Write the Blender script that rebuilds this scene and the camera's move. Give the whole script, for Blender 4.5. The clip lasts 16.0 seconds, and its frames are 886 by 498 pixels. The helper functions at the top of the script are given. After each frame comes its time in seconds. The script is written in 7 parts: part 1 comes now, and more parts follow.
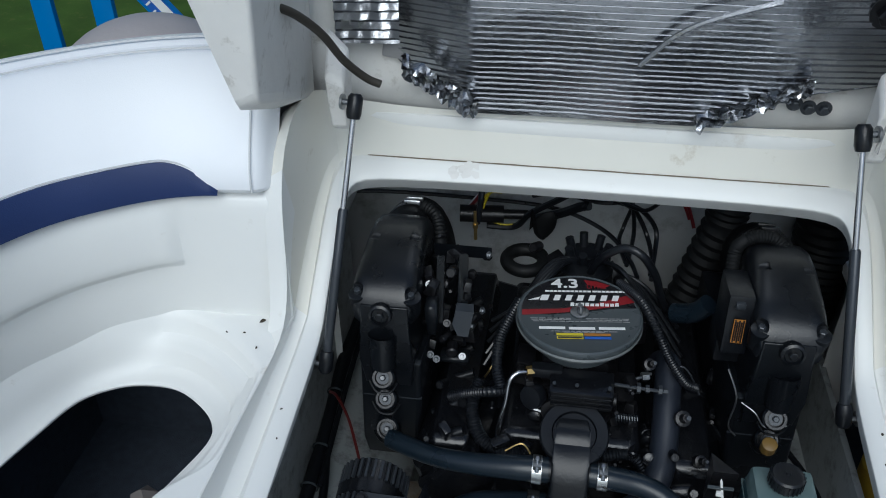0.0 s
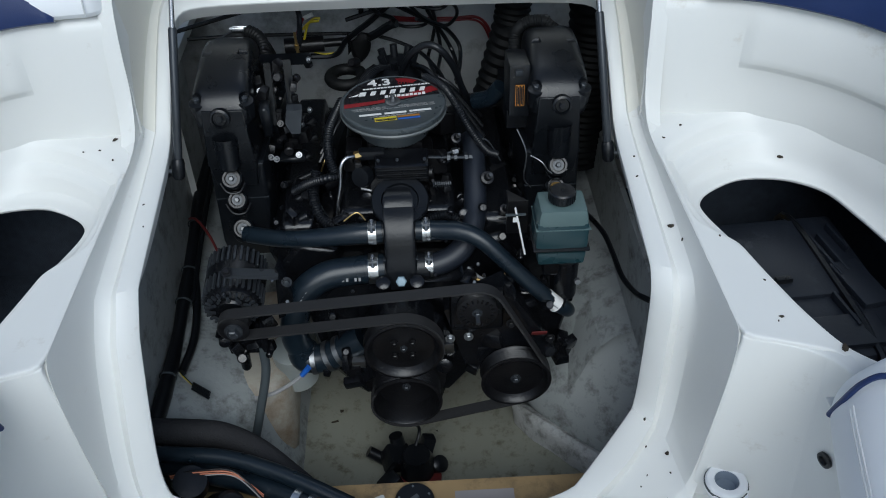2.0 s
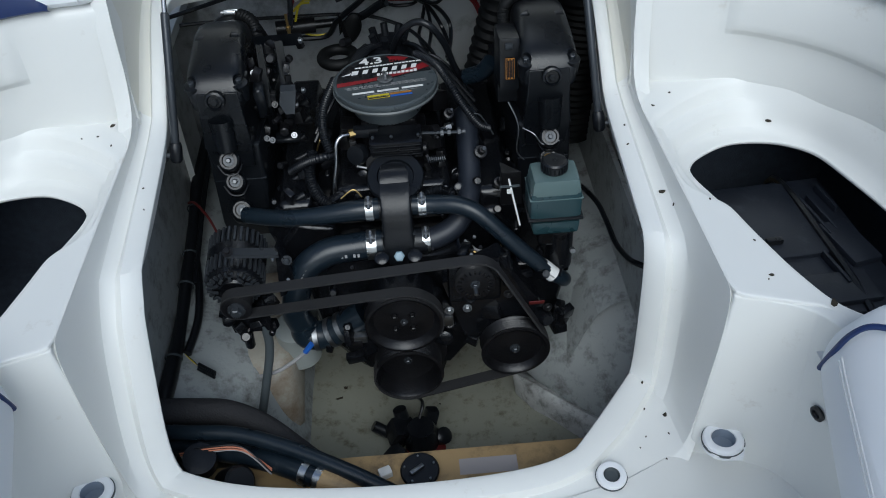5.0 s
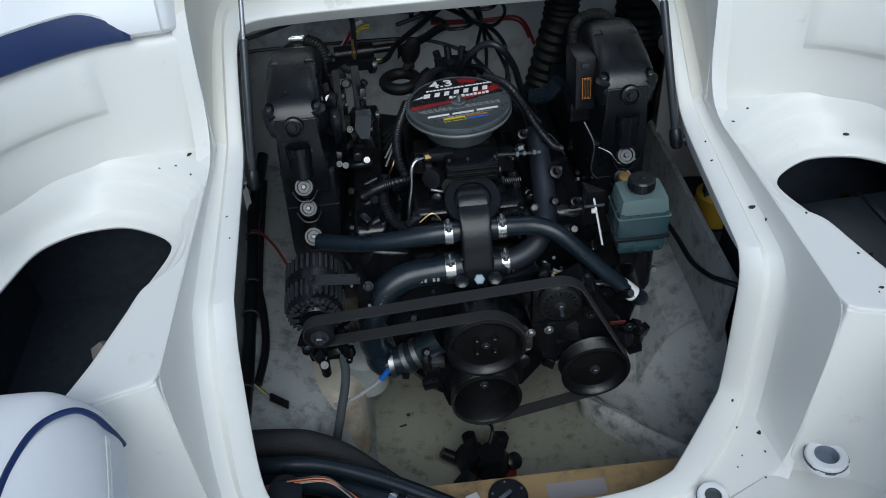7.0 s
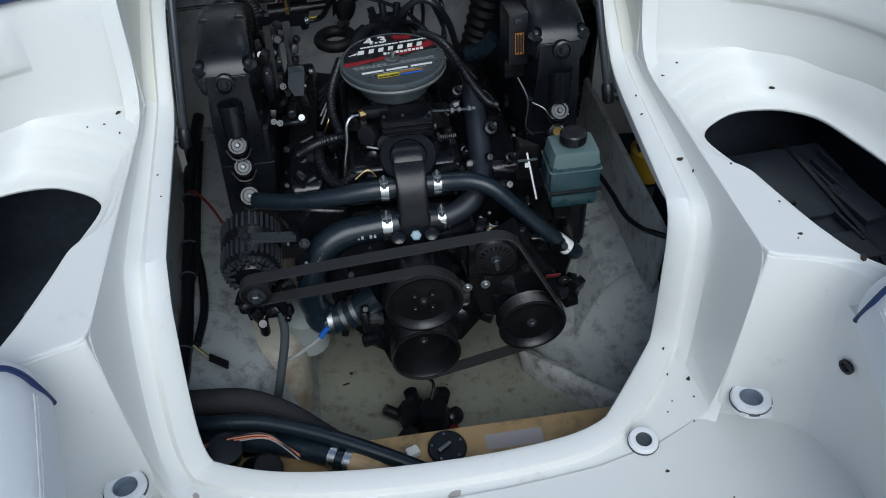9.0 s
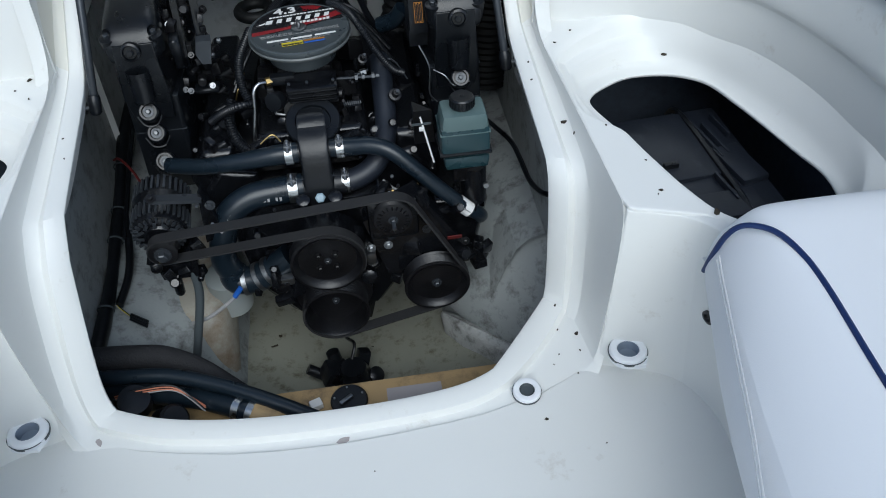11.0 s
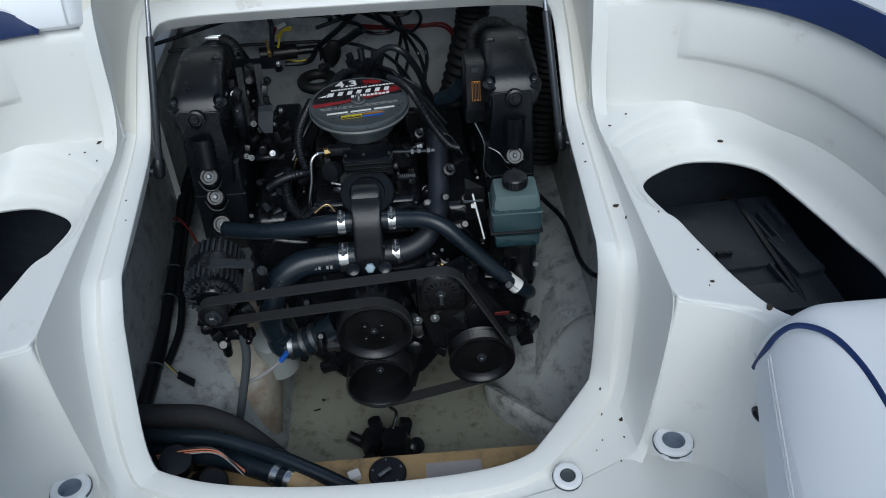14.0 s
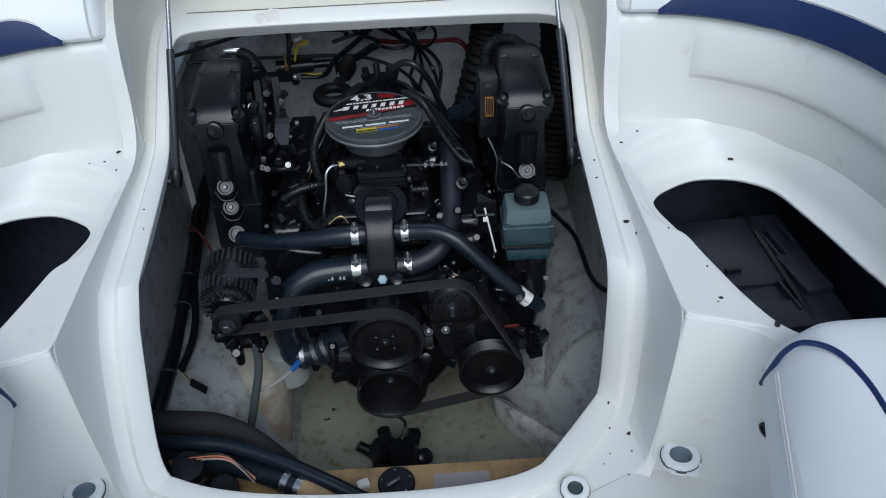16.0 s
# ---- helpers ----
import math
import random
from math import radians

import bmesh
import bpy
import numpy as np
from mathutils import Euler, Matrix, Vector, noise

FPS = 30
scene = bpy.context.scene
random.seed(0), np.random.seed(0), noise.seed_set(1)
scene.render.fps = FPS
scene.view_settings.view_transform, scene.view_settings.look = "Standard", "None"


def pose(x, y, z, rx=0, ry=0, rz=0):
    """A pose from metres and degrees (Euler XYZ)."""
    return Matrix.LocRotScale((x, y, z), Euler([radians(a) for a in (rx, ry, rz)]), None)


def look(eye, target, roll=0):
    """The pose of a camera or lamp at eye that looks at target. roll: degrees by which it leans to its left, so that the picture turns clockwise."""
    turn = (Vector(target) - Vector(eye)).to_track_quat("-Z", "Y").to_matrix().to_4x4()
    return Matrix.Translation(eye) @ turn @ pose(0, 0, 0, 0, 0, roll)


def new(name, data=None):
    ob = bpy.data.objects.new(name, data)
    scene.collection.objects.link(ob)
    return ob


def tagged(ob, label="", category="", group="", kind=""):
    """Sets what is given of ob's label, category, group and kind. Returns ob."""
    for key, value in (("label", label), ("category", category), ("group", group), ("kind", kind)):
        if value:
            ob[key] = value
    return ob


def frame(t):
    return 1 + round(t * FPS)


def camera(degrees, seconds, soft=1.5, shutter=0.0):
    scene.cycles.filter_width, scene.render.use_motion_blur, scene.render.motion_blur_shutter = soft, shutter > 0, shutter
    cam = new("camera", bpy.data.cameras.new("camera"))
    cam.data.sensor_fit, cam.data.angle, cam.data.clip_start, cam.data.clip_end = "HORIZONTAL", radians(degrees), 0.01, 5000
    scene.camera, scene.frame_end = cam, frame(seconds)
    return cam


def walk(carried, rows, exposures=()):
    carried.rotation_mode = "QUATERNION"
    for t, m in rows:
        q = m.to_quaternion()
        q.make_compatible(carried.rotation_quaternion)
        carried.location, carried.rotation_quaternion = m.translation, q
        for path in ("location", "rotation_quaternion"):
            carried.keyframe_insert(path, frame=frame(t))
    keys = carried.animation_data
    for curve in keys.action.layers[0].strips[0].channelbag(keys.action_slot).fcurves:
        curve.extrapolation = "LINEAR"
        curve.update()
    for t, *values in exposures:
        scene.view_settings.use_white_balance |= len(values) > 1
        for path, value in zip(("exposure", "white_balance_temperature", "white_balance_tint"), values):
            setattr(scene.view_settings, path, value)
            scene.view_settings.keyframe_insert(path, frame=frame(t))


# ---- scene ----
cam = camera(54.7, 16.0, soft=1.0)
PATH = [
    (0, (-0.042, -1.111, 2.401), (-0.31, 0.5, 1.245), -0.7),
    (0.5, (-0.133, -1.23, 2.389), (-0.226, 0.38, 1.206), -0.8),
    (1, (-0.091, -1.311, 2.374), (-0.038, 0.268, 1.147), 0.3),
    (1.5, (0.003, -1.413, 2.362), (0.069, 0.135, 1.097), 0.1),
    (2, (0.043, -1.448, 2.366), (0.093, 0.065, 1.06), -1.3),
    (2.5, (0.061, -1.451, 2.358), (0.087, 0.027, 1.011), -3.3),
    (3, (0.063, -1.473, 2.364), (0.091, 0.006, 1.017), -3.3),
    (3.5, (0.059, -1.486, 2.363), (0.088, -0.007, 1.017), -3.1),
    (4, (0.054, -1.49, 2.364), (0.087, -0.01, 1.019), -3.0),
    (6.5, (-0.019, -1.459, 2.374), (0.054, 0.058, 1.072), -3.9),
    (7, (-0.127, -1.457, 2.363), (-0.046, 0.067, 1.071), -3.9),
    (7.5, (-0.15, -1.457, 2.358), (-0.003, 0.056, 1.059), -2.4),
    (8, (-0.143, -1.464, 2.351), (0.057, 0.026, 1.03), -1.7),
    (10.5, (0.041, -1.56, 2.357), (0.192, -0.116, 0.981), -3.1),
    (11, (0.098, -1.594, 2.359), (0.254, -0.154, 0.98), -2.9),
    (11.5, (0.116, -1.591, 2.358), (0.26, -0.148, 0.981), -3.1),
    (12, (0.117, -1.596, 2.362), (0.252, -0.138, 1.0), -2.6),
    (12.5, (0.111, -1.597, 2.372), (0.215, -0.111, 1.038), -2.3),
    (13, (0.111, -1.592, 2.383), (0.199, -0.09, 1.066), -2.6),
    (13.5, (0.108, -1.584, 2.384), (0.173, -0.061, 1.09), -3.0),
    (14, (0.106, -1.574, 2.388), (0.158, -0.034, 1.113), -2.9),
    (14.5, (0.115, -1.568, 2.388), (0.163, -0.029, 1.112), -2.8),
    (15, (0.115, -1.573, 2.385), (0.167, -0.033, 1.11), -2.7),
    (15.5, (0.104, -1.587, 2.397), (0.154, -0.038, 1.132), -2.5),
    (16, (0.1, -1.59, 2.402), (0.133, -0.03, 1.15), -2.5),
]
walk(cam, [(t, look(eye, target, roll)) for t, eye, target, roll in PATH], [(0, -0.30, 5660, 3), (1.5, -0.26, 5660, 3), (4.0, -0.2, 5660, 3), (7.5, -0.24, 5660, 3), (10.5, -0.04, 5660, 3), (11.5, -0.04, 5660, 3), (13.0, -0.2, 5660, 3), (14.5, -0.28, 5660, 3), (16, -0.22, 5660, 3)])

# ---- world and light: an overcast day ----
world = bpy.data.worlds.new("world")
scene.world = world
world.use_nodes = True
sky = world.node_tree.nodes.new("ShaderNodeTexSky")
sky.sky_type, sky.sun_disc = "NISHITA", False
sky.sun_elevation, sky.sun_rotation = radians(45), radians(183)
sky.air_density, sky.dust_density, sky.ozone_density = 1.0, 3.0, 1.0
background = world.node_tree.nodes["Background"]
background.inputs["Strength"].default_value = 0.108
world.node_tree.links.new(sky.outputs[0], background.inputs["Color"])
sun = new("sun", bpy.data.lights.new("sun", "SUN"))
sun.data.energy, sun.data.angle, sun.data.color = 1.85, radians(45), (1.0, 0.98, 0.95)
sun.matrix_world = look((0.15, -2.6, 3.9), (0, 0, 1.3))


# ---- materials ----
def material(name, colour, rough=0.5, metal=0.0, mottle=0.12, scale=6.0, grain=0.0, grain_scale=200.0, dirt_glint=None, dirt_glint_amount=0.5,
             dirt_glint_scale=9.0, coat=0.0, rough_vary=0.12, spec=0.5):
    """A surface with large mottling, fine relief, uneven gloss and, where given, stains or painted glints of a second
    colour.
    """
    m = bpy.data.materials.new(name)
    m.use_nodes = True
    n, l = m.node_tree.nodes, m.node_tree.links
    p = n["Principled BSDF"]
    p.inputs["Metallic"].default_value = metal
    p.inputs["Specular IOR Level"].default_value = spec
    p.inputs["Coat Weight"].default_value = coat
    p.inputs["Coat Roughness"].default_value = 0.15
    where = n.new("ShaderNodeTexCoord").outputs["Object"]
    big = n.new("ShaderNodeTexNoise")
    big.inputs["Scale"].default_value, big.inputs["Detail"].default_value = scale, 6
    l.new(where, big.inputs["Vector"])
    mix = n.new("ShaderNodeMix")
    mix.data_type = "RGBA"
    mix.inputs[6].default_value = (*[c * (1 - mottle) for c in colour], 1)
    mix.inputs[7].default_value = (*[min(c * (1 + mottle), 0.95) for c in colour], 1)
    l.new(big.outputs["Fac"], mix.inputs[0])
    out = mix.outputs[2]
    if dirt_glint:
        spots = n.new("ShaderNodeTexNoise")
        spots.inputs["Scale"].default_value, spots.inputs["Detail"].default_value, spots.inputs["Roughness"].default_value = dirt_glint_scale, 9, 0.7
        l.new(where, spots.inputs["Vector"])
        ramp = n.new("ShaderNodeMapRange")
        ramp.inputs["From Min"].default_value, ramp.inputs["From Max"].default_value = 0.66 - 0.22 * dirt_glint_amount, 0.82 - 0.1 * dirt_glint_amount
        l.new(spots.outputs["Fac"], ramp.inputs["Value"])
        over = n.new("ShaderNodeMix")
        over.data_type = "RGBA"
        over.inputs[7].default_value = (*dirt_glint, 1)
        l.new(out, over.inputs[6])
        l.new(ramp.outputs[0], over.inputs[0])
        out = over.outputs[2]
    l.new(out, p.inputs["Base Color"])
    fine = n.new("ShaderNodeTexNoise")
    fine.inputs["Scale"].default_value, fine.inputs["Detail"].default_value = grain_scale, 4
    l.new(where, fine.inputs["Vector"])
    gloss = n.new("ShaderNodeMapRange")
    gloss.inputs["To Min"].default_value, gloss.inputs["To Max"].default_value = max(rough - rough_vary, 0.03), min(rough + rough_vary, 1)
    l.new(big.outputs["Fac"], gloss.inputs["Value"])
    l.new(gloss.outputs[0], p.inputs["Roughness"])
    if grain:
        bump = n.new("ShaderNodeBump")
        bump.inputs["Strength"].default_value, bump.inputs["Distance"].default_value = grain, 0.002
        l.new(fine.outputs["Fac"], bump.inputs["Height"])
        l.new(bump.outputs[0], p.inputs["Normal"])
    return m


GELCOAT = material("white gelcoat", (0.76, 0.765, 0.74), 0.42, mottle=0.03, scale=3, grain=0.03, grain_scale=120, dirt_glint=(0.50, 0.46, 0.39), dirt_glint_amount=0.22, dirt_glint_scale=8)
# The white gelcoat again, with the creamy shade of the after walls in its colour.
CREAM_SHADE = material("shaded cream gelcoat", (0.71, 0.70, 0.635), 0.4, mottle=0.05, scale=4, grain=0.03, grain_scale=90, dirt_glint=(0.4, 0.34, 0.24), dirt_glint_amount=0.2, dirt_glint_scale=12)
RAWGLASS = material("rough laminate", (0.70, 0.69, 0.66), 0.55, mottle=0.12, scale=14, grain=0.5, grain_scale=60, dirt_glint=(0.22, 0.19, 0.14), dirt_glint_amount=0.45, dirt_glint_scale=16)
BILGE = material("grimy grey bilge paint", (0.36, 0.385, 0.385), 0.42, mottle=0.25, scale=5, grain=0.8, grain_scale=55, dirt_glint=(0.06, 0.057, 0.048), dirt_glint_amount=0.75, dirt_glint_scale=22)
BILGE_FLOOR = material("stained bilge floor", (0.265, 0.268, 0.222), 0.34, mottle=0.3, scale=3.0, grain=0.5, grain_scale=60, dirt_glint=(0.075, 0.06, 0.032), dirt_glint_amount=0.6, dirt_glint_scale=30)
TRANSOM = material("grey transom paint", (0.52, 0.54, 0.54), 0.45, mottle=0.18, scale=6, grain=0.15, grain_scale=60, dirt_glint=(0.10, 0.095, 0.085), dirt_glint_amount=0.6, dirt_glint_scale=6)
VINYL = material("white vinyl", (0.80, 0.815, 0.835), 0.45, mottle=0.02, scale=5, grain=0.12, grain_scale=500)
BLUE = material("navy vinyl", (0.005, 0.020, 0.095), 0.5, mottle=0.15, scale=8, grain=0.2, grain_scale=500)
SEAM = material("stitching thread", (0.62, 0.63, 0.63), 0.7, mottle=0.1, scale=80)
CARPET = material("black carpet", (0.044, 0.054, 0.072), 0.95, mottle=0.35, scale=60, grain=1.0, grain_scale=500, spec=0.1)
# Pale specks in BLACK and CAST are small glints put into the colour.
BLACK = material("black engine paint", (0.005, 0.0055, 0.007), 0.22, spec=0.5, mottle=0.5, scale=22, grain=0.28, grain_scale=150, dirt_glint=(0.075, 0.078, 0.08), dirt_glint_amount=0.12, dirt_glint_scale=75, rough_vary=0.14)
CAST = material("satin black casting", (0.0045, 0.0055, 0.0072), 0.30, spec=0.42, mottle=0.4, scale=14, grain=0.12, grain_scale=300, dirt_glint=(0.06, 0.063, 0.066), dirt_glint_amount=0.1, dirt_glint_scale=60, rough_vary=0.12)
DARK = material("dark greasy metal", (0.005, 0.005, 0.006), 0.34, spec=0.4, mottle=0.5, scale=30, grain=0.3, grain_scale=160)
RUBBER = material("black rubber hose", (0.008, 0.014, 0.021), 0.30, spec=0.45, mottle=0.25, scale=14, grain=0.12, grain_scale=160, dirt_glint=(0.07, 0.075, 0.08), dirt_glint_amount=0.15, dirt_glint_scale=14)
BELT = material("worn ribbed belt", (0.018, 0.018, 0.019), 0.6, mottle=0.25, scale=30, grain=0.2, grain_scale=200, dirt_glint=(0.035, 0.035, 0.036), dirt_glint_amount=0.3, dirt_glint_scale=40)
PLASTIC = material("black plastic", (0.006, 0.007, 0.009), 0.32, spec=0.4, mottle=0.3, scale=20, grain=0.2, grain_scale=150)
STEEL = material("dull zinc steel", (0.30, 0.31, 0.32), 0.4, metal=1.0, mottle=0.2, scale=60, grain=0.2, grain_scale=200)
DULLSTEEL = material("dull greasy steel", (0.14, 0.145, 0.15), 0.42, metal=1.0, mottle=0.3, scale=60, grain=0.2, grain_scale=200)
CHROME = material("bright steel", (0.52, 0.52, 0.53), 0.22, metal=1.0, mottle=0.1, scale=40)
CLAMPSTEEL = material("worn steel band", (0.55, 0.57, 0.58), 0.30, metal=1.0, mottle=0.15, scale=60, grain=0.2, grain_scale=250)
# Darkened to paint the shade inside the socket wells.
SOCKET_SHADE = material("blue-grey socket shade", (0.20, 0.24, 0.30), 0.5, mottle=0.2, scale=40)
WEAVE = material("rough grey glass weave", (0.48, 0.49, 0.48), 0.45, mottle=0.4, scale=18, grain=1.0, grain_scale=160, dirt_glint=(0.07, 0.063, 0.05), dirt_glint_amount=0.85, dirt_glint_scale=30)
RUSTY = material("rust-stained bilge paint", (0.42, 0.40, 0.34), 0.4, mottle=0.3, scale=9, grain=0.5, grain_scale=60, dirt_glint=(0.16, 0.085, 0.03), dirt_glint_amount=1.1, dirt_glint_scale=9)
BOXBLACK = material("dusty black plastic", (0.011, 0.014, 0.021), 0.42, mottle=0.3, scale=15, grain=0.15, grain_scale=150, dirt_glint=(0.04, 0.046, 0.055), dirt_glint_amount=0.4, dirt_glint_scale=20)
STRUT = material("grey strut tube", (0.04, 0.045, 0.052), 0.32, metal=0.4, mottle=0.15, scale=30)
TAN = material("tan plastic tank", (0.42, 0.29, 0.14), 0.5, mottle=0.12, scale=10, grain=0.2, grain_scale=80, dirt_glint=(0.12, 0.09, 0.06), dirt_glint_amount=0.75, dirt_glint_scale=16)
RESERVOIR = material("teal translucent plastic", (0.014, 0.038, 0.045), 0.28, mottle=0.08, scale=12, grain=0.1, grain_scale=80)
RESERVOIR_TOP = material("pale green plastic", (0.085, 0.128, 0.128), 0.35, mottle=0.08, scale=12, grain=0.1, grain_scale=80)
RED = material("red paint", (0.20, 0.010, 0.014), 0.45, mottle=0.2, scale=30)
DARKRED = material("red pump base", (0.10, 0.010, 0.009), 0.5, mottle=0.3, scale=30)
WHITE = material("white print", (0.72, 0.72, 0.70), 0.5, mottle=0.08, scale=60)
GREYPRINT = material("grey print", (0.30, 0.30, 0.30), 0.5, mottle=0.1, scale=60)
LABELBLACK = material("black label film", (0.012, 0.012, 0.014), 0.28, mottle=0.3, scale=30, grain=0.1, grain_scale=60)
LABELGREY = material("charcoal label film", (0.055, 0.065, 0.07), 0.3, mottle=0.15, scale=30, grain=0.1, grain_scale=60)
YELLOW = material("yellow print", (0.55, 0.45, 0.02), 0.5, mottle=0.1, scale=50)
ORANGE = material("amber label", (0.34, 0.14, 0.018), 0.5, mottle=0.15, scale=80)
BLUEPRINT = material("blue print", (0.02, 0.10, 0.42), 0.5, mottle=0.1, scale=50)
COPPER = material("salmon wire", (0.5, 0.18, 0.1), 0.5, mottle=0.1, scale=50)
BRASS = material("tarnished brass", (0.42, 0.30, 0.12), 0.35, metal=0.9, mottle=0.2, scale=60)
LADDERBLUE = material("blue fibreglass", (0.0, 0.14, 0.42), 0.45, mottle=0.1, scale=10, grain=0.1, grain_scale=100)
DRYLEAF = material("dry leaf crumb", (0.035, 0.028, 0.018), 0.9, mottle=0.4, scale=90)
FENDER = material("grey weathered plastic", (0.36, 0.33, 0.32), 0.6, mottle=0.1, scale=12, grain=0.3, grain_scale=80)
BELLOWS = material("matte black bellows rubber", (0.004, 0.0045, 0.005), 0.6, spec=0.22, mottle=0.3, scale=20, grain=0.1, grain_scale=120)
RIMGREY = material("dull grey rim", (0.11, 0.12, 0.12), 0.4, mottle=0.2, scale=40)
GREY = material("grey conduit", (0.055, 0.066, 0.072), 0.5, mottle=0.15, scale=20)
FUELYELLOW = material("yellow plastic", (0.45, 0.30, 0.03), 0.5, mottle=0.15, scale=20)


def foil_material():
    m = bpy.data.materials.new("crumpled foil")
    m.use_nodes = True
    n, l = m.node_tree.nodes, m.node_tree.links
    p = n["Principled BSDF"]
    p.inputs["Base Color"].default_value, p.inputs["Metallic"].default_value = (0.34, 0.35, 0.37, 1), 1.0
    where = n.new("ShaderNodeTexCoord").outputs["Object"]
    a, b = n.new("ShaderNodeTexNoise"), n.new("ShaderNodeTexNoise")
    a.inputs["Scale"].default_value, b.inputs["Scale"].default_value = 30, 160
    for x in (a, b):
        x.inputs["Detail"].default_value = 4
        l.new(where, x.inputs["Vector"])
    add = n.new("ShaderNodeMath")
    add.operation = "MULTIPLY_ADD"
    add.inputs[1].default_value = 0.35
    l.new(b.outputs["Fac"], add.inputs[0])
    l.new(a.outputs["Fac"], add.inputs[2])
    bump = n.new("ShaderNodeBump")
    bump.inputs["Strength"].default_value, bump.inputs["Distance"].default_value = 0.3, 0.004
    l.new(add.outputs[0], bump.inputs["Height"])
    l.new(bump.outputs[0], p.inputs["Normal"])
    gloss = n.new("ShaderNodeMapRange")
    gloss.inputs["To Min"].default_value, gloss.inputs["To Max"].default_value = 0.14, 0.32
    l.new(b.outputs["Fac"], gloss.inputs["Value"])
    l.new(gloss.outputs[0], p.inputs["Roughness"])
    return m


FOIL = foil_material()


def grass_material():
    m = material("mown grass", (0.045, 0.085, 0.015), 0.9, mottle=0.55, scale=3.0, grain=1.0, grain_scale=60, dirt_glint=(0.10, 0.10, 0.03), dirt_glint_amount=0.5, dirt_glint_scale=12, spec=0.1)
    return m


GRASS = grass_material()


# ---- mesh tools ----
def part(name, bm, mat, parent=None, label="", smooth=True, mats=()):
    """One mesh object out of a bmesh, under its thing."""
    bmesh.ops.recalc_face_normals(bm, faces=bm.faces)
    me = bpy.data.meshes.new(name)
    bm.to_mesh(me)
    bm.free()
    for m in (mat, *mats):
        me.materials.append(m)
    if smooth:
        me.shade_smooth()
        me.set_sharp_from_angle(angle=radians(38))
    ob = new(name, me)
    if parent is not None:
        ob.parent = parent
    return tagged(ob, label)


def empty(name, label, category, group="", kind=""):
    return tagged(new(name), label, category, group, kind)


def thing(name, bm, mat, label, category, kind="", group="", mats=()):
    return tagged(part(name, bm, mat, None, "", mats=mats), label, category, group, kind)


def softened(ob, width, segments=2):
    b = ob.modifiers.new("bevel", "BEVEL")
    b.width, b.segments, b.limit_method, b.angle_limit = width, segments, "ANGLE", radians(35)
    return ob


def rounded(ob, levels=2):
    s = ob.modifiers.new("subdivision", "SUBSURF")
    s.levels = s.render_levels = levels
    return ob


def smooth_path(points, steps=6, closed=False):
    """A Catmull-Rom curve through the points."""
    pts = [Vector(p) for p in points]
    if len(pts) < 3 and not closed:
        return pts
    out, n = [], len(pts)
    for i in range(n if closed else n - 1):
        p = [pts[(i + k) % n] if closed else pts[min(max(i + k, 0), n - 1)] for k in (-1, 0, 1, 2)]
        for k in range(steps):
            t = k / steps
            out.append(0.5 * (2 * p[1] + (p[2] - p[0]) * t + (2 * p[0] - 5 * p[1] + 4 * p[2] - p[3]) * t * t + (3 * p[1] - p[0] - 3 * p[2] + p[3]) * t ** 3))
    return out if closed else out + [pts[-1]]


def tube(points, radius, bm=None, sides=10, steps=6, ribs=0.0, pitch=0.008, caps=True, radii=None):
    """A hose along points. ribs: how far the corrugations stand out, pitch: from rib to rib."""
    bm = bm or bmesh.new()
    path = smooth_path(points, steps)
    if ribs:
        far, fine = 0.0, [path[0]]
        for a, b in zip(path, path[1:]):
            count = max(1, round((b - a).length / (pitch / 2)))
            fine += [a.lerp(b, (k + 1) / count) for k in range(count)]
        path = fine
    normal, rings = None, []
    for i, c in enumerate(path):
        way = (path[min(i + 1, len(path) - 1)] - path[max(i - 1, 0)]).normalized()
        if normal is None:
            normal = way.orthogonal().normalized()
        normal = (normal - way * normal.dot(way)).normalized()
        other = way.cross(normal)
        r = radius + (ribs if ribs and i % 2 else 0)
        if radii:
            f = i / (len(path) - 1) * (len(radii) - 1)
            k = min(int(f), len(radii) - 2)
            r = radii[k] + (radii[k + 1] - radii[k]) * (f - k)
        rings.append([bm.verts.new(c + r * (math.cos(a) * normal + math.sin(a) * other)) for a in [2 * math.pi * s / sides for s in range(sides)]])
    for a, b in zip(rings, rings[1:]):
        for s in range(sides):
            bm.faces.new((a[s], a[(s + 1) % sides], b[(s + 1) % sides], b[s]))
    if caps:
        bm.faces.new(rings[0])
        bm.faces.new(rings[-1][::-1])
    return bm


def frame_of(axis):
    z = Vector(axis).normalized()
    x = z.orthogonal().normalized()
    if abs(z.z) < 0.9:
        x = Vector((0, 0, 1)).cross(z).normalized()
    return Matrix((x, z.cross(x), z)).transposed()


def lathe(profile, centre, axis=(0, 0, 1), bm=None, sides=32, mat=0):
    """A turned body: profile of (distance along the axis, radius) from the centre."""
    bm = bm or bmesh.new()
    turn, centre = frame_of(axis), Vector(centre)
    rings = []
    for h, r in profile:
        if r < 1e-5:
            rings.append([bm.verts.new(centre + turn @ Vector((0, 0, h)))])
        else:
            rings.append([bm.verts.new(centre + turn @ Vector((r * math.cos(a), r * math.sin(a), h))) for a in [2 * math.pi * s / sides for s in range(sides)]])
    for a, b in zip(rings, rings[1:]):
        for s in range(sides):
            t = (s + 1) % sides
            if len(a) == len(b) == 1:
                continue
            f = bm.faces.new((a[0], b[t], b[s])) if len(a) == 1 else bm.faces.new((a[s], a[t], b[0])) if len(b) == 1 else bm.faces.new((a[s], a[t], b[t], b[s]))
            f.material_index = mat
    return bm


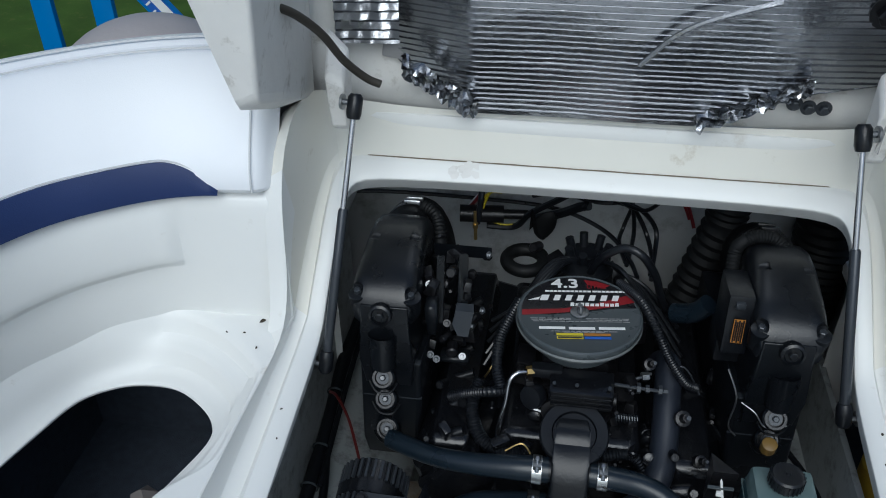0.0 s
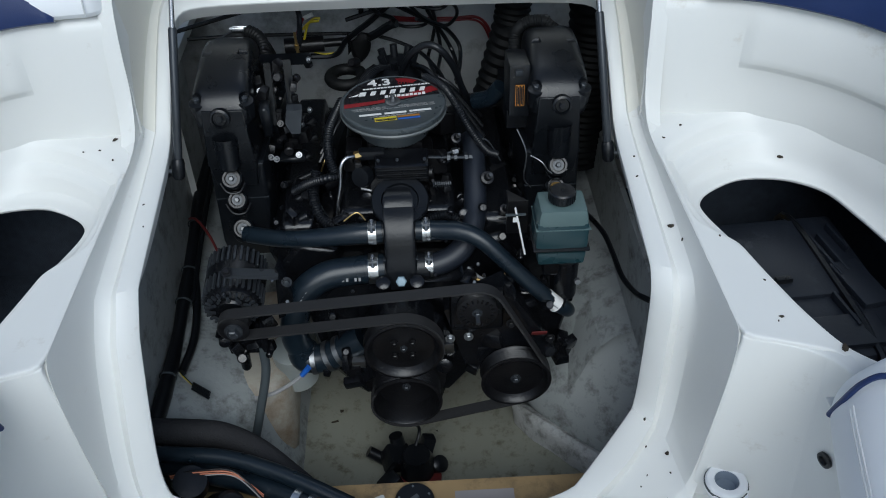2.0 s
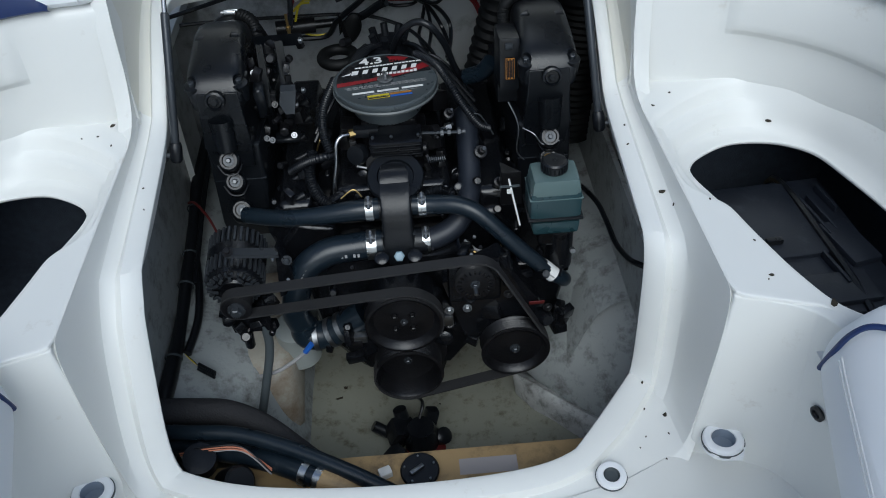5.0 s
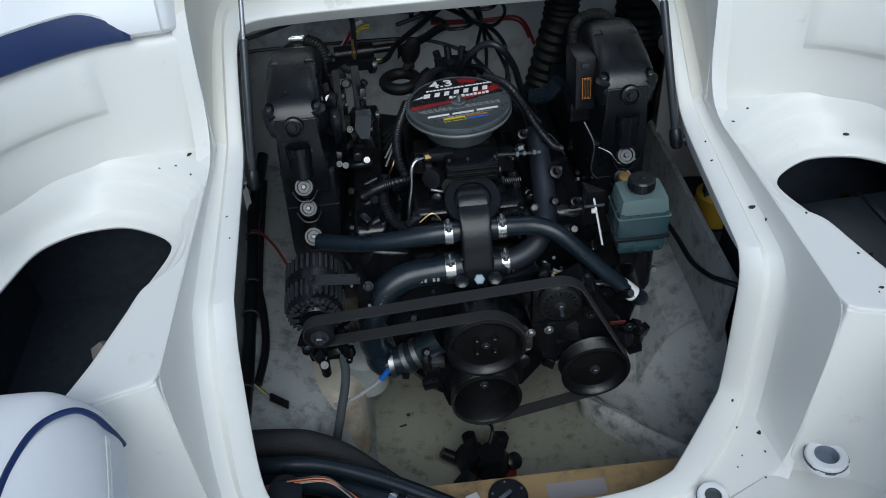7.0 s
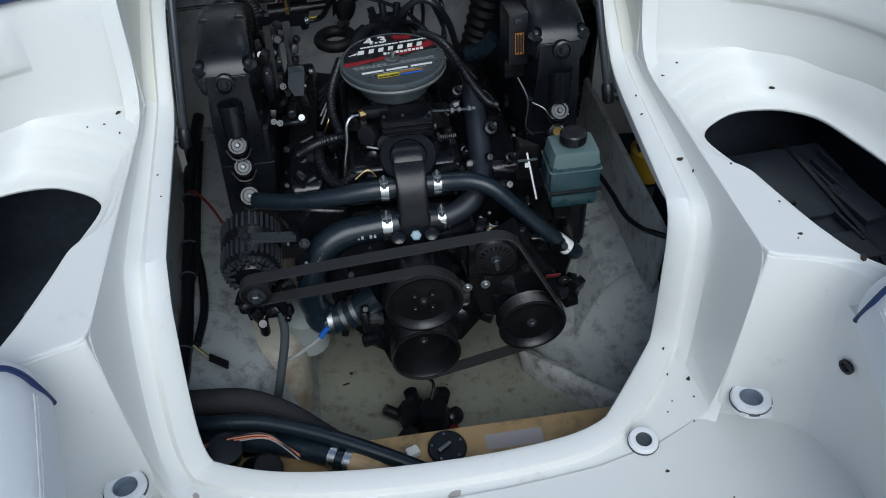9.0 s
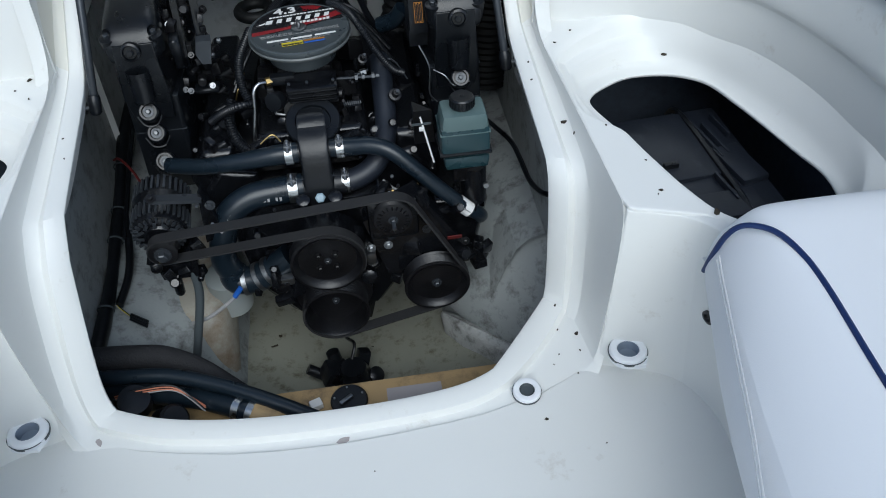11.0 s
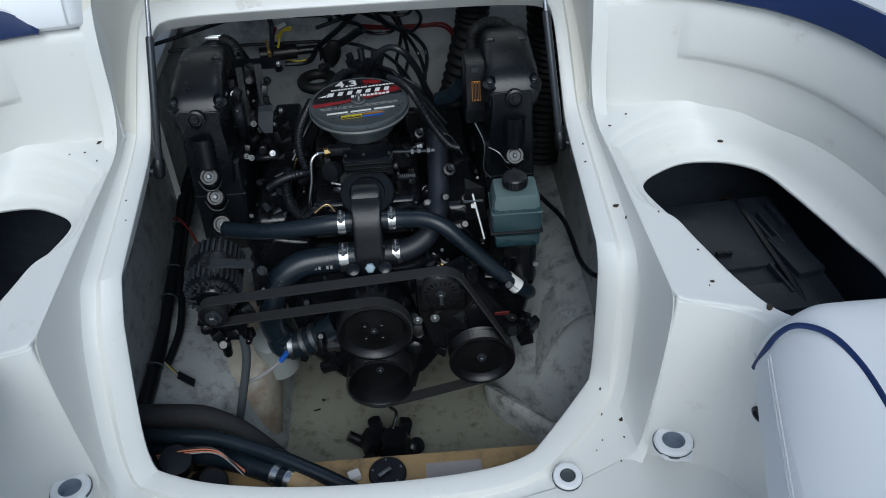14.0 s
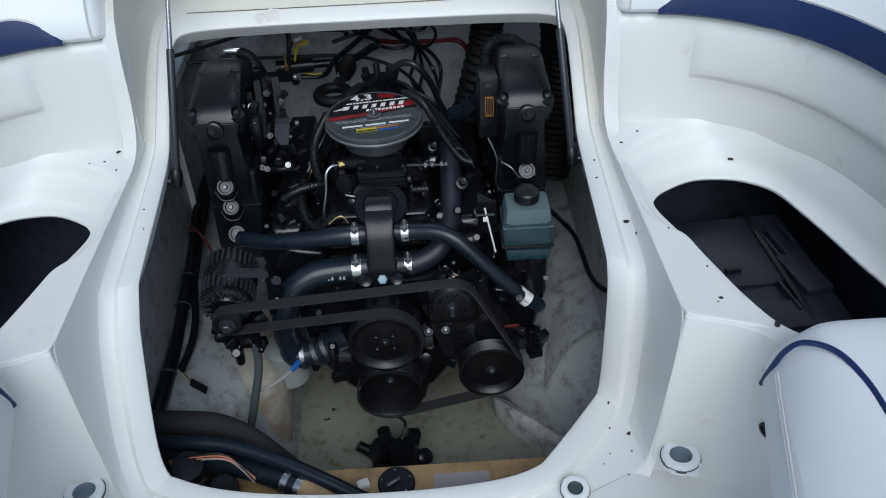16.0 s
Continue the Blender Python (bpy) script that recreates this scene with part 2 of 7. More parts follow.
def block(size, at, bm=None, turn=(0, 0, 0), taper=1.0, bevel=0.0, mat=0):
    """A box with bevelled edges; taper scales its top."""
    bm = bm or bmesh.new()
    m = pose(*at, *turn)
    before = set(bm.faces)
    v = []
    for z in (-0.5, 0.5):
        k = taper if z > 0 else 1
        for x, y in ((-0.5, -0.5), (0.5, -0.5), (0.5, 0.5), (-0.5, 0.5)):
            v.append(bm.verts.new(m @ Vector((x * size[0] * k, y * size[1] * k, z * size[2]))))
    made = [bm.faces.new([v[i] for i in q]) for q in ((3, 2, 1, 0), (4, 5, 6, 7), (0, 1, 5, 4), (1, 2, 6, 5), (2, 3, 7, 6), (3, 0, 4, 7))]
    if bevel:
        bmesh.ops.bevel(bm, geom=list({e for f in made for e in f.edges}), offset=bevel, segments=2, affect="EDGES", profile=0.6)
    for f in set(bm.faces) - before:
        f.material_index = mat
    return bm


def loft(rows, bm=None, closed=False, mat=0):
    """A sheet through rows of points."""
    bm = bm or bmesh.new()
    grid = [[bm.verts.new(p) for p in row] for row in rows]
    for a, b in zip(grid, grid[1:]):
        n = len(a)
        for i in range(n if closed else n - 1):
            bm.faces.new((a[i], a[(i + 1) % n], b[(i + 1) % n], b[i])).material_index = mat
    return bm


def hull_of(points, bm=None):
    bm = bm or bmesh.new()
    made = [bm.verts.new(p) for p in points]
    bmesh.ops.convex_hull(bm, input=made)
    return bm


def bolt(at, axis, size=0.008, mat=None, parent=None, washer=True):
    bm = bmesh.new()
    if washer:
        lathe([(0, 0), (0, size * 1.25), (size * 0.3, size * 1.25), (size * 0.3, size * 0.6)], at, axis, bm, 14)
    lathe([(0, size * 0.8), (size * 1.0, size * 0.8), (size * 1.15, size * 0.6), (size * 1.15, 0)], at, axis, bm, 6)
    return part("bolt", bm, mat or STEEL, parent)


# ---- the ground ----
def ground():
    bm = bmesh.new()
    loft([[(x, y, 0.0) for x in (-900, -60, -8, 0, 8, 60, 900)] for y in (-900, -60, -8, 0, 8, 60, 900)], bm)
    return thing("ground", bm, GRASS, "mown green lawn under the boat", "lawn", kind="structure")


ground()


# ---- the moulded cockpit liner ----
def mirrored(points):
    return [(-x, y, z) for x, y, z in points]


# Stations round the hatch, back centre to front centre: lip edge, lip outside, gutter, outer edge.
AFT = [
    ((0.0, 0.135, 1.650), (0.0, 0.160, 1.6705), (0.0, 0.170, 1.672), (0.0, 0.188, 1.757)),
    ((0.372, 0.135, 1.649), (0.382, 0.160, 1.6705), (0.390, 0.170, 1.672), (0.40, 0.188, 1.757)),
    ((0.409, 0.122, 1.642), (0.430, 0.150, 1.668), (0.438, 0.160, 1.672), (0.448, 0.178, 1.79)),
    ((0.413, 0.06, 1.616), (0.437, 0.085, 1.640), (0.447, 0.09, 1.665), (0.459, 0.06, 1.84)),
    ((0.413, -0.02, 1.545), (0.438, -0.008, 1.562), (0.449, -0.004, 1.575), (0.461, -0.068, 1.78)),
    ((0.413, -0.085, 1.492), (0.440, -0.076, 1.502), (0.450, -0.074, 1.504), (0.462, -0.084, 1.60)),
]
SIDE = [
    ((0.413, -0.115, 1.476), (0.442, -0.113, 1.484), (0.452, -0.113, 1.480), (0.464, -0.112, 1.499)),
    ((0.413, -0.20, 1.462), (0.443, -0.20, 1.470), (0.454, -0.20, 1.465), (0.472, -0.22, 1.492)),
    ((0.413, -0.36, 1.440), (0.444, -0.365, 1.448), (0.456, -0.37, 1.442), (0.486, -0.44, 1.4775)),
    ((0.413, -0.425, 1.428), (0.444, -0.442, 1.436), (0.456, -0.45, 1.430), (0.494, -0.59, 1.468)),
    ((0.414, -0.450, 1.395), (0.445, -0.478, 1.402), (0.457, -0.486, 1.395), (0.497, -0.621, 1.465)),
    ((0.415, -0.456, 1.32), (0.446, -0.486, 1.32), (0.458, -0.494, 1.315), (0.493, -0.626, 1.34)),
]
BACK = AFT + SIDE
STARBOARD = [
    ((0.418, -0.461, 1.16), (0.448, -0.492, 1.16), (0.459, -0.500, 1.155), (0.480, -0.630, 1.16)),
    ((0.412, -0.472, 1.122), (0.444, -0.506, 1.120), (0.455, -0.520, 1.112), (0.478, -0.624, 1.100)),
    ((0.345, -0.552, 1.114), (0.382, -0.590, 1.112), (0.396, -0.604, 1.101), (0.436, -0.652, 1.086)),
    ((0.285, -0.620, 1.110), (0.304, -0.655, 1.106), (0.313, -0.676, 1.094), (0.36, -0.700, 1.084)),
    ((0.235, -0.645, 1.108), (0.243, -0.686, 1.103), (0.246, -0.702, 1.092), (0.26, -0.728, 1.081)),
]
FRONT = [((x, -0.660 + 0.2 * x * x, 1.106), (x, -0.699 + 0.2 * x * x, 1.102), (x, -0.715 + 0.2 * x * x, 1.091), (x, -0.742 + 0.2 * x * x, 1.080)) for x in (0.12, 0.0, -0.12)]
PORT = [
    ((-0.24, -0.646, 1.108), (-0.248, -0.686, 1.103), (-0.25, -0.701, 1.092), (-0.26, -0.728, 1.081)),
    ((-0.33, -0.628, 1.110), (-0.346, -0.664, 1.106), (-0.351, -0.679, 1.094), (-0.365, -0.705, 1.084)),
    ((-0.395, -0.604, 1.118), (-0.426, -0.632, 1.112), (-0.434, -0.643, 1.098), (-0.446, -0.668, 1.086)),
    ((-0.411, -0.588, 1.150), (-0.447, -0.606, 1.150), (-0.457, -0.612, 1.146), (-0.475, -0.640, 1.115)),
]
stations = BACK + STARBOARD + FRONT + PORT
port_back = [[(-x, y, z) for x, y, z in s] for s in BACK]
# The port side slopes down to its corner, with no cut-off there.
port_back[-1] = [(-0.413, -0.520, 1.285), (-0.446, -0.545, 1.288), (-0.457, -0.553, 1.282), (-0.490, -0.630, 1.30)]
port_back[-2] = [(-0.413, -0.478, 1.370), (-0.445, -0.502, 1.375), (-0.457, -0.510, 1.37), (-0.497, -0.621, 1.465)]
stations = stations + port_back[::-1][:-1]


def liner_row(k):
    """Flange, rounded lip, a step down into the gutter, wall and a tuck under the deck beyond."""
    i, l, g, e = (Vector(p) for p in stations[k])
    along = Vector(stations[(k + 1) % len(stations)][0]) - Vector(stations[k - 1][0])
    o = (l - i).normalized()
    n = along.cross(o).normalized()
    if n.dot(Vector((0, -0.5, 0.85))) < 0:
        n = -n
    step = g if i.y > 0.08 else l + o * 0.005 - n * 0.016
    wide = min(0.026, 0.5 * (e - step).length)
    gutter = step.lerp(e, 0.12) if i.y > 0.08 else step + o * wide + n * 0.001
    out = 1 if e.x > 0.3 else -1 if e.x < -0.3 else 0
    tuck = Vector((0, -0.014, -0.008)) if e.z < 1.105 else Vector((out * 0.012, 0.012, 0)) if e.y < -0.6 else Vector((out * 0.012, 0, -0.008))
    return [i - n * 0.040, i - n * 0.010, i, i.lerp(l, 0.5) + n * 0.003, l, step, gutter, gutter.lerp(e, 0.5), e, e + tuck, e + tuck * 2.5]


liner = empty("hatch_surround", "white moulded fibreglass surround of the open engine hatch", "hatch surround", kind="structure")
rows = [liner_row(k) for k in range(len(stations))]
closed_rows = [[row[k] for row in rows] for k in range(len(rows[0]))]
rim = loft(closed_rows, closed=True)
creases = rim.edges.layers.float.new("crease_edge")
rim.verts.index_update()
rim.verts.ensure_lookup_table()
count = len(stations)
bends = {5, 9, len(BACK) + 1, len(BACK) + 3, count - 5, count - 9, count - 10, len(BACK) + len(STARBOARD) + len(FRONT) + 2}
for e in rim.edges:
    (ka, sa), (kb, sb) = (divmod(v.index, count) for v in e.verts)
    if ka == kb and ka in (2, 4, 5, 6, 8):
        e[creases] = {2: 0.3, 4: 0.75, 5: 0.8, 6: 0.45, 8: 1.0}[ka]
    elif ka != kb and sa in bends and max(ka, kb) <= (5 if 9 < sa < count - 9 else 8):
        e[creases] = 0.6
# Walls aft of the gutter take the darker cream that paints their shading.
for f in rim.faces:
    if f.calc_center_median().y > -0.05 and min(v.index // count for v in f.verts) >= 5:
        f.material_index = 1
rounded(part("rim", rim, GELCOAT, liner, mats=(CREAM_SHADE,)), 2)


part("grime_line", tube([(x, 0.1670 + 0.0004 * noise.noise((x * 20, 0, 0)), 1.6722 + 0.0006 * noise.noise((x * 25, 3, 0))) for x in [-0.385 + 0.77 * k / 40 for k in range(41)]], 0.0013, sides=6, steps=1), material("old grime", (0.16, 0.13, 0.09), 0.8, mottle=0.4, scale=40), liner, "dark line of grime in the corner")


def deck_z(y):
    return 1.467 + 0.065 * (y + 0.62)


COAMING = [(0.462, -0.066), (0.52, -0.072), (0.58, -0.080), (0.64, -0.099), (0.701, -0.134), (0.77, -0.190), (0.826, -0.270), (0.868, -0.375), (0.895, -0.50),
           (0.915, -0.70), (0.925, -1.1), (0.93, -1.7), (0.93, -2.3)]
HOLE = [(0.524, -0.330, 1.458), (0.552, -0.418, 1.460), (0.580, -0.505, 1.460), (0.608, -0.585, 1.458), (0.648, -0.656, 1.455), (0.73, -0.705, 1.45), (0.815, -0.70, 1.43), (0.858, -0.64, 1.42),
        (0.872, -0.55, 1.42), (0.850, -0.468, 1.42), (0.830, -0.392, 1.42), (0.808, -0.316, 1.42), (0.782, -0.243, 1.42), (0.740, -0.206, 1.42), (0.695, -0.191, 1.42), (0.635, -0.197, 1.425), (0.580, -0.232, 1.434), (0.538, -0.278, 1.446)]


def outward(path, i):
    """The way off the boat's middle, square to a plan curve."""
    a, b = path[max(i - 1, 0)], path[min(i + 1, len(path) - 1)]
    d = (b - a).normalized()
    return Vector((-d.y, d.x, 0))


coaming_path = smooth_path([(x, y, 0) for x, y in COAMING], 4)


def edge_distance(centre, way, polygon):
    """How far from the centre a ray leaves a plan polygon."""
    best = 9.0
    for a, b in zip(polygon, polygon[1:] + polygon[:1]):
        e = Vector((b[0] - a[0], b[1] - a[1]))
        det = way[0] * -e.y + way[1] * e.x
        if abs(det) < 1e-9:
            continue
        ax, ay = a[0] - centre[0], a[1] - centre[1]
        t = (ax * -e.y + ay * e.x) / det
        u = (way[0] * ay - way[1] * ax) / det
        if t > 0 and -1e-6 <= u <= 1 + 1e-6:
            best = min(best, t)
    return best


def fade(v, stops):
    """A smooth blend between the stops on either side of v."""
    for (a, p), (b, q) in zip(stops, stops[1:]):
        if v <= b:
            t = (v - a) / (b - a)
            return p + (q - p) * t * t * (3 - 2 * t)
    return stops[-1][1]


def seat_deck(side):
    """The seat base beside the hatch, with its kidney-shaped opening, the front face and the side of the boat."""
    m = Matrix.Diagonal((side, 1, 1, 1))
    outline = [(0.462, -0.098), (0.464, -0.112), (0.472, -0.22), (0.486, -0.44), (0.494, -0.59), (0.498, -0.622), (0.56, -0.640), (0.62, -0.66), (0.68, -0.76), (0.80, -0.80), (0.93, -0.80)]
    outline += [(p.x + o.x * 0.03, p.y + o.y * 0.03) for p, o in reversed([(p, outward(coaming_path, i)) for i, p in enumerate(coaming_path)]) if p.y > -0.78]
    hole = smooth_path(HOLE, 6, closed=True)
    centre = (0.70, -0.43)
    rings = []
    for p in hole:
        way = Vector((p.x - centre[0], p.y - centre[1], 0))
        r = way.length
        way = way / r
        edge = edge_distance(centre, way, outline)
        room = max(edge - r, 0.004)
        angle = math.degrees(math.atan2(way.y, way.x)) % 360
        back = fade(angle, ((0, 0.5), (35, 0.6), (75, 1.0), (152, 1.0), (184, 0.0), (300, 0.0), (360, 0.5)))
        at = lambda d, z: Vector((centre[0] + way.x * (r + d), centre[1] + way.y * (r + d), z))  # noqa: E731
        low = p.z
        wide = min(room * 0.92, 0.012 + 0.085 * back)
        top = [deck_z(at(d, 0).y) for d in (wide, room)]
        # A dished ledge with two soft steps; behind and outboard it sweeps up into the coaming.
        cove = fade(angle, ((0, 1.0), (78, 1.0), (106, 0.0), (300, 0.0), (345, 1.0), (360, 1.0)))
        step = (top[0] - low) * back
        flat = low + (top[0] - low) * (1 - back)
        rise = lambda f: flat * f + low * (1 - f) + (0.0 if f < 0.3 else step * 0.50 if f < 0.8 else step * 0.52)  # noqa: E731
        high = top[1] + 0.10 - low
        ridge = {0.42: -0.004, 0.50: 0.007, 0.58: 0.011, 0.66: 0.006}
        bowl = lambda f: low + high * f ** 2.3 + ridge.get(f, 0.0) * back  # noqa: E731
        span = max(room - wide, 0.004)
        plain = [(wide * 0.22, rise(0.2) + 0.002), (wide * 0.38, rise(0.25) + 0.004), (wide * 0.52, rise(0.5)), (wide * 0.60, rise(0.6) + 0.003 * back), (wide * 0.80, rise(0.85)), (wide * 0.90, top[0] - 0.07 * step), (wide, top[0] + 0.001),
                 (wide + span * 0.4, top[0] * 0.6 + top[1] * 0.4), (wide + span * 0.75, top[1]), (room - 0.004, top[1]), (room - 0.001, top[1] - 0.001), (room, top[1] - 0.006)]
        swept = [(room * f, bowl(f)) for f in (0.15, 0.30, 0.42, 0.50, 0.58, 0.66, 0.74, 0.82, 0.89, 0.94, 0.97, 1.0)]
        rings.append([at(0.003, low - 0.007), at(0.0, low - 0.002), at(0.002, low + 0.001)] + [at(d + (e - d) * cove, z + (h - z) * cove) for (d, z), (e, h) in zip(plain, swept)])
    for cx, cy in outline[:9]:
        ring = min(rings, key=lambda r: (r[-2].x - cx) ** 2 + (r[-2].y - cy) ** 2)
        for v in ring[-3:]:
            v.x, v.y = cx, cy
    rings = [[m @ v for v in ring] for ring in rings]
    deck = empty("seat_deck", "white moulded fibreglass seat base with a kidney-shaped opening", "seat base", kind="structure", group="seat bases")
    sheet = loft([[ring[k] for ring in rings] for k in range(len(rings[0]))], closed=True)
    rounded(part("top", sheet, GELCOAT, deck), 1)
    # The wall behind and outboard of it, with a raised panel.
    rows = []
    for i, p in enumerate(coaming_path):
        out = outward(coaming_path, i)
        proud = min(max((p.x - 0.625) / 0.012, 0), 1)
        col = []
        for z, d in ((1.38, 0.040), (1.42, 0.034), (1.45, 0.022), (1.48, 0.014), (1.515, 0.010), (1.57, 0.008), (1.600, 0.007), (1.607, 0.006 - 0.010 * proud), (1.614, 0.006 - 0.013 * proud), (1.69, 0.003 - 0.008 * proud), (1.712, 0.004), (1.722, 0.012), (1.722, 0.05)):
            lean = 0.028 * max(0, min(1, (1.72 - z) / 0.22)) * max(0, min(1, (0.66 - p.x) / 0.1))
            q = p + out * d + Vector((0, -lean, z))
            col.append(m @ q)
        rows.append(col)
    rounded(part("coaming", loft(rows), GELCOAT, deck), 1)
    # The front face and the side of the base.
    top = [(0.497, -0.621, 1.462), (0.56, -0.640, 1.462), (0.608, -0.660, 1.460), (0.63, -0.72, 1.47), (0.625, -0.80, 1.47), (0.62, -0.95, 1.45), (0.62, -2.3, 1.45)]
    low = [(0.478, -0.632, 1.08), (0.563, -0.661, 1.08), (0.625, -0.69, 1.08), (0.66, -0.78, 1.08), (0.658, -0.86, 1.08), (0.65, -0.98, 1.08), (0.65, -2.3, 1.08)]
    back = Vector((0.012, 0.04, -0.003))
    rows = [[m @ (Vector(a) + back)] + [m @ Vector(a).lerp(Vector(b), f) for f in (0, 0.012, 0.04, 0.5, 0.93, 1.0)] for a, b in zip(top, low)]
    # Tucked behind the hatch surround, with a sharp corner where the two meet.
    rows = [[v + m @ Vector((0.010, 0.03, 0)) for v in rows[0]], rows[0], [v.lerp(w, 0.05) for v, w in zip(*rows[:2])]] + rows[1:]
    rounded(part("front", loft(rows), GELCOAT, deck), 2)
    # Ledge under the cushion.
    part("ledge", loft([[m @ Vector(p) for p in ((0.60, -0.70, 1.415), (0.93, -0.70, 1.415))], [m @ Vector(p) for p in ((0.62, -2.3, 1.37), (0.93, -2.3, 1.37))]]), GELCOAT, deck)
    return deck


seat_deck(1)
seat_deck(-1)


def sole():
    edge = [Vector((x, y, 0)) for x, y in ((0.66, -0.69), (0.567, -0.652), (0.482, -0.619), (0.417, -0.652), (0.366, -0.675), (0.306, -0.690), (0.250, -0.704), (0.175, -0.712), (0.09, -0.719), (0.0, -0.723), (-0.11, -0.720), (-0.19, -0.713), (-0.254, -0.702), (-0.351, -0.680), (-0.427, -0.652), (-0.50, -0.612), (-0.66, -0.69))]
    # The moulded panel ends in a small step down to the hatch gutter.
    rows = [[(p.x, p.y + 0.001, 1.074) for p in edge], [(p.x, p.y, 1.089) for p in edge], [(p.x, p.y - 0.003, 1.092) for p in edge]]
    for y, k in ((-0.85, 0.3), (-1.1, 1.0), (-2.4, 1.0)):
        rows.append([(p.x + (0.66 * (1 - 2 * i / (len(edge) - 1)) - p.x) * k, y, 1.092) for i, p in enumerate(edge)])
    return thing("floor", loft(rows), GELCOAT, "white moulded fibreglass cockpit floor", "floor", kind="structure")


sole()


# ---- hull and engine bay ----
def hull():
    shell = empty("hull", "white fibreglass boat hull round the cockpit", "hull", kind="structure")
    for side in (1, -1):
        m = Matrix.Diagonal((side, 1, 1, 1))
        rows = []
        for i, p in enumerate(coaming_path):
            out = outward(coaming_path, i)
            rows.append([m @ (p + out * d + Vector((0, 0, z))) for d, z in ((0.17, 1.885), (0.20, 1.892), (0.25, 1.888), (0.275, 1.865), (0.28, 1.82), (0.30, 1.60), (0.31, 1.2), (0.31, 0.7))])
        rounded(part("side", loft(rows), GELCOAT, shell), 1)
    x = 1.15
    bm = bmesh.new()
    v = [bm.verts.new(p) for p in ((-x, -2.4, 0.55), (x, -2.4, 0.55), (x, 0.8, 0.55), (-x, 0.8, 0.55), (-x, -2.4, 1.3), (x, -2.4, 1.3), (x, 0.8, 1.55), (-x, 0.8, 1.55), (-0.5, 0.8, 1.74), (0.5, 0.8, 1.74))]
    for q in ((0, 1, 2, 3), (0, 1, 5, 4), (1, 2, 6, 5), (0, 3, 7, 4), (2, 3, 7, 8, 9, 6)):
        bm.faces.new([v[i] for i in q])
    part("bottom", bm, GELCOAT, shell)
    return shell


hull()


def softened_hull(points, rounds=2):
    """A rough moulded lump with rounded corners."""
    bm = hull_of(points)
    bmesh.ops.subdivide_edges(bm, edges=bm.edges[:], cuts=5, use_grid_fill=True)
    for _ in range(rounds):
        bmesh.ops.smooth_vert(bm, verts=bm.verts, factor=0.5, use_axis_x=True, use_axis_y=True, use_axis_z=True)
    for v in bm.verts:
        v.co += 0.003 * noise.noise_vector(v.co * 14)
    return bm


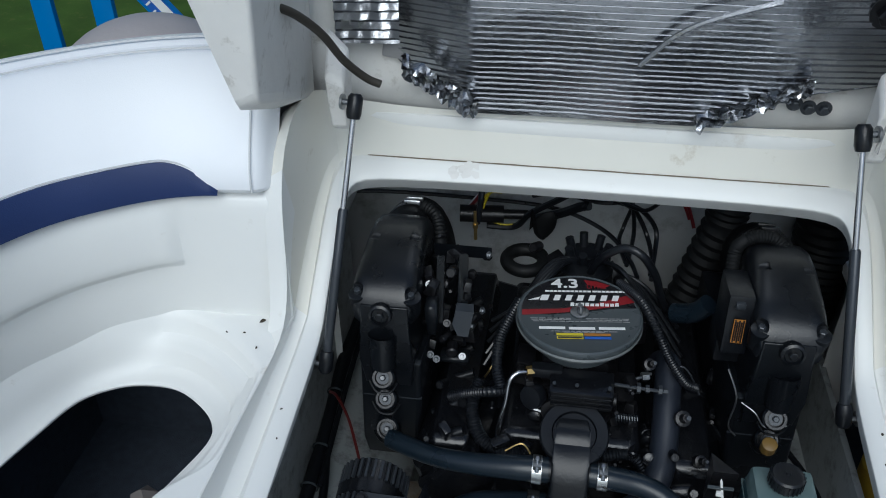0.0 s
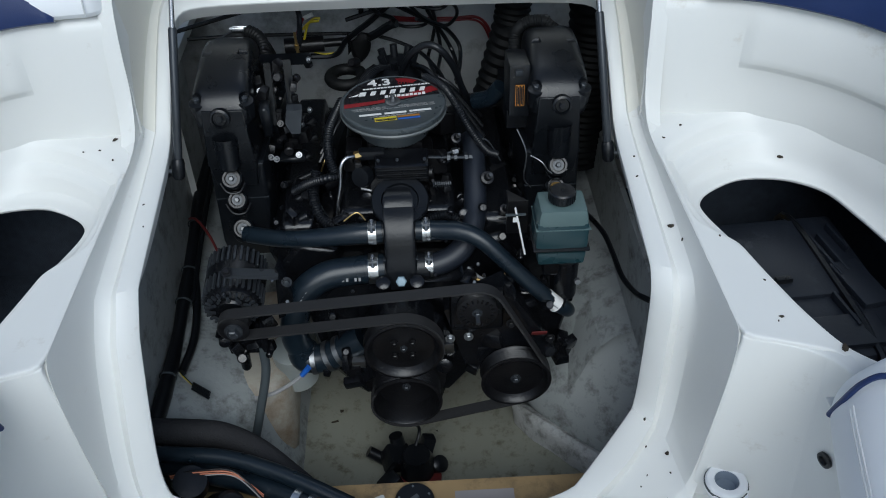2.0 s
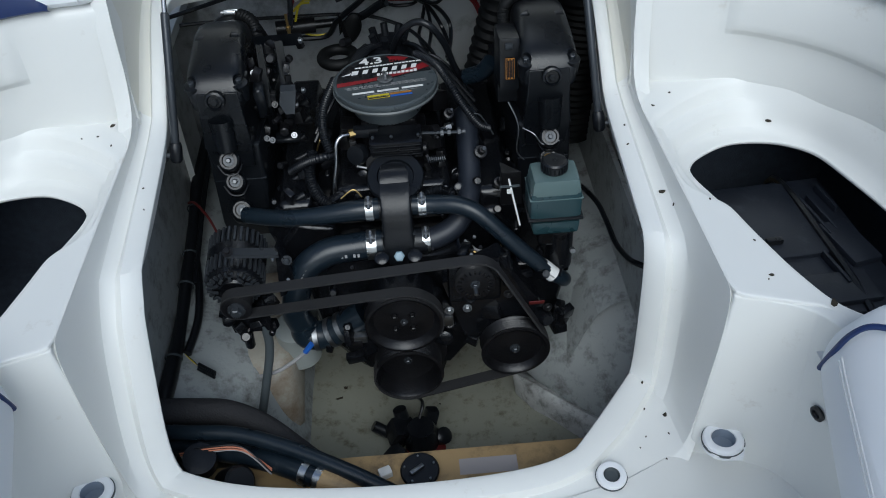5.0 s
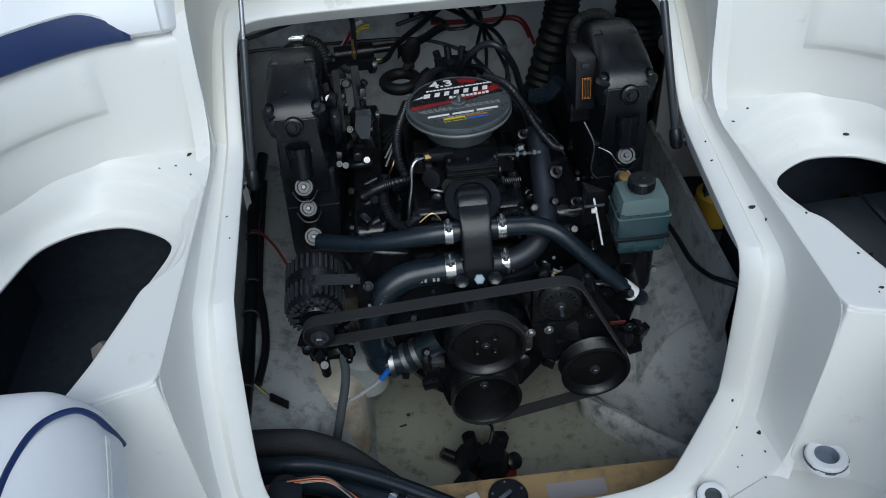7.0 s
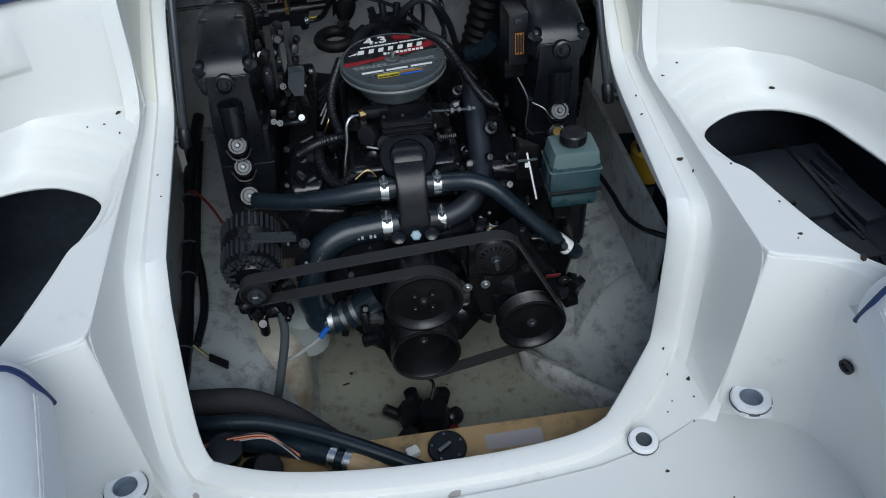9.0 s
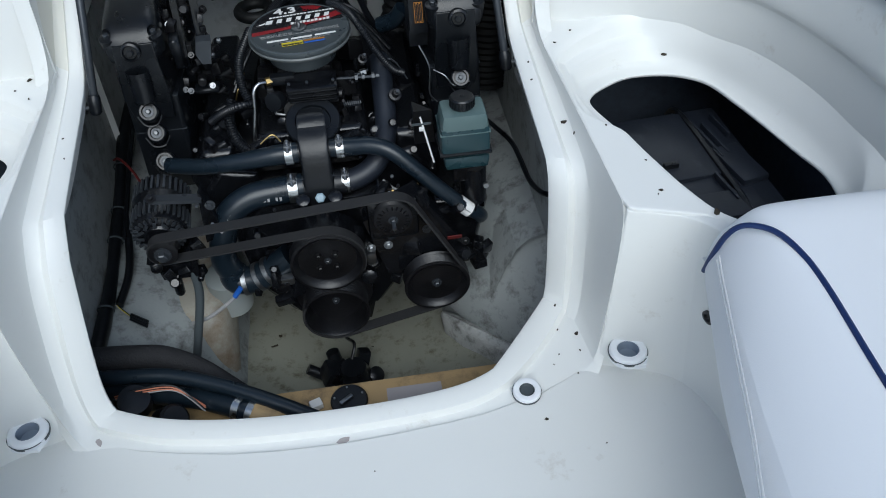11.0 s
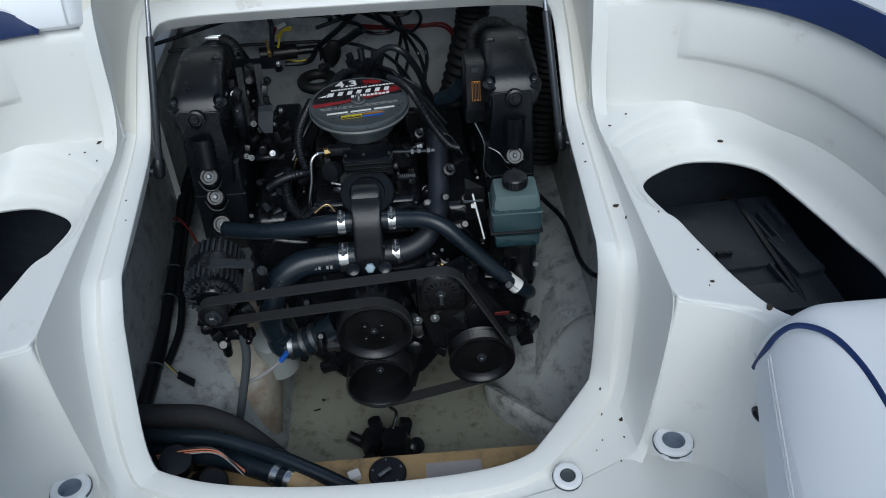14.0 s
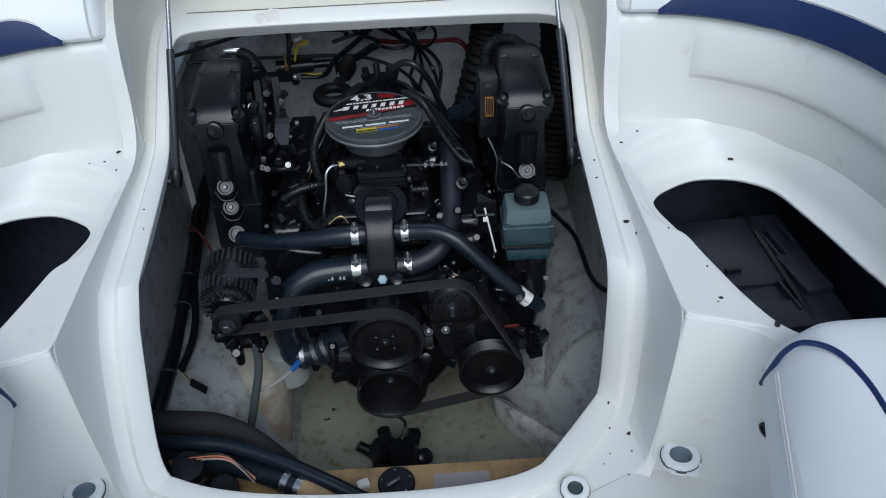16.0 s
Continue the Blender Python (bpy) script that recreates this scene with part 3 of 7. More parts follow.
def bay():
    """Bilge, stringers, transom and the underside of the after deck."""
    b = empty("engine_bay", "grimy grey-painted fibreglass engine bay", "engine bay", kind="structure")
    rows = []
    for j in range(25):
        y = -0.78 + 1.42 * j / 24
        row = []
        for i in range(33):
            x = -0.64 + 1.28 * i / 32
            z = 0.685 + 0.16 * abs(x) + 0.006 * noise.noise((x * 9, y * 9, 1))
            row.append((x, y, z))
        rows.append(row)
    part("bilge_floor", loft(rows), BILGE_FLOOR, b)
    # Stringers: a wide shelf each side that falls away towards the bilge, its front end cut to a slope.
    for side in (1, -1):
        rows = []
        ends = ((-0.36, 0.0, 0.3), (-0.335, 0.25, 0.3), (-0.255, 0.92, 0.5), (-0.235, 1.0, 0.5), (-0.05, 1.0, 0.3), (0.2, 1.0, 0.0), (0.62, 1.0, 0.0))
        if side > 0:
            ends = ((-0.22, 0.0, 0.0), (-0.19, 0.26, 0.0), (-0.16, 0.33, 0.0), (-0.03, 0.70, 0.0), (0.08, 1.0, 0.0), (0.2, 1.0, 0.0), (0.62, 1.0, 0.0))
        for y, k, f in ends:
            section = [(0.235, 0.69), (0.25, 0.75), (0.285, 0.86), (0.315, 0.96), (0.36, 1.02), (0.41, 1.045), (0.47, 1.06), (0.505, 1.075), (0.53, 1.06), (0.54, 0.7)]
            if side < 0:
                section = [(x, z - 0.055 if 4 <= n < 9 else z) for n, (x, z) in enumerate(section)]
            row = []
            for n, (x, z) in enumerate(section):
                jig = 0.007 * noise.noise((x * 14, y * 11, side * 3))
                kk = k if n < 4 else k + (1 - k) * (n - 3) / 2 if n < 5 else 1
                floor = 0.69 + 0.16 * x
                row.append((side * (x + jig), y - f * 0.75 * max(x - 0.235, 0) * (1 if n < 8 else 0.8), floor - 0.01 + (z - floor) * kk + jig))
            rows.append(row)
        rounded(part("stringer", loft(rows), BILGE, b), 1)
        if side > 0:
            part("stringer_cap", block((0.013, 0.82, 0.17), (0.489, 0.115, 1.138), turn=(0, 3, 0), bevel=0.003), BILGE, b)
    part("engine_bed", softened_hull([(-0.246, -0.268, 0.70), (-0.246, -0.235, 0.985), (-0.36, -0.26, 0.955), (-0.246, 0.1, 0.985), (-0.42, 0.1, 0.98), (-0.43, -0.35, 0.73), (-0.33, -0.33, 0.71)], 4), RUSTY, b)
    part("weave_toe", softened_hull([(0.233, -0.170, 0.79), (0.401, -0.317, 0.79), (0.545, -0.462, 0.803), (0.545, -0.53, 0.75), (0.245, -0.190, 0.712), (0.282, -0.250, 0.722), (0.370, -0.335, 0.735), (0.46, -0.425, 0.745), (0.25, -0.12, 0.74), (0.44, -0.25, 0.74)], 1), WEAVE, b)
    part("side_slope", softened_hull([(0.240, -0.160, 0.795), (0.401, -0.312, 0.796), (0.51, -0.42, 0.80), (0.345, -0.02, 0.99), (0.45, -0.10, 1.05), (0.53, -0.22, 1.07), (0.545, -0.455, 0.80), (0.545, 0.1, 1.07), (0.545, -0.455, 0.72), (0.25, 0.05, 0.72)], 1), BILGE, b)
    part("transom", block((1.3, 0.05, 1.2), (0, 0.615, 1.15), bevel=0.004), TRANSOM, b)
    part("side_board", block((0.016, 1.02, 0.42), (-0.515, -0.09, 1.18), turn=(0, 0, 0), bevel=0.003), BILGE, b)
    for side in (1, -1):
        part("bay_side", block((0.03, 1.24, 0.45), (side * 0.66, 0.055, 0.90)), BILGE, b)
    part("bay_front", block((1.3, 0.03, 0.5), (0, -0.80, 0.82)), BILGE, b)
    # After deck behind the hatch, closed from above.
    part("after_deck", block((0.98, 0.50, 0.03), (0, 0.43, 1.735), bevel=0.008), GELCOAT, b)
    for side in (1, -1):
        part("quarter_deck", block((0.75, 0.78, 0.03), (side * 0.86, 0.41, 1.44), bevel=0.008), GELCOAT, b)
        part("locker_floor", block((0.44, 0.92, 0.02), (side * 0.765, -0.17, 1.076)), CARPET, b)
        part("locker_floor", block((0.30, 0.12, 0.02), (side * 0.82, -0.69, 1.076)), CARPET, b)
        part("locker_back", block((0.44, 0.02, 0.60), (side * 0.76, 0.02, 1.37)), CARPET, b)
        part("locker_side", block((0.02, 0.78, 0.60), (side * 0.960, -0.33, 1.37)), CARPET, b)
        part("locker_front", block((0.24, 0.02, 0.30), (side * 0.81, -0.735, 1.25)), CARPET, b)
    part("locker_inside", block((0.02, 0.66, 0.31), (-0.540, -0.29, 1.215), bevel=0.003), CARPET, b)
    part("locker_inside", block((0.02, 0.50, 0.31), (0.545, -0.36, 1.215), bevel=0.003), CARPET, b)
    return b


bay()


# ---- upholstery ----
def backrest(side):
    """The padded coaming cushion, with its navy band along the bottom."""
    m = Matrix.Diagonal((side, 1, 1, 1))
    ob = empty("backrest_cushion", "white vinyl wraparound backrest cushion with a navy band", "backrest", group="backrests")
    path = [p for p in smooth_path([(x, y, 0) for x, y in COAMING], 14) if p.x > 0.476]
    prof = [(0.03, 1.722), (0.002, 1.724), (-0.010, 1.735), (-0.006, 1.760), (0.008, 1.79), (0.045, 1.84), (0.070, 1.868), (0.095, 1.890), (0.112, 1.901), (0.126, 1.905), (0.134, 1.897), (0.158, 1.899), (0.166, 1.908), (0.19, 1.900), (0.20, 1.87)]
    rows, band = [], []
    for i, p in enumerate(path):
        out = outward(path, i)
        k = min((p.x - 0.476) / 0.030, 1.0)
        k = math.sqrt(max(0.0, 1 - (1 - k) ** 2))
        rows.append([m @ (p + out * (d + 0.035 * (1 - k)) + Vector((0, 0, 1.722 + (z - 1.722) * (0.80 + 0.2 * k)))) for d, z in prof])
        if p.x > 0.55:
            w = min((p.x - 0.55) / 0.09, 1.0)
            w = 1 - (1 - w) ** 2
            band.append([m @ (p + out * d + Vector((0, 0, z))) for d, z in ((0.0, 1.7225), (-0.0135, 1.7305), (-0.0135 + 0.003 * w, 1.7305 + 0.028 * w), (-0.006 + 0.008 * w * w, 1.7315 + 0.052 * w), (-0.003 + 0.010 * w * w, 1.7305 + 0.052 * w))])
    first = rows[0]
    rows.insert(0, [v + m @ Vector((-0.004, 0.03, 0)) - Vector((0, 0, 0)) if side > 0 else v + Vector((0.004, 0.03, 0)) for v in first])
    rounded(part("pad", loft(rows), VINYL, ob), 1)
    part("navy_band", loft(band), BLUE, ob, "navy blue vinyl band")
    near = min(range(len(path)), key=lambda i: abs(path[i].x - 0.502)) + 1
    part("seam", tube([rows[near][n] + Vector((0, -0.003, 0.001)) for n in range(2, 10)], 0.0016, sides=5, steps=3), SEAM, ob)
    for n in (9, 12):
        part("seam", tube([r[n] + Vector((0, -0.001, 0.002)) for r in rows[near if n == 9 else 3:]], 0.0016, sides=5, steps=1), SEAM, ob)
    part("seam", tube([b[4] + Vector((0, -0.0015, 0.003)) for b in band], 0.0014, sides=5, steps=1), SEAM, ob)
    return ob


backrest(1)
backrest(-1)


def seat_cushion(side):
    m = Matrix.Diagonal((side, 1, 1, 1))
    if side < 0:
        m = Matrix.Translation((0.045, 0.045, 0)) @ m
    ob = empty("seat_cushion", "white vinyl seat cushion with navy piping on the seat base", "seat cushion", group="seat cushions")
    rows = []
    stations = [(-0.722, 0.30, 0.02), (-0.725, 0.62, 0.008), (-0.735, 0.84, 0.002), (-0.755, 0.96, 0), (-0.79, 1.0, 0), (-0.84, 1.0, 0), (-1.2, 1.0, 0), (-2.2, 1.0, 0)]
    for y, k, d in stations:
        # The slanted inboard panel flares out forward.
        run = min(max(-0.73 - y, 0), 0.55)
        xe, xs, high, mid = 0.587 - 0.265 * run, 0.596 - 0.235 * run, 1.562, 1.48
        h, g = (high - mid) * k, (mid - 1.415) * k
        sec = [(0.68 + d, mid - 1.2 * g), (xe + 0.03 + d, mid - 1.15 * g), (xe + d, mid - g), (xe - 0.003 + d, mid - 0.6 * g), (xs - 0.004 + d, mid + 0.22 * h), (0.45 * xs + 0.36 + d, mid + 0.80 * h),
               (0.645 + d, mid + 0.97 * h), (0.675 + d, mid + h), (0.76, mid + h), (0.86, mid + h), (0.91, mid + 0.9 * h), (0.925, mid)]
        rows.append([m @ Vector((x, y, z)) for x, z in sec])
    rounded(part("pad", loft(rows), VINYL, ob), 2)
    line = [(0.584, -0.742, 1.43), (0.584, -0.755, 1.475), (0.590, -0.768, 1.525), (0.606, -0.780, 1.552), (0.635, -0.805, 1.560), (0.652, -0.85, 1.560), (0.657, -0.92, 1.560), (0.652, -1.10, 1.560), (0.65, -1.5, 1.56), (0.65, -2.15, 1.56)]
    part("piping", tube([m @ Vector(p) for p in line], 0.0042, sides=8), BLUE, ob, "navy piping")
    for d in (0, 0.007):
        part("seam", tube([m @ Vector((0.596 - 0.235 * min(-0.73 - y, 0.55) - 0.006 - d * 0.3, y, z - d)) for y, z in ((-0.785, 1.503), (-0.82, 1.500), (-0.90, 1.499), (-1.05, 1.499), (-1.28, 1.499), (-1.6, 1.499))], 0.0012, sides=5), SEAM, ob)
    return ob


seat_cushion(1)
seat_cushion(-1)


# ---- the hatch lid, standing open ----
def hatch_lid():
    lid = empty("hatch_lid", "open engine hatch lid, rough white laminate lined with foil insulation", "hatch lid")
    bm = bmesh.new()
    rows = []
    for j in range(15):
        z = 1.758 + 0.75 * j / 14
        rows.append([(x, 0.192 + 0.10 * (z - 1.757) + 0.006 * noise.noise((x * 6, z * 6, 0)), z) for x in [-0.50 + 1.0 * i / 20 for i in range(21)]])
    loft(rows, bm)
    panel = part("inner_skin", bm, RAWGLASS, lid)
    s = panel.modifiers.new("solidify", "SOLIDIFY")
    s.thickness, s.offset = 0.02, 1
    for side in (1, -1):
        m = Matrix.Diagonal((side, 1, 1, 1))
        pts = [(0.435, -0.165, 1.925), (0.470, -0.150, 1.905), (0.455, 0.12, 1.80), (0.50, 0.19, 1.79), (0.455, 0.20, 2.5), (0.60, 0.20, 2.5), (0.425, -0.17, 2.05), (0.40, -0.20, 2.30), (0.56, -0.20, 2.30), (0.478, -0.15, 2.05), (0.47, 0.0, 1.835)]
        ob = part("skirt", hull_of([m @ Vector(p) for p in pts]), RAWGLASS, lid)
        softened(ob, 0.012, 3)
        post = part("strut_post", hull_of([m @ Vector(p) for p in ((0.385, 0.06, 1.775), (0.412, 0.06, 1.775), (0.385, 0.10, 1.765), (0.42, 0.12, 1.765), (0.385, 0.10, 1.90), (0.43, 0.14, 1.92), (0.385, 0.05, 1.86), (0.415, 0.05, 1.87))]), RAWGLASS, lid)
        softened(post, 0.008, 2)
    return lid


lid = hatch_lid()


def strut(side):
    m = Matrix.Diagonal((side, 1, 1, 1))
    low, high = m @ Vector((0.4025, -0.123, 1.441)), m @ Vector((0.366, 0.040, 1.833))
    ob = empty("gas_strut", "black gas strut holding the hatch lid open", "gas strut", group="gas struts")
    way = (high - low).normalized()
    mid = low.lerp(high, 0.585)
    part("cylinder", lathe([(0, 0.0), (0, 0.0068), (0.004, 0.0078), ((mid - low).length - 0.004, 0.0078), ((mid - low).length, 0.0062), ((mid - low).length, 0)], low + way * 0.012, way, sides=18), STRUT, ob)
    part("rod", lathe([(0, 0.0045), ((high - mid).length, 0.0045)], mid, way, sides=12), CHROME, ob)
    for at, way2 in ((high, -way), (low, way)):
        part("end_fitting", lathe([(-0.014, 0), (-0.014, 0.008), (-0.008, 0.012), (0.016, 0.012), (0.024, 0.010), (0.026, 0)], at, way2, sides=16), PLASTIC, ob)
        bm = lathe([(0, 0.005), (0.018, 0.005), (0.018, 0.012), (0.022, 0.012), (0.022, 0)], at, (side, 0.1, 0), sides=12)
        part("ball_stud", bm, STEEL, ob)
    return ob


strut(1)
strut(-1)


# ---- the engine ----
engine = empty("engine", "black V6 inboard marine engine, greasy and worn, in its bay", "engine")


def lettering(name, text, size, m, mat, parent, squeeze=1.0):
    """A word as a thin mesh in the built-in font."""
    curve = bpy.data.curves.new(name, "FONT")
    curve.body, curve.size, curve.align_x, curve.align_y, curve.extrude, curve.offset = text, size, "CENTER", "CENTER", 0.0002, size * 0.02
    tmp = new(name, curve)
    me = bpy.data.meshes.new_from_object(tmp)
    bpy.data.objects.remove(tmp)
    me.transform(m @ Matrix.Diagonal((squeeze, 1, 1, 1)))
    me.materials.append(mat)
    ob = new(name, me)
    ob.parent = parent
    return ob


def slab(points, z, thick, bm=None):
    """A flat plate with a plan outline."""
    bm = bm or bmesh.new()
    low = [bm.verts.new((x, y, z)) for x, y in points]
    high = [bm.verts.new((x, y, z + thick)) for x, y in points]
    n = len(points)
    bm.faces.new(high)
    bm.faces.new(low[::-1])
    for i in range(n):
        bm.faces.new((low[i], low[(i + 1) % n], high[(i + 1) % n], high[i]))
    return bm


def moved(bm, m):
    bmesh.ops.transform(bm, matrix=m, verts=bm.verts)
    return bm


def flame_arrestor():
    m = pose(0, 0, 1.497, 0, 0, 7)
    body = lathe([(-0.062, 0.04), (-0.062, 0.066), (-0.058, 0.069), (-0.016, 0.069), (-0.016, 0.094), (-0.012, 0.101), (-0.004, 0.1035), (0.0, 0.1025), (0.0022, 0.099), (0.0010, 0.096), (0.0010, 0)], (0, 0, 1.497), sides=64)
    cover = part("flame_arrestor", body, LABELGREY, engine, "round charcoal cover plate with a worn printed label")
    part("rim", lathe([(-0.018, 0.094), (-0.018, 0.102), (-0.013, 0.1045), (-0.010, 0.1025)], (0, 0, 1.497), sides=64), RIMGREY, cover)
    # The mesh screen under the plate.
    bm = bmesh.new()
    for k in range(60):
        a = 2 * math.pi * k / 60
        block((0.004, 0.003, 0.04), (0.066 * math.cos(a), 0.066 * math.sin(a), 1.454), bm, (0, 0, math.degrees(a)))
    tagged(part("screen", bm, DARK, cover), kind="stuff")
    r, h = 0.0955, 0.0012
    top = [(r * math.cos(radians(a)), r * math.sin(radians(a))) for a in range(8, 186, 6)] + [(-0.05, -0.006), (0.02, 0.004), (0.06, 0.012)]
    part("label_field", moved(slab(top, h, 0.0004), m), LABELBLACK, cover)
    band = [(-0.0948, -0.008), (-0.05, -0.004), (0.0, 0.003), (0.05, 0.014), (0.094, 0.028), (0.083, 0.046), (0.06, 0.036), (0.02, 0.020), (-0.03, 0.009), (-0.0945, 0.006)]
    part("stripe", moved(slab(band, h + 0.0006, 0.0003), m), RED, cover, "red stripe")
    part("stripe", moved(slab([(0.015, 0.088), (0.038, 0.084), (0.058, 0.073), (0.048, 0.066), (0.02, 0.074)], h + 0.0006, 0.0003), m), RED, cover)
    at = lambda u, v: m @ Matrix.Translation((u, v, h + 0.0012))  # noqa: E731
    lettering("numerals", "4.3", 0.034, at(-0.018, 0.076), WHITE, cover, 1.15)
    lettering("word", "LITRE", 0.012, at(0.034, 0.068), RED, cover, 1.1)
    bm = bmesh.new()
    u = -0.050
    for w in (0.006,) * 11 + (0.003, 0.005) + (0.006,) * 7:
        block((w, 0.0045, 0.0003), (u, 0.0555, h + 0.0012), bm)
        u += w + 0.0011
    tagged(part("small_print", moved(bm, m), WHITE, cover), kind="stuff")
    # The two maker's lines, as plain slanted blocks.
    bm = bmesh.new()
    for k, w in enumerate((0.020, 0.0155, 0.0155, 0.0155, 0.0155, 0.0155, 0.0155)):
        u = -0.060 + 0.0195 * k + (0 if k == 0 else 0.003)
        wide = w * 0.66
        slab([(u - 0.004, 0.0305), (u + wide - 0.004, 0.0305), (u + wide + 0.0005, 0.045), (u + 0.0005, 0.045)], h + 0.0011, 0.0003, bm)
    slab([(-0.083, 0.031), (-0.066, 0.032), (-0.062, 0.040)], h + 0.0011, 0.0003, bm)
    for k in range(10):
        u = -0.014 + 0.0082 * k
        slab([(u, 0.0155), (u + 0.0062, 0.0155), (u + 0.0074, 0.0245 if k not in (1, 4, 5, 7, 8) else 0.0225), (u + 0.0012, 0.0245 if k not in (1, 4, 5, 7, 8) else 0.0225)], h + 0.0014, 0.0003, bm)
    tagged(part("maker_print", moved(bm, m), WHITE, cover), kind="stuff")
    bm = bmesh.new()
    for v, span in ((-0.016, 0.082), (-0.0195, 0.08), (-0.0235, 0.078), (-0.048, 0.05), (-0.0505, 0.03)):
        u = -span
        while u < span - 0.008:
            w = random.uniform(0.004, 0.014)
            if abs(u + w / 2) > 0.012 or v < -0.02:
                block((w, 0.0013, 0.0003), (u + w / 2, v, h + 0.001), bm)
            u += w + 0.002
    tagged(part("small_print", moved(bm, m), GREYPRINT, cover), kind="stuff")
    for name, mat, u, v, w, t in (("panel", WHITE, -0.048, -0.040, 0.042, 0.0062), ("panel", WHITE, 0.0, -0.0405, 0.042, 0.0062), ("panel", WHITE, 0.048, -0.040, 0.042, 0.0062), ("panel", YELLOW, -0.021, -0.0555, 0.042, 0.0055),
                                  ("panel", ORANGE, 0.023, -0.0555, 0.042, 0.0055), ("panel", YELLOW, -0.021, -0.0635, 0.042, 0.0058), ("panel", BLUEPRINT, 0.023, -0.0635, 0.042, 0.0058)):
        part(name, moved(block((w, t, 0.0003), (u, v, h + 0.001)), m), mat, cover)
    part("panel", moved(block((0.039, 0.0034, 0.0003), (-0.021, -0.0635, h + 0.0014)), m), LABELBLACK, cover)
    part("washer", lathe([(0.001, 0.0155), (0.003, 0.0155), (0.0036, 0.013), (0.0036, 0)], (0, 0, 1.498), sides=28), STEEL, cover)
    bm = lathe([(0.003, 0.0045), (0.016, 0.0045), (0.016, 0)], (0, 0, 1.498), sides=12)
    block((0.022, 0.0045, 0.010), (0, 0, 1.509), bm, (0, 0, 100), 0.8, 0.0015)
    part("wing_nut", bm, STEEL, cover)
    return cover


flame_arrestor()


def softened_mesh(points, width=0.012):
    bm = hull_of(points)
    bmesh.ops.bevel(bm, geom=bm.edges[:], offset=width, segments=3, affect="EDGES", profile=0.5)
    return bm


def lumps(seed, count, lo, hi, sizes, mat, name="casting", bevel=0.003):
    """Small cast bosses and brackets of one assembly."""
    rng = random.Random(seed)
    bm = bmesh.new()
    for _ in range(count):
        at = [rng.uniform(a, b) for a, b in zip(lo, hi)]
        s = [rng.uniform(*sizes) for _ in range(3)]
        if rng.random() < 0.55:
            block(s, at, bm, (rng.uniform(-20, 20), rng.uniform(-20, 20), rng.uniform(-40, 40)), rng.uniform(0.7, 1), bevel)
        else:
            lathe([(0, 0), (0, s[0] * 0.4), (s[1] * 0.9, s[0] * 0.4), (s[1], s[0] * 0.3), (s[1], 0)], at, (rng.uniform(-0.5, 0.5), -1, rng.uniform(-0.2, 1)), bm, 14)
    return tagged(part(name, bm, mat, engine), kind="stuff")


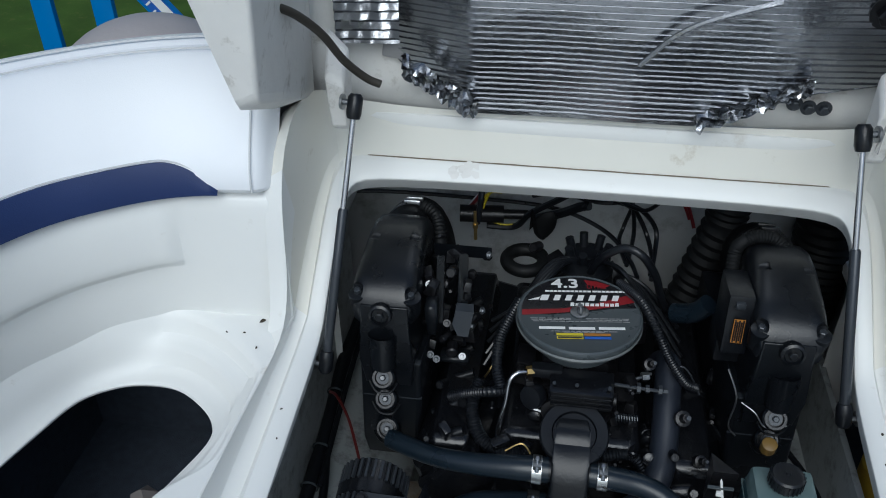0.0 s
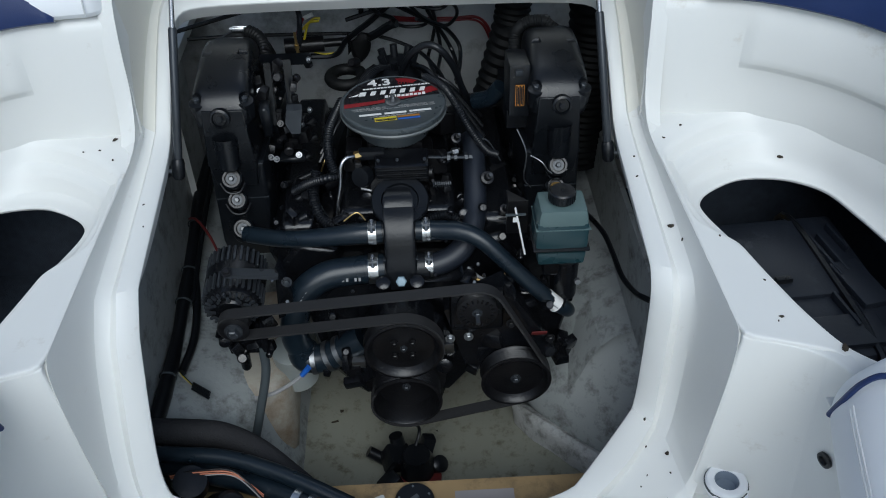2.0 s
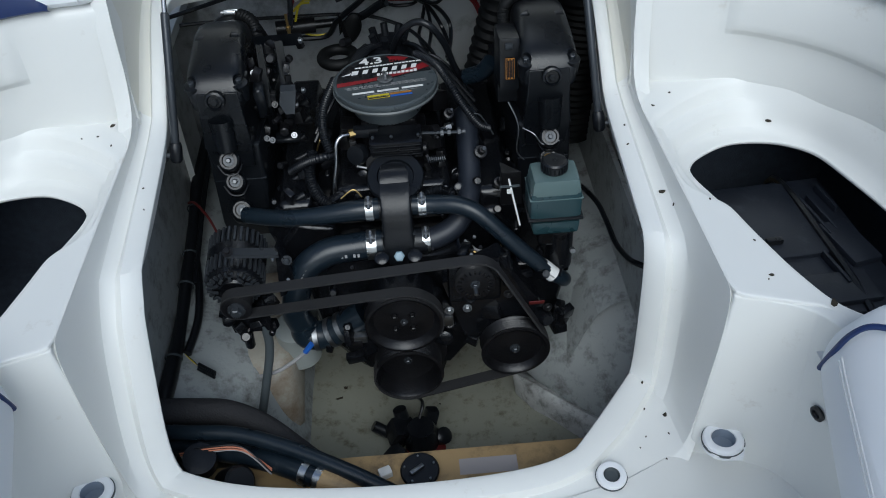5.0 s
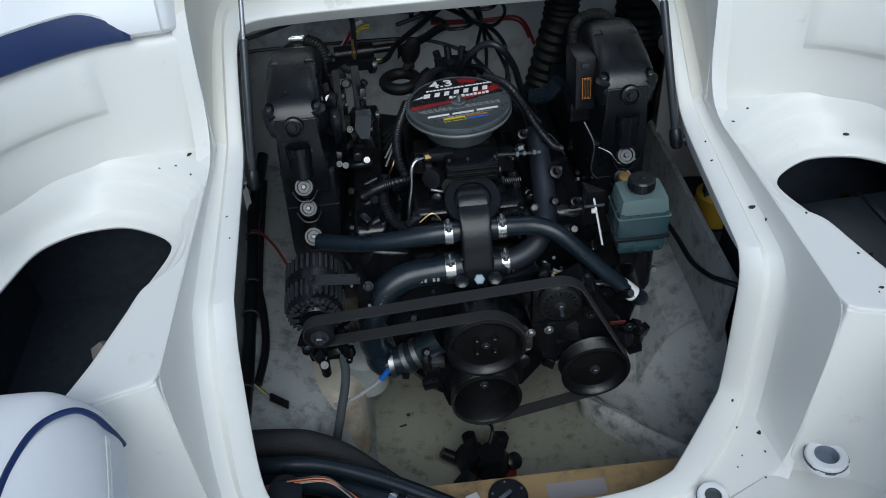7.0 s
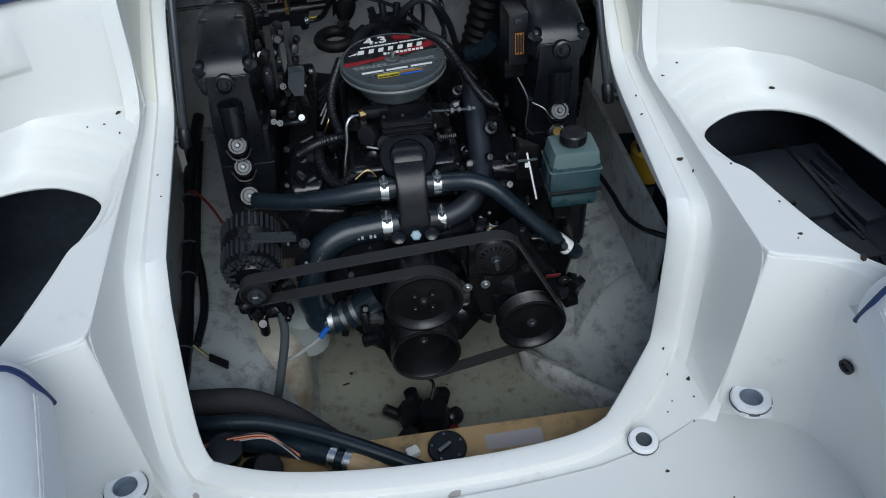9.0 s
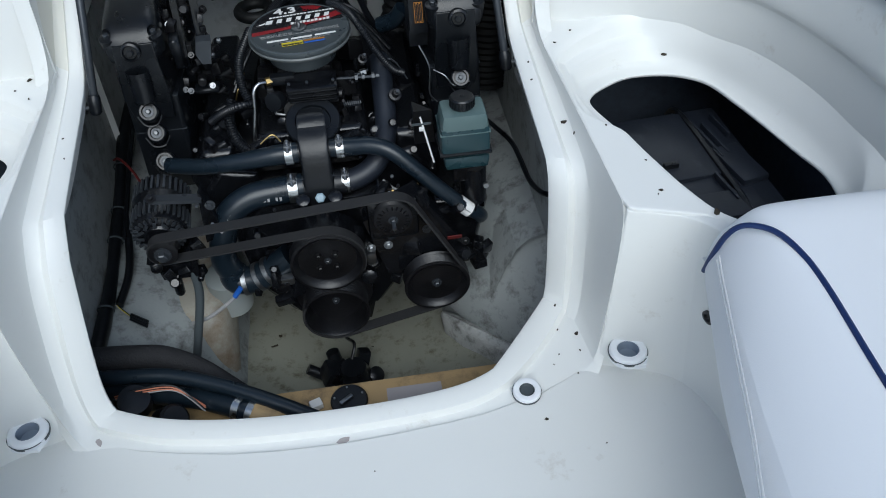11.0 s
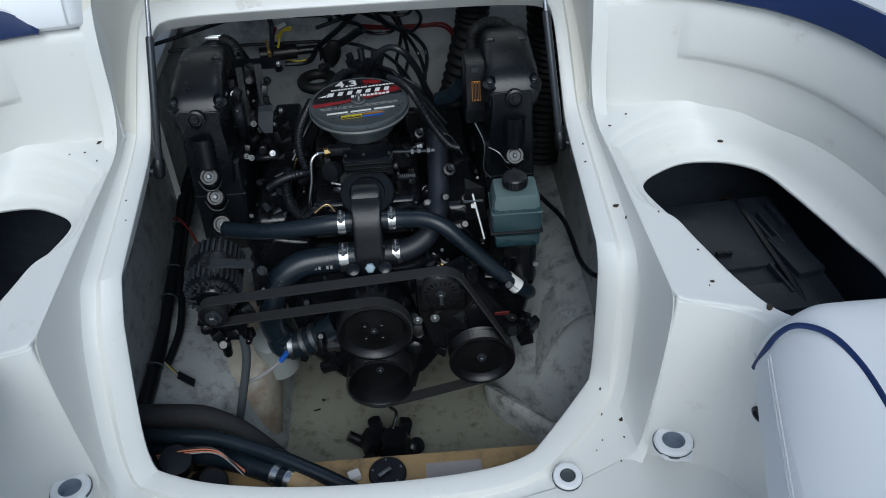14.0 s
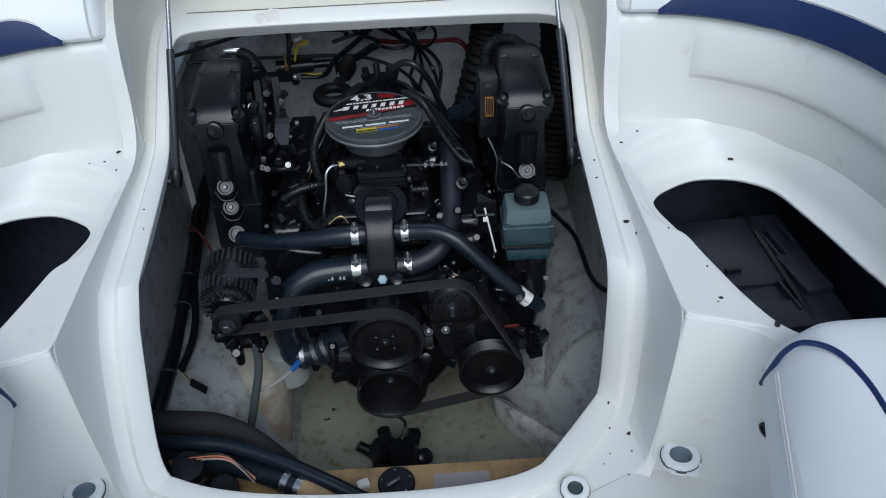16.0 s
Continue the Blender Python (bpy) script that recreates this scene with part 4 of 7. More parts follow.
def core():
    """Block, heads, rocker covers, intake and carburettor."""
    part("block", hull_of([(s * x, y, z) for s in (1, -1) for x, y, z in ((0.10, -0.24, 0.92), (0.17, -0.24, 1.02), (0.20, -0.20, 1.14), (0.12, -0.22, 1.24), (0.10, 0.42, 0.92), (0.17, 0.42, 1.02), (0.20, 0.42, 1.14), (0.12, 0.42, 1.24))]), BLACK, engine).modifiers.new("bevel", "BEVEL").width = 0.012
    part("sump", hull_of([(s * x, y, z) for s in (1, -1) for x, y, z in ((0.09, -0.22, 0.93), (0.07, -0.2, 0.83), (0.09, 0.4, 0.93), (0.07, 0.4, 0.80))]), BLACK, engine)
    for s in (1, -1):
        head = hull_of([(s * x, y, z) for y in (-0.17, 0.36) for x, z in ((0.10, 1.13), (0.22, 1.16), (0.25, 1.22), (0.20, 1.29), (0.12, 1.27))])
        softened(part("cylinder_head", head, BLACK, engine), 0.012, 2)
        cover = hull_of([(s * x, y, z) for y in (-0.155, 0.33) for x, z in ((0.15, 1.25), (0.245, 1.20), (0.262, 1.26), (0.225, 1.325), (0.165, 1.325))])
        softened(part("rocker_cover", cover, BLACK, engine), 0.018, 3)
    softened(part("intake_manifold", hull_of([(x, y, z) for y in (-0.13, 0.22) for x, z in ((-0.15, 1.24), (0.15, 1.24), (0.11, 1.335), (-0.11, 1.335))]), BLACK, engine), 0.015, 2)
    bm = block((0.15, 0.12, 0.05), (0.0, -0.015, 1.365), bevel=0.008)
    block((0.11, 0.11, 0.06), (0.0, 0.0, 1.41), bm, bevel=0.01)
    block((0.03, 0.05, 0.05), (-0.085, -0.03, 1.40), bm, (0, 10, 0), bevel=0.004)
    block((0.04, 0.03, 0.04), (0.08, -0.05, 1.39), bm, bevel=0.004)
    lathe([(0, 0), (0, 0.02), (0.03, 0.02), (0.03, 0)], (-0.03, -0.085, 1.37), (0, -1, 0.3), bm, 16)
    lathe([(0, 0), (0, 0.012), (0.05, 0.012), (0.05, 0)], (0.02, -0.08, 1.385), (1, 0, 0), bm, 14)
    carb = part("carburettor", bm, DARK, engine)
    part("linkage", tube([(0.06, -0.06, 1.40), (0.10, -0.035, 1.395), (0.128, -0.015, 1.393)], 0.0035, sides=6), STEEL, carb)
    part("linkage", tube([(-0.07, -0.09, 1.36), (-0.02, -0.095, 1.352), (0.05, -0.09, 1.358)], 0.003, sides=6), STEEL, carb)
    part("nut", lathe([(0, 0.008), (0.012, 0.008), (0.012, 0)], (0.112, -0.025, 1.393), (1, 0.3, 0), sides=6), STEEL, carb)
    lumps(3, 34, (-0.10, -0.10, 1.33), (0.11, -0.05, 1.42), (0.008, 0.024), DARK, "fuel_fitting")
    lumps(4, 40, (-0.16, -0.16, 1.25), (0.16, -0.02, 1.33), (0.012, 0.035), BLACK, "boss")
    lumps(5, 30, (0.13, -0.18, 1.20), (0.25, 0.10, 1.34), (0.012, 0.04), BLACK, "boss")
    lumps(6, 30, (-0.25, -0.18, 1.20), (-0.13, 0.10, 1.34), (0.012, 0.04), BLACK, "boss")
    lumps(7, 30, (-0.16, -0.31, 1.02), (0.16, -0.25, 1.26), (0.015, 0.05), BLACK, "boss", 0.004)
    lumps(8, 18, (0.10, -0.31, 1.05), (0.27, -0.24, 1.27), (0.015, 0.05), BLACK, "boss", 0.004)
    lumps(18, 26, (-0.12, 0.10, 1.35), (0.12, 0.24, 1.46), (0.015, 0.05), DARK, "boss", 0.004)
    # Glints of fasteners among the castings.
    rng = random.Random(11)
    for _ in range(26):
        x, y = rng.uniform(-0.24, 0.26), rng.uniform(-0.30, -0.02)
        bolt((x, y - 0.01, 1.335 + 0.25 * y if abs(x) < 0.14 else 1.32 + 0.2 * y), (0, -0.5, 1), 0.0045, rng.choice((STEEL, DARK, DARK)), engine, False)
    # Black mass and bosses added behind the steering pulley, to darken and shade the slope.
    softened(part("dark_mass", hull_of([(0.23, -0.24, 1.20), (0.34, -0.23, 1.19), (0.22, -0.22, 0.99), (0.31, -0.21, 0.98), (0.22, 0.0, 1.2), (0.345, 0.0, 1.19), (0.33, 0.0, 0.99), (0.36, -0.15, 1.12)]), BLACK, engine), 0.01, 2)
    lumps(41, 22, (0.24, -0.27, 1.02), (0.34, -0.20, 1.22), (0.012, 0.038), BLACK, "boss")
    # Float bowl, throttle shaft and springs under the flame arrestor.
    bowl = part("float_bowl", block((0.104, 0.050, 0.046), (0.012, -0.086, 1.408), turn=(12, 0, 0), bevel=0.006), BLACK, carb)
    for z in (1.395, 1.407, 1.419):
        part("rib", block((0.096, 0.004, 0.003), (0.012, -0.113 + 0.2 * (1.407 - z), z), bevel=0.001), BLACK, bowl)
    for x in (-0.032, 0.004, 0.056):
        bolt((x, -0.103, 1.432), (0, -0.4, 1), 0.0042, STRUT, bowl, False)
    part("throttle_shaft", tube([(0.055, -0.075, 1.418), (0.105, -0.078, 1.417), (0.150, -0.080, 1.416)], 0.0032, sides=8), STRUT, carb)
    for x, r in ((0.100, 0.009), (0.114, 0.007), (0.134, 0.008), (0.143, 0.005)):
        part("nut", lathe([(0, r), (0.006, r), (0.006, 0)], (x, -0.078, 1.417), (1, 0, 0), sides=6), STRUT, carb)
    spring = [(0.070 + 0.0006 * k, -0.105 + 0.006 * math.cos(k * 0.9), 1.374 + 0.006 * math.sin(k * 0.9)) for k in range(60)]
    part("spring", tube(spring, 0.0011, sides=5, steps=1), STRUT, carb)
    part("choke_housing", lathe([(0, 0), (0, 0.019), (0.012, 0.021), (0.022, 0.019), (0.024, 0)], (-0.058, -0.09, 1.392), (-0.5, -0.8, 0.3), sides=24), PLASTIC, carb)
    for k in range(6):
        part("plug_boot", tube([(-0.175 - 0.01 * (k % 2), -0.13 + 0.07 * k, 1.33), (-0.205, -0.135 + 0.07 * k, 1.318), (-0.235, -0.14 + 0.07 * k, 1.30)], 0.0085, sides=10), PLASTIC, engine)
    for x, y, z, r in ((0.118, -0.03, 1.425, 0.010), (0.175, -0.09, 1.37, 0.013), (0.205, -0.14, 1.33, 0.010), (-0.125, -0.17, 1.30, 0.012)):
        part("sender", lathe([(0, r), (0.014, r), (0.015, r * 0.6), (0.030, r * 0.5), (0.030, 0)], (x, y, z), (0.2, -0.7, 0.8), sides=12), DARK, engine)
        part("terminal", lathe([(0, r * 0.3), (0.010, r * 0.3), (0.010, 0)], Vector((x, y, z)) + Vector((0.2, -0.7, 0.8)).normalized() * 0.030, (0.2, -0.7, 0.8), sides=8), STRUT, engine)
    # Distributor behind the carburettor.
    bm = lathe([(0, 0), (0, 0.05), (0.05, 0.05), (0.06, 0.042), (0.075, 0.04), (0.075, 0)], (0.01, 0.20, 1.40), sides=28)
    for k in range(7):
        a = 2 * math.pi * k / 7
        part("terminal", lathe([(0, 0.008), (0.03, 0.008), (0.03, 0)], (0.01 + 0.03 * math.cos(a), 0.20 + 0.03 * math.sin(a), 1.47), (0.3 * math.cos(a), 0.3 * math.sin(a), 1), sides=10), PLASTIC, engine)
    part("distributor", bm, PLASTIC, engine)


core()


def carved(bm, cutters):
    """The body less the cutters, all as bmeshes."""
    made = []
    for b in (bm, *cutters):
        bmesh.ops.recalc_face_normals(b, faces=b.faces)
        me = bpy.data.meshes.new("carving")
        b.to_mesh(me)
        b.free()
        made.append(new("carving", me))
    for cutter in made[1:]:
        cut = made[0].modifiers.new("cut", "BOOLEAN")
        cut.object, cut.operation, cut.solver = cutter, "DIFFERENCE", "EXACT"
    bpy.context.view_layer.update()
    me = bpy.data.meshes.new_from_object(made[0].evaluated_get(bpy.context.evaluated_depsgraph_get()))
    for ob in made:
        bpy.data.objects.remove(ob)
    out = bmesh.new()
    out.from_mesh(me)
    return out


def riser(s):
    """An exhaust manifold with its elbow on top: a tall casting that faces forward."""
    ob = new("exhaust_manifold")
    ob.parent = engine
    m = Matrix.Diagonal((s, 1, 1, 1))
    P = lambda *pts: [m @ Vector(p) for p in pts]  # noqa: E731
    rows = []
    for y, w, high, base in ((0.12, 0.048, 1.580, 1.47), (0.11, 0.051, 1.592, 1.46), (0.085, 0.052, 1.602, 1.46), (0.05, 0.052, 1.605, 1.47), (0.02, 0.0525, 1.601, 1.475), (-0.03, 0.0545, 1.589, 1.48), (-0.055, 0.054, 1.580, 1.49),
                             (-0.072, 0.052, 1.570, 1.50), (-0.083, 0.049, 1.558, 1.505), (-0.090, 0.044, 1.545, 1.510), (-0.093, 0.036, 1.537, 1.515)):
        ring = []
        for k in range(40):
            a = 2 * math.pi * k / 40
            c, n = math.cos(a), math.sin(a)
            ring.append(Vector((s * (0.311 + w * math.copysign(abs(c) ** 0.40, c)), y, (high + base) / 2 + (high - base) / 2 * math.copysign(abs(n) ** 0.45, n))))
        rows.append(ring)
    cap = loft(rows, closed=True)
    cap.verts.ensure_lookup_table()
    cap.faces.new(cap.verts[:40])
    cap.faces.new(cap.verts[-40:])
    cutters = [lathe([(-0.022, 0), (-0.022, 0.009), (0.022, 0.009), (0.022, 0)], (s * x, 0.028, 1.6045), (1, 0.15 * s, 0), sides=20) for x in (0.264, 0.358)]
    cutters += [lathe([(0, 0), (0, 0.0145), (0.09, 0.0160), (0.09, 0)], (s * x, -0.074, 1.560), (0, -0.30, 1), sides=22) for x in (0.262, 0.358)]
    softened(part("elbow", carved(cap, cutters), CAST, ob), 0.0025, 2)
    part("dimple", lathe([(0.0, 0.0052), (0.0012, 0.0046), (0.0012, 0.0024), (0.0004, 0)], (s * 0.305, -0.020, 1.5895), (0, -0.25, 1), sides=12), DARK, ob)
    body = hull_of(P((0.270, -0.092, 1.548), (0.346, -0.092, 1.548), (0.268, -0.098, 1.50), (0.346, -0.098, 1.50), (0.262, -0.100, 1.44), (0.352, -0.100, 1.44), (0.258, 0.06, 1.54), (0.356, 0.06, 1.54), (0.258, 0.08, 1.38), (0.356, 0.08, 1.38), (0.268, -0.09, 1.38), (0.346, -0.09, 1.38)))
    softened(part("riser", body, CAST, ob), 0.016, 3)
    low = hull_of(P((0.254, -0.082, 1.425), (0.356, -0.082, 1.425), (0.252, -0.078, 1.335), (0.354, -0.080, 1.335), (0.262, -0.088, 1.24), (0.360, -0.088, 1.24), (0.266, -0.075, 1.19), (0.358, -0.075, 1.19), (0.23, 0.26, 1.42), (0.35, 0.26, 1.42), (0.23, 0.26, 1.23), (0.34, 0.26, 1.23)))
    softened(part("manifold", low, CAST, ob), 0.014, 3)
    for z in (1.425, 1.345):
        part("gasket", block((0.104, 0.012, 0.0025), (s * 0.305, -0.079, z), bevel=0.0008), STRUT, ob)
    boss = lathe([(0, 0.024), (0.062, 0.020), (0.066, 0.016), (0.066, 0)], (s * 0.311, -0.094, 1.495), (0, -0.16, -1), sides=20)
    part("boss", boss, CAST, ob)
    for y, z, r in ((-0.098, 1.402, 0.016), (-0.090, 1.345, 0.0155), (-0.092, 1.274, 0.017)):
        if s > 0 and z < 1.3:
            continue
        facing = Vector((0, -0.80, 0.60))
        bm = lathe([(-0.02, r + 0.005), (0.010, r + 0.004), (0.013, r + 0.001), (0.013, r - 0.003), (0.008, r - 0.004), (0.008, 0)], (s * 0.313, y, z), facing, sides=24)
        part("plug_seat", bm, CAST, ob)
        bolt(Vector((s * 0.313, y, z)) + facing * 0.008, facing, 0.0066, STRUT if s > 0 else DULLSTEEL, part("washer", lathe([(0.007, 0.0105), (0.0095, 0.0105), (0.0095, 0)], (s * 0.313, y, z), facing, sides=16), STRUT, ob), False)
        # The raised web under each seat.
        part("web", tube([(s * (0.313 - 0.024), y - 0.004, z - 0.006), (s * (0.313 - 0.014), y - 0.010, z - 0.022), (s * 0.313, y - 0.012, z - 0.026), (s * (0.313 + 0.014), y - 0.010, z - 0.022), (s * (0.313 + 0.024), y - 0.004, z - 0.006)], 0.0022, sides=6), CAST, ob)
    part("plug_seat", lathe([(0, 0.019), (0.010, 0.018), (0.012, 0.014), (0.008, 0.012), (0.008, 0)], (s * 0.312, -0.094, 1.536), (0, -1, 0.25), sides=24), CAST, ob)
    bolt((s * 0.312, -0.100, 1.537), (0, -1, 0.25), 0.009, CAST, ob, False)
    for x in (0.266, 0.353):
        part("ear", lathe([(-0.035, 0.013), (-0.002, 0.0155), (0.002, 0.0150), (0.003, 0.011), (0.003, 0)], (s * x, -0.0735, 1.556), (0, -0.22, 1), sides=18), CAST, ob)
        bolt((s * x, -0.0745, 1.559), (0, -0.22, 1), 0.0072, STRUT, ob, False)
    # Exhaust hose behind the elbow with its clamps.
    hose = [(s * 0.311, 0.09, 1.535), (s * 0.311, 0.17, 1.522), (s * 0.308, 0.25, 1.48), (s * 0.302, 0.33, 1.36), (s * 0.30, 0.38, 1.15)]
    part("exhaust_hose", tube(hose, 0.048, sides=20, ribs=0.0015, pitch=0.012), BELLOWS, ob)
    for y, z in ((0.165, 1.524), (0.192, 1.514)):
        band = part("hose_clamp", lathe([(-0.006, 0.0490), (-0.006, 0.0512), (0.006, 0.0512), (0.006, 0.0490)], (s * 0.311, y, z), (0, 1, -0.32), sides=32), STRUT if s < 0 else DARK, ob)
        part("clamp_screw", block((0.030, 0.010, 0.007), (s * 0.311, y + 0.010, z + 0.0535), turn=(-18, 0, 0), bevel=0.0015), CLAMPSTEEL if s < 0 else DARK, band)
    return ob


riser(1)
riser(-1)


def clamp(at, axis, r, parent, width=0.013):
    a = Vector(axis).normalized()
    ob = part("hose_clamp", lathe([(-width / 2, r), (-width / 2, r + 0.0022), (width / 2, r + 0.0022), (width / 2, r)], at, axis, sides=28), CLAMPSTEEL, parent, "bright worm-drive hose clamp")
    up = (Vector((0, -0.45, 0.9)) - a * a.dot(Vector((0, -0.45, 0.9)))).normalized()
    bm = block((width * 0.9, 0.014, 0.009), Vector(at) + up * (r + 0.006), bevel=0.001)
    lathe([(-0.013, 0.0045), (-0.010, 0.0055), (-0.006, 0.0055), (-0.006, 0.0035), (0.012, 0.0035), (0.012, 0)], Vector(at) + up * (r + 0.008), a.cross(up), bm, 10)
    part("clamp_screw", bm, STEEL, ob)
    return ob


def cooling():
    """Thermostat housing and the water hoses."""
    rows = []
    for y, z, w, d in ((-0.150, 1.392, 0.024, 0.010), (-0.175, 1.390, 0.028, 0.016), (-0.198, 1.378, 0.029, 0.020), (-0.214, 1.352, 0.029, 0.022), (-0.222, 1.318, 0.029, 0.024), (-0.226, 1.296, 0.031, 0.026), (-0.228, 1.270, 0.033, 0.028), (-0.226, 1.245, 0.033, 0.026), (-0.21, 1.225, 0.028, 0.020)):
        rows.append([Vector((0.003 + w * math.copysign(abs(math.cos(a)) ** 0.28, math.cos(a)), y + 0.85 * d * math.copysign(abs(math.sin(a)) ** 0.28, math.sin(a)), z + 0.5 * d * math.copysign(abs(math.sin(a)) ** 0.28, math.sin(a)))) for a in [2 * math.pi * k / 24 for k in range(24)]])
    bm = loft(rows, closed=True)
    bm.verts.ensure_lookup_table()
    bm.faces.new(bm.verts[:24])
    bm.faces.new(bm.verts[-24:])
    lathe([(-0.052, 0.0185), (0.052, 0.0185)], (0.003, -0.200, 1.338), (1, 0, 0), bm, 20)
    lathe([(-0.055, 0.025), (-0.04, 0.0265), (0.04, 0.0265), (0.055, 0.025)], (0.003, -0.222, 1.268), (1, 0, 0), bm, 24)
    housing = part("thermostat_housing", bm, PLASTIC, engine)
    part("seam", block((0.066, 0.010, 0.003), (0.003, -0.236, 1.300), bevel=0.001), STRUT, housing)
    flange = lathe([(-0.012, 0.046), (-0.004, 0.0555), (0.006, 0.0555), (0.009, 0.053), (0.009, 0.036), (0.004, 0.034), (0.004, 0)], (0.006, -0.146, 1.366), (0, -0.42, 0.91), sides=40)
    part("flange", flange, CAST, housing, "worn charcoal flange")
    part("neck", lathe([(-0.06, 0.040), (0.0, 0.044)], (0.006, -0.140, 1.358), (0, -0.3, 0.95), sides=28), BLACK, housing)
    hoses = {
        "upper": ([(-0.030, -0.200, 1.338), (-0.08, -0.200, 1.336), (-0.15, -0.192, 1.324), (-0.22, -0.172, 1.308), (-0.30, -0.13, 1.290)], 0.0205, [0.0205, 0.0200, 0.0175, 0.0165, 0.0165]),
        "lower": ([(-0.030, -0.222, 1.268), (-0.08, -0.224, 1.266), (-0.14, -0.232, 1.262), (-0.185, -0.245, 1.235), (-0.208, -0.258, 1.18), (-0.215, -0.262, 1.13), (-0.205, -0.262, 1.092)], 0.0275, None),
        "right_upper": ([(0.036, -0.200, 1.338), (0.07, -0.204, 1.340), (0.115, -0.216, 1.345), (0.155, -0.232, 1.335), (0.20, -0.250, 1.295), (0.25, -0.264, 1.245), (0.292, -0.273, 1.205), (0.325, -0.255, 1.165), (0.335, -0.19, 1.10)], 0.0190, [0.019, 0.019, 0.0178, 0.0165, 0.0160, 0.0155, 0.0152, 0.0150, 0.0145]),
        "right_lower": ([(0.036, -0.222, 1.268), (0.075, -0.222, 1.272), (0.115, -0.205, 1.285), (0.142, -0.170, 1.31), (0.152, -0.12, 1.335), (0.155, -0.05, 1.375), (0.157, 0.005, 1.395), (0.150, 0.04, 1.37)], 0.0225, None),
    }
    for k, (pts, r, radii) in hoses.items():
        ob = part("coolant_hose", tube(pts, r, sides=18, steps=8, radii=radii), BOXBLACK if k == "right_lower" else RUBBER, engine, "thick black rubber coolant hose")
        if k == "right_upper":
            part("sleeve", lathe([(-0.016, 0.0154), (-0.016, 0.0162), (0.016, 0.0162), (0.016, 0.0154)], (0.289, -0.2725, 1.208), (0.042, -0.009, -0.040), sides=24), WHITE, ob, "white label sleeve")
            bm = bmesh.new()
            for j in (-0.008, 0.0, 0.008):
                block((0.012, 0.002, 0.001), Vector((0.289, -0.2925, 1.215)) + Vector((0.72, 0, -0.69)) * j, bm, (40, 45, 0))
            part("small_print", bm, GREYPRINT, ob)
    for x, z, r, y in ((-0.048, 1.337, 0.0205, -0.2), (0.053, 1.339, 0.0190, -0.202), (-0.050, 1.267, 0.0275, -0.2225), (0.056, 1.270, 0.0225, -0.222)):
        clamp((x, y, z), (1, 0, 0), r, housing, 0.015 if r < 0.025 else 0.019)
    # Faint print along the lower hose.
    bm = bmesh.new()
    for u in (-0.100, -0.108, -0.116, -0.124, -0.132, -0.076, -0.084):
        block((0.0045, 0.001, 0.007), (u, -0.2535, 1.268), bm, (-15, 0, 0))
    for j in range(5):
        a = Vector((-0.176, -0.2665, 1.252)).lerp(Vector((-0.200, -0.278, 1.222)), j / 4)
        block((0.0045, 0.001, 0.007), a, bm, (-20, 50, 0))
    tagged(part("hose_print", bm, GREYPRINT, housing), kind="stuff")
    bolt((0.002, -0.252, 1.258), (0, -0.8, 0.6), 0.013, material("pale blue cap", (0.28, 0.38, 0.44), 0.4), housing, False)
    for s in (-1, 1):
        part("stub", lathe([(0, 0.014), (0.03, 0.014), (0.032, 0.010), (0.032, 0)], (s * 0.032, -0.25, 1.24), (0, -0.5, 1), sides=16), BLACK, housing)
    # Circulating pump inlet with its banded hose.
    bm = tube([(-0.205, -0.262, 1.10), (-0.20, -0.268, 1.075), (-0.16, -0.27, 1.075), (-0.12, -0.268, 1.095), (-0.08, -0.265, 1.12)], 0.030, sides=20)
    pump = part("pump_hose", bm, RUBBER, engine)
    for p, q in (((-0.182, -0.270, 1.072), (1, 0, 0.1)), ((-0.150, -0.270, 1.079), (1, 0, 0.45)), ((-0.128, -0.2685, 1.090), (1, 0, 0.5))):
        part("band", lathe([(-0.005, 0.0305), (-0.005, 0.0325), (0.005, 0.0325), (0.005, 0.0305)], p, q, sides=28), STEEL, pump)


cooling()


def pulley(name, at, r, width, parent, face="flat", mat=None, hub=0.014):
    """A pulley that faces forward: grooved rim, dished or flat face, hub nut."""
    prof = [(0.0, 0.0)]
    y = -width / 2
    if face == "cup":
        prof = [(width * 0.4, 0), (width * 0.4, r * 0.50), (width * 0.35, r * 0.82), (y + 0.002, r * 0.92), (y - 0.002, r * 0.96), (y, r + 0.003)]
    elif face == "rings":
        prof = [(y + 0.004, 0), (y + 0.004, r * 0.26), (y + 0.009, r * 0.30), (y + 0.009, r * 0.62), (y + 0.004, r * 0.66), (y + 0.004, r * 0.76), (y + 0.007, r * 0.79), (y + 0.003, r * 0.84), (y - 0.001, r * 0.94), (y, r + 0.003)]
    elif face == "spokes":
        prof = [(y + 0.010, 0), (y + 0.010, r * 0.30), (y + 0.014, r * 0.5), (y + 0.014, r * 0.8), (y + 0.002, r * 0.88), (y - 0.001, r * 0.95), (y, r + 0.002)]
    else:
        prof = [(y, 0), (y, r * 0.92), (y + 0.001, r + 0.002)]
    grooves = 5
    for k in range(grooves):
        a = y + 0.003 + (width - 0.006) * k / grooves
        prof += [(a, r), (a + (width - 0.006) / grooves * 0.5, r - 0.003)]
    prof += [(width / 2 - 0.001, r), (width / 2, r + 0.002), (width / 2, r * 0.3), (width / 2 + 0.03, r * 0.3), (width / 2 + 0.03, 0)]
    ob = part(name, lathe([(h, q) for h, q in prof], at, (0, 1, 0), sides=48), mat or DARK, parent)
    front = prof[0][0]
    bolt((at[0], at[1] + front, at[2]), (0, -1, 0), hub * 0.6, STRUT, ob, True)
    return ob


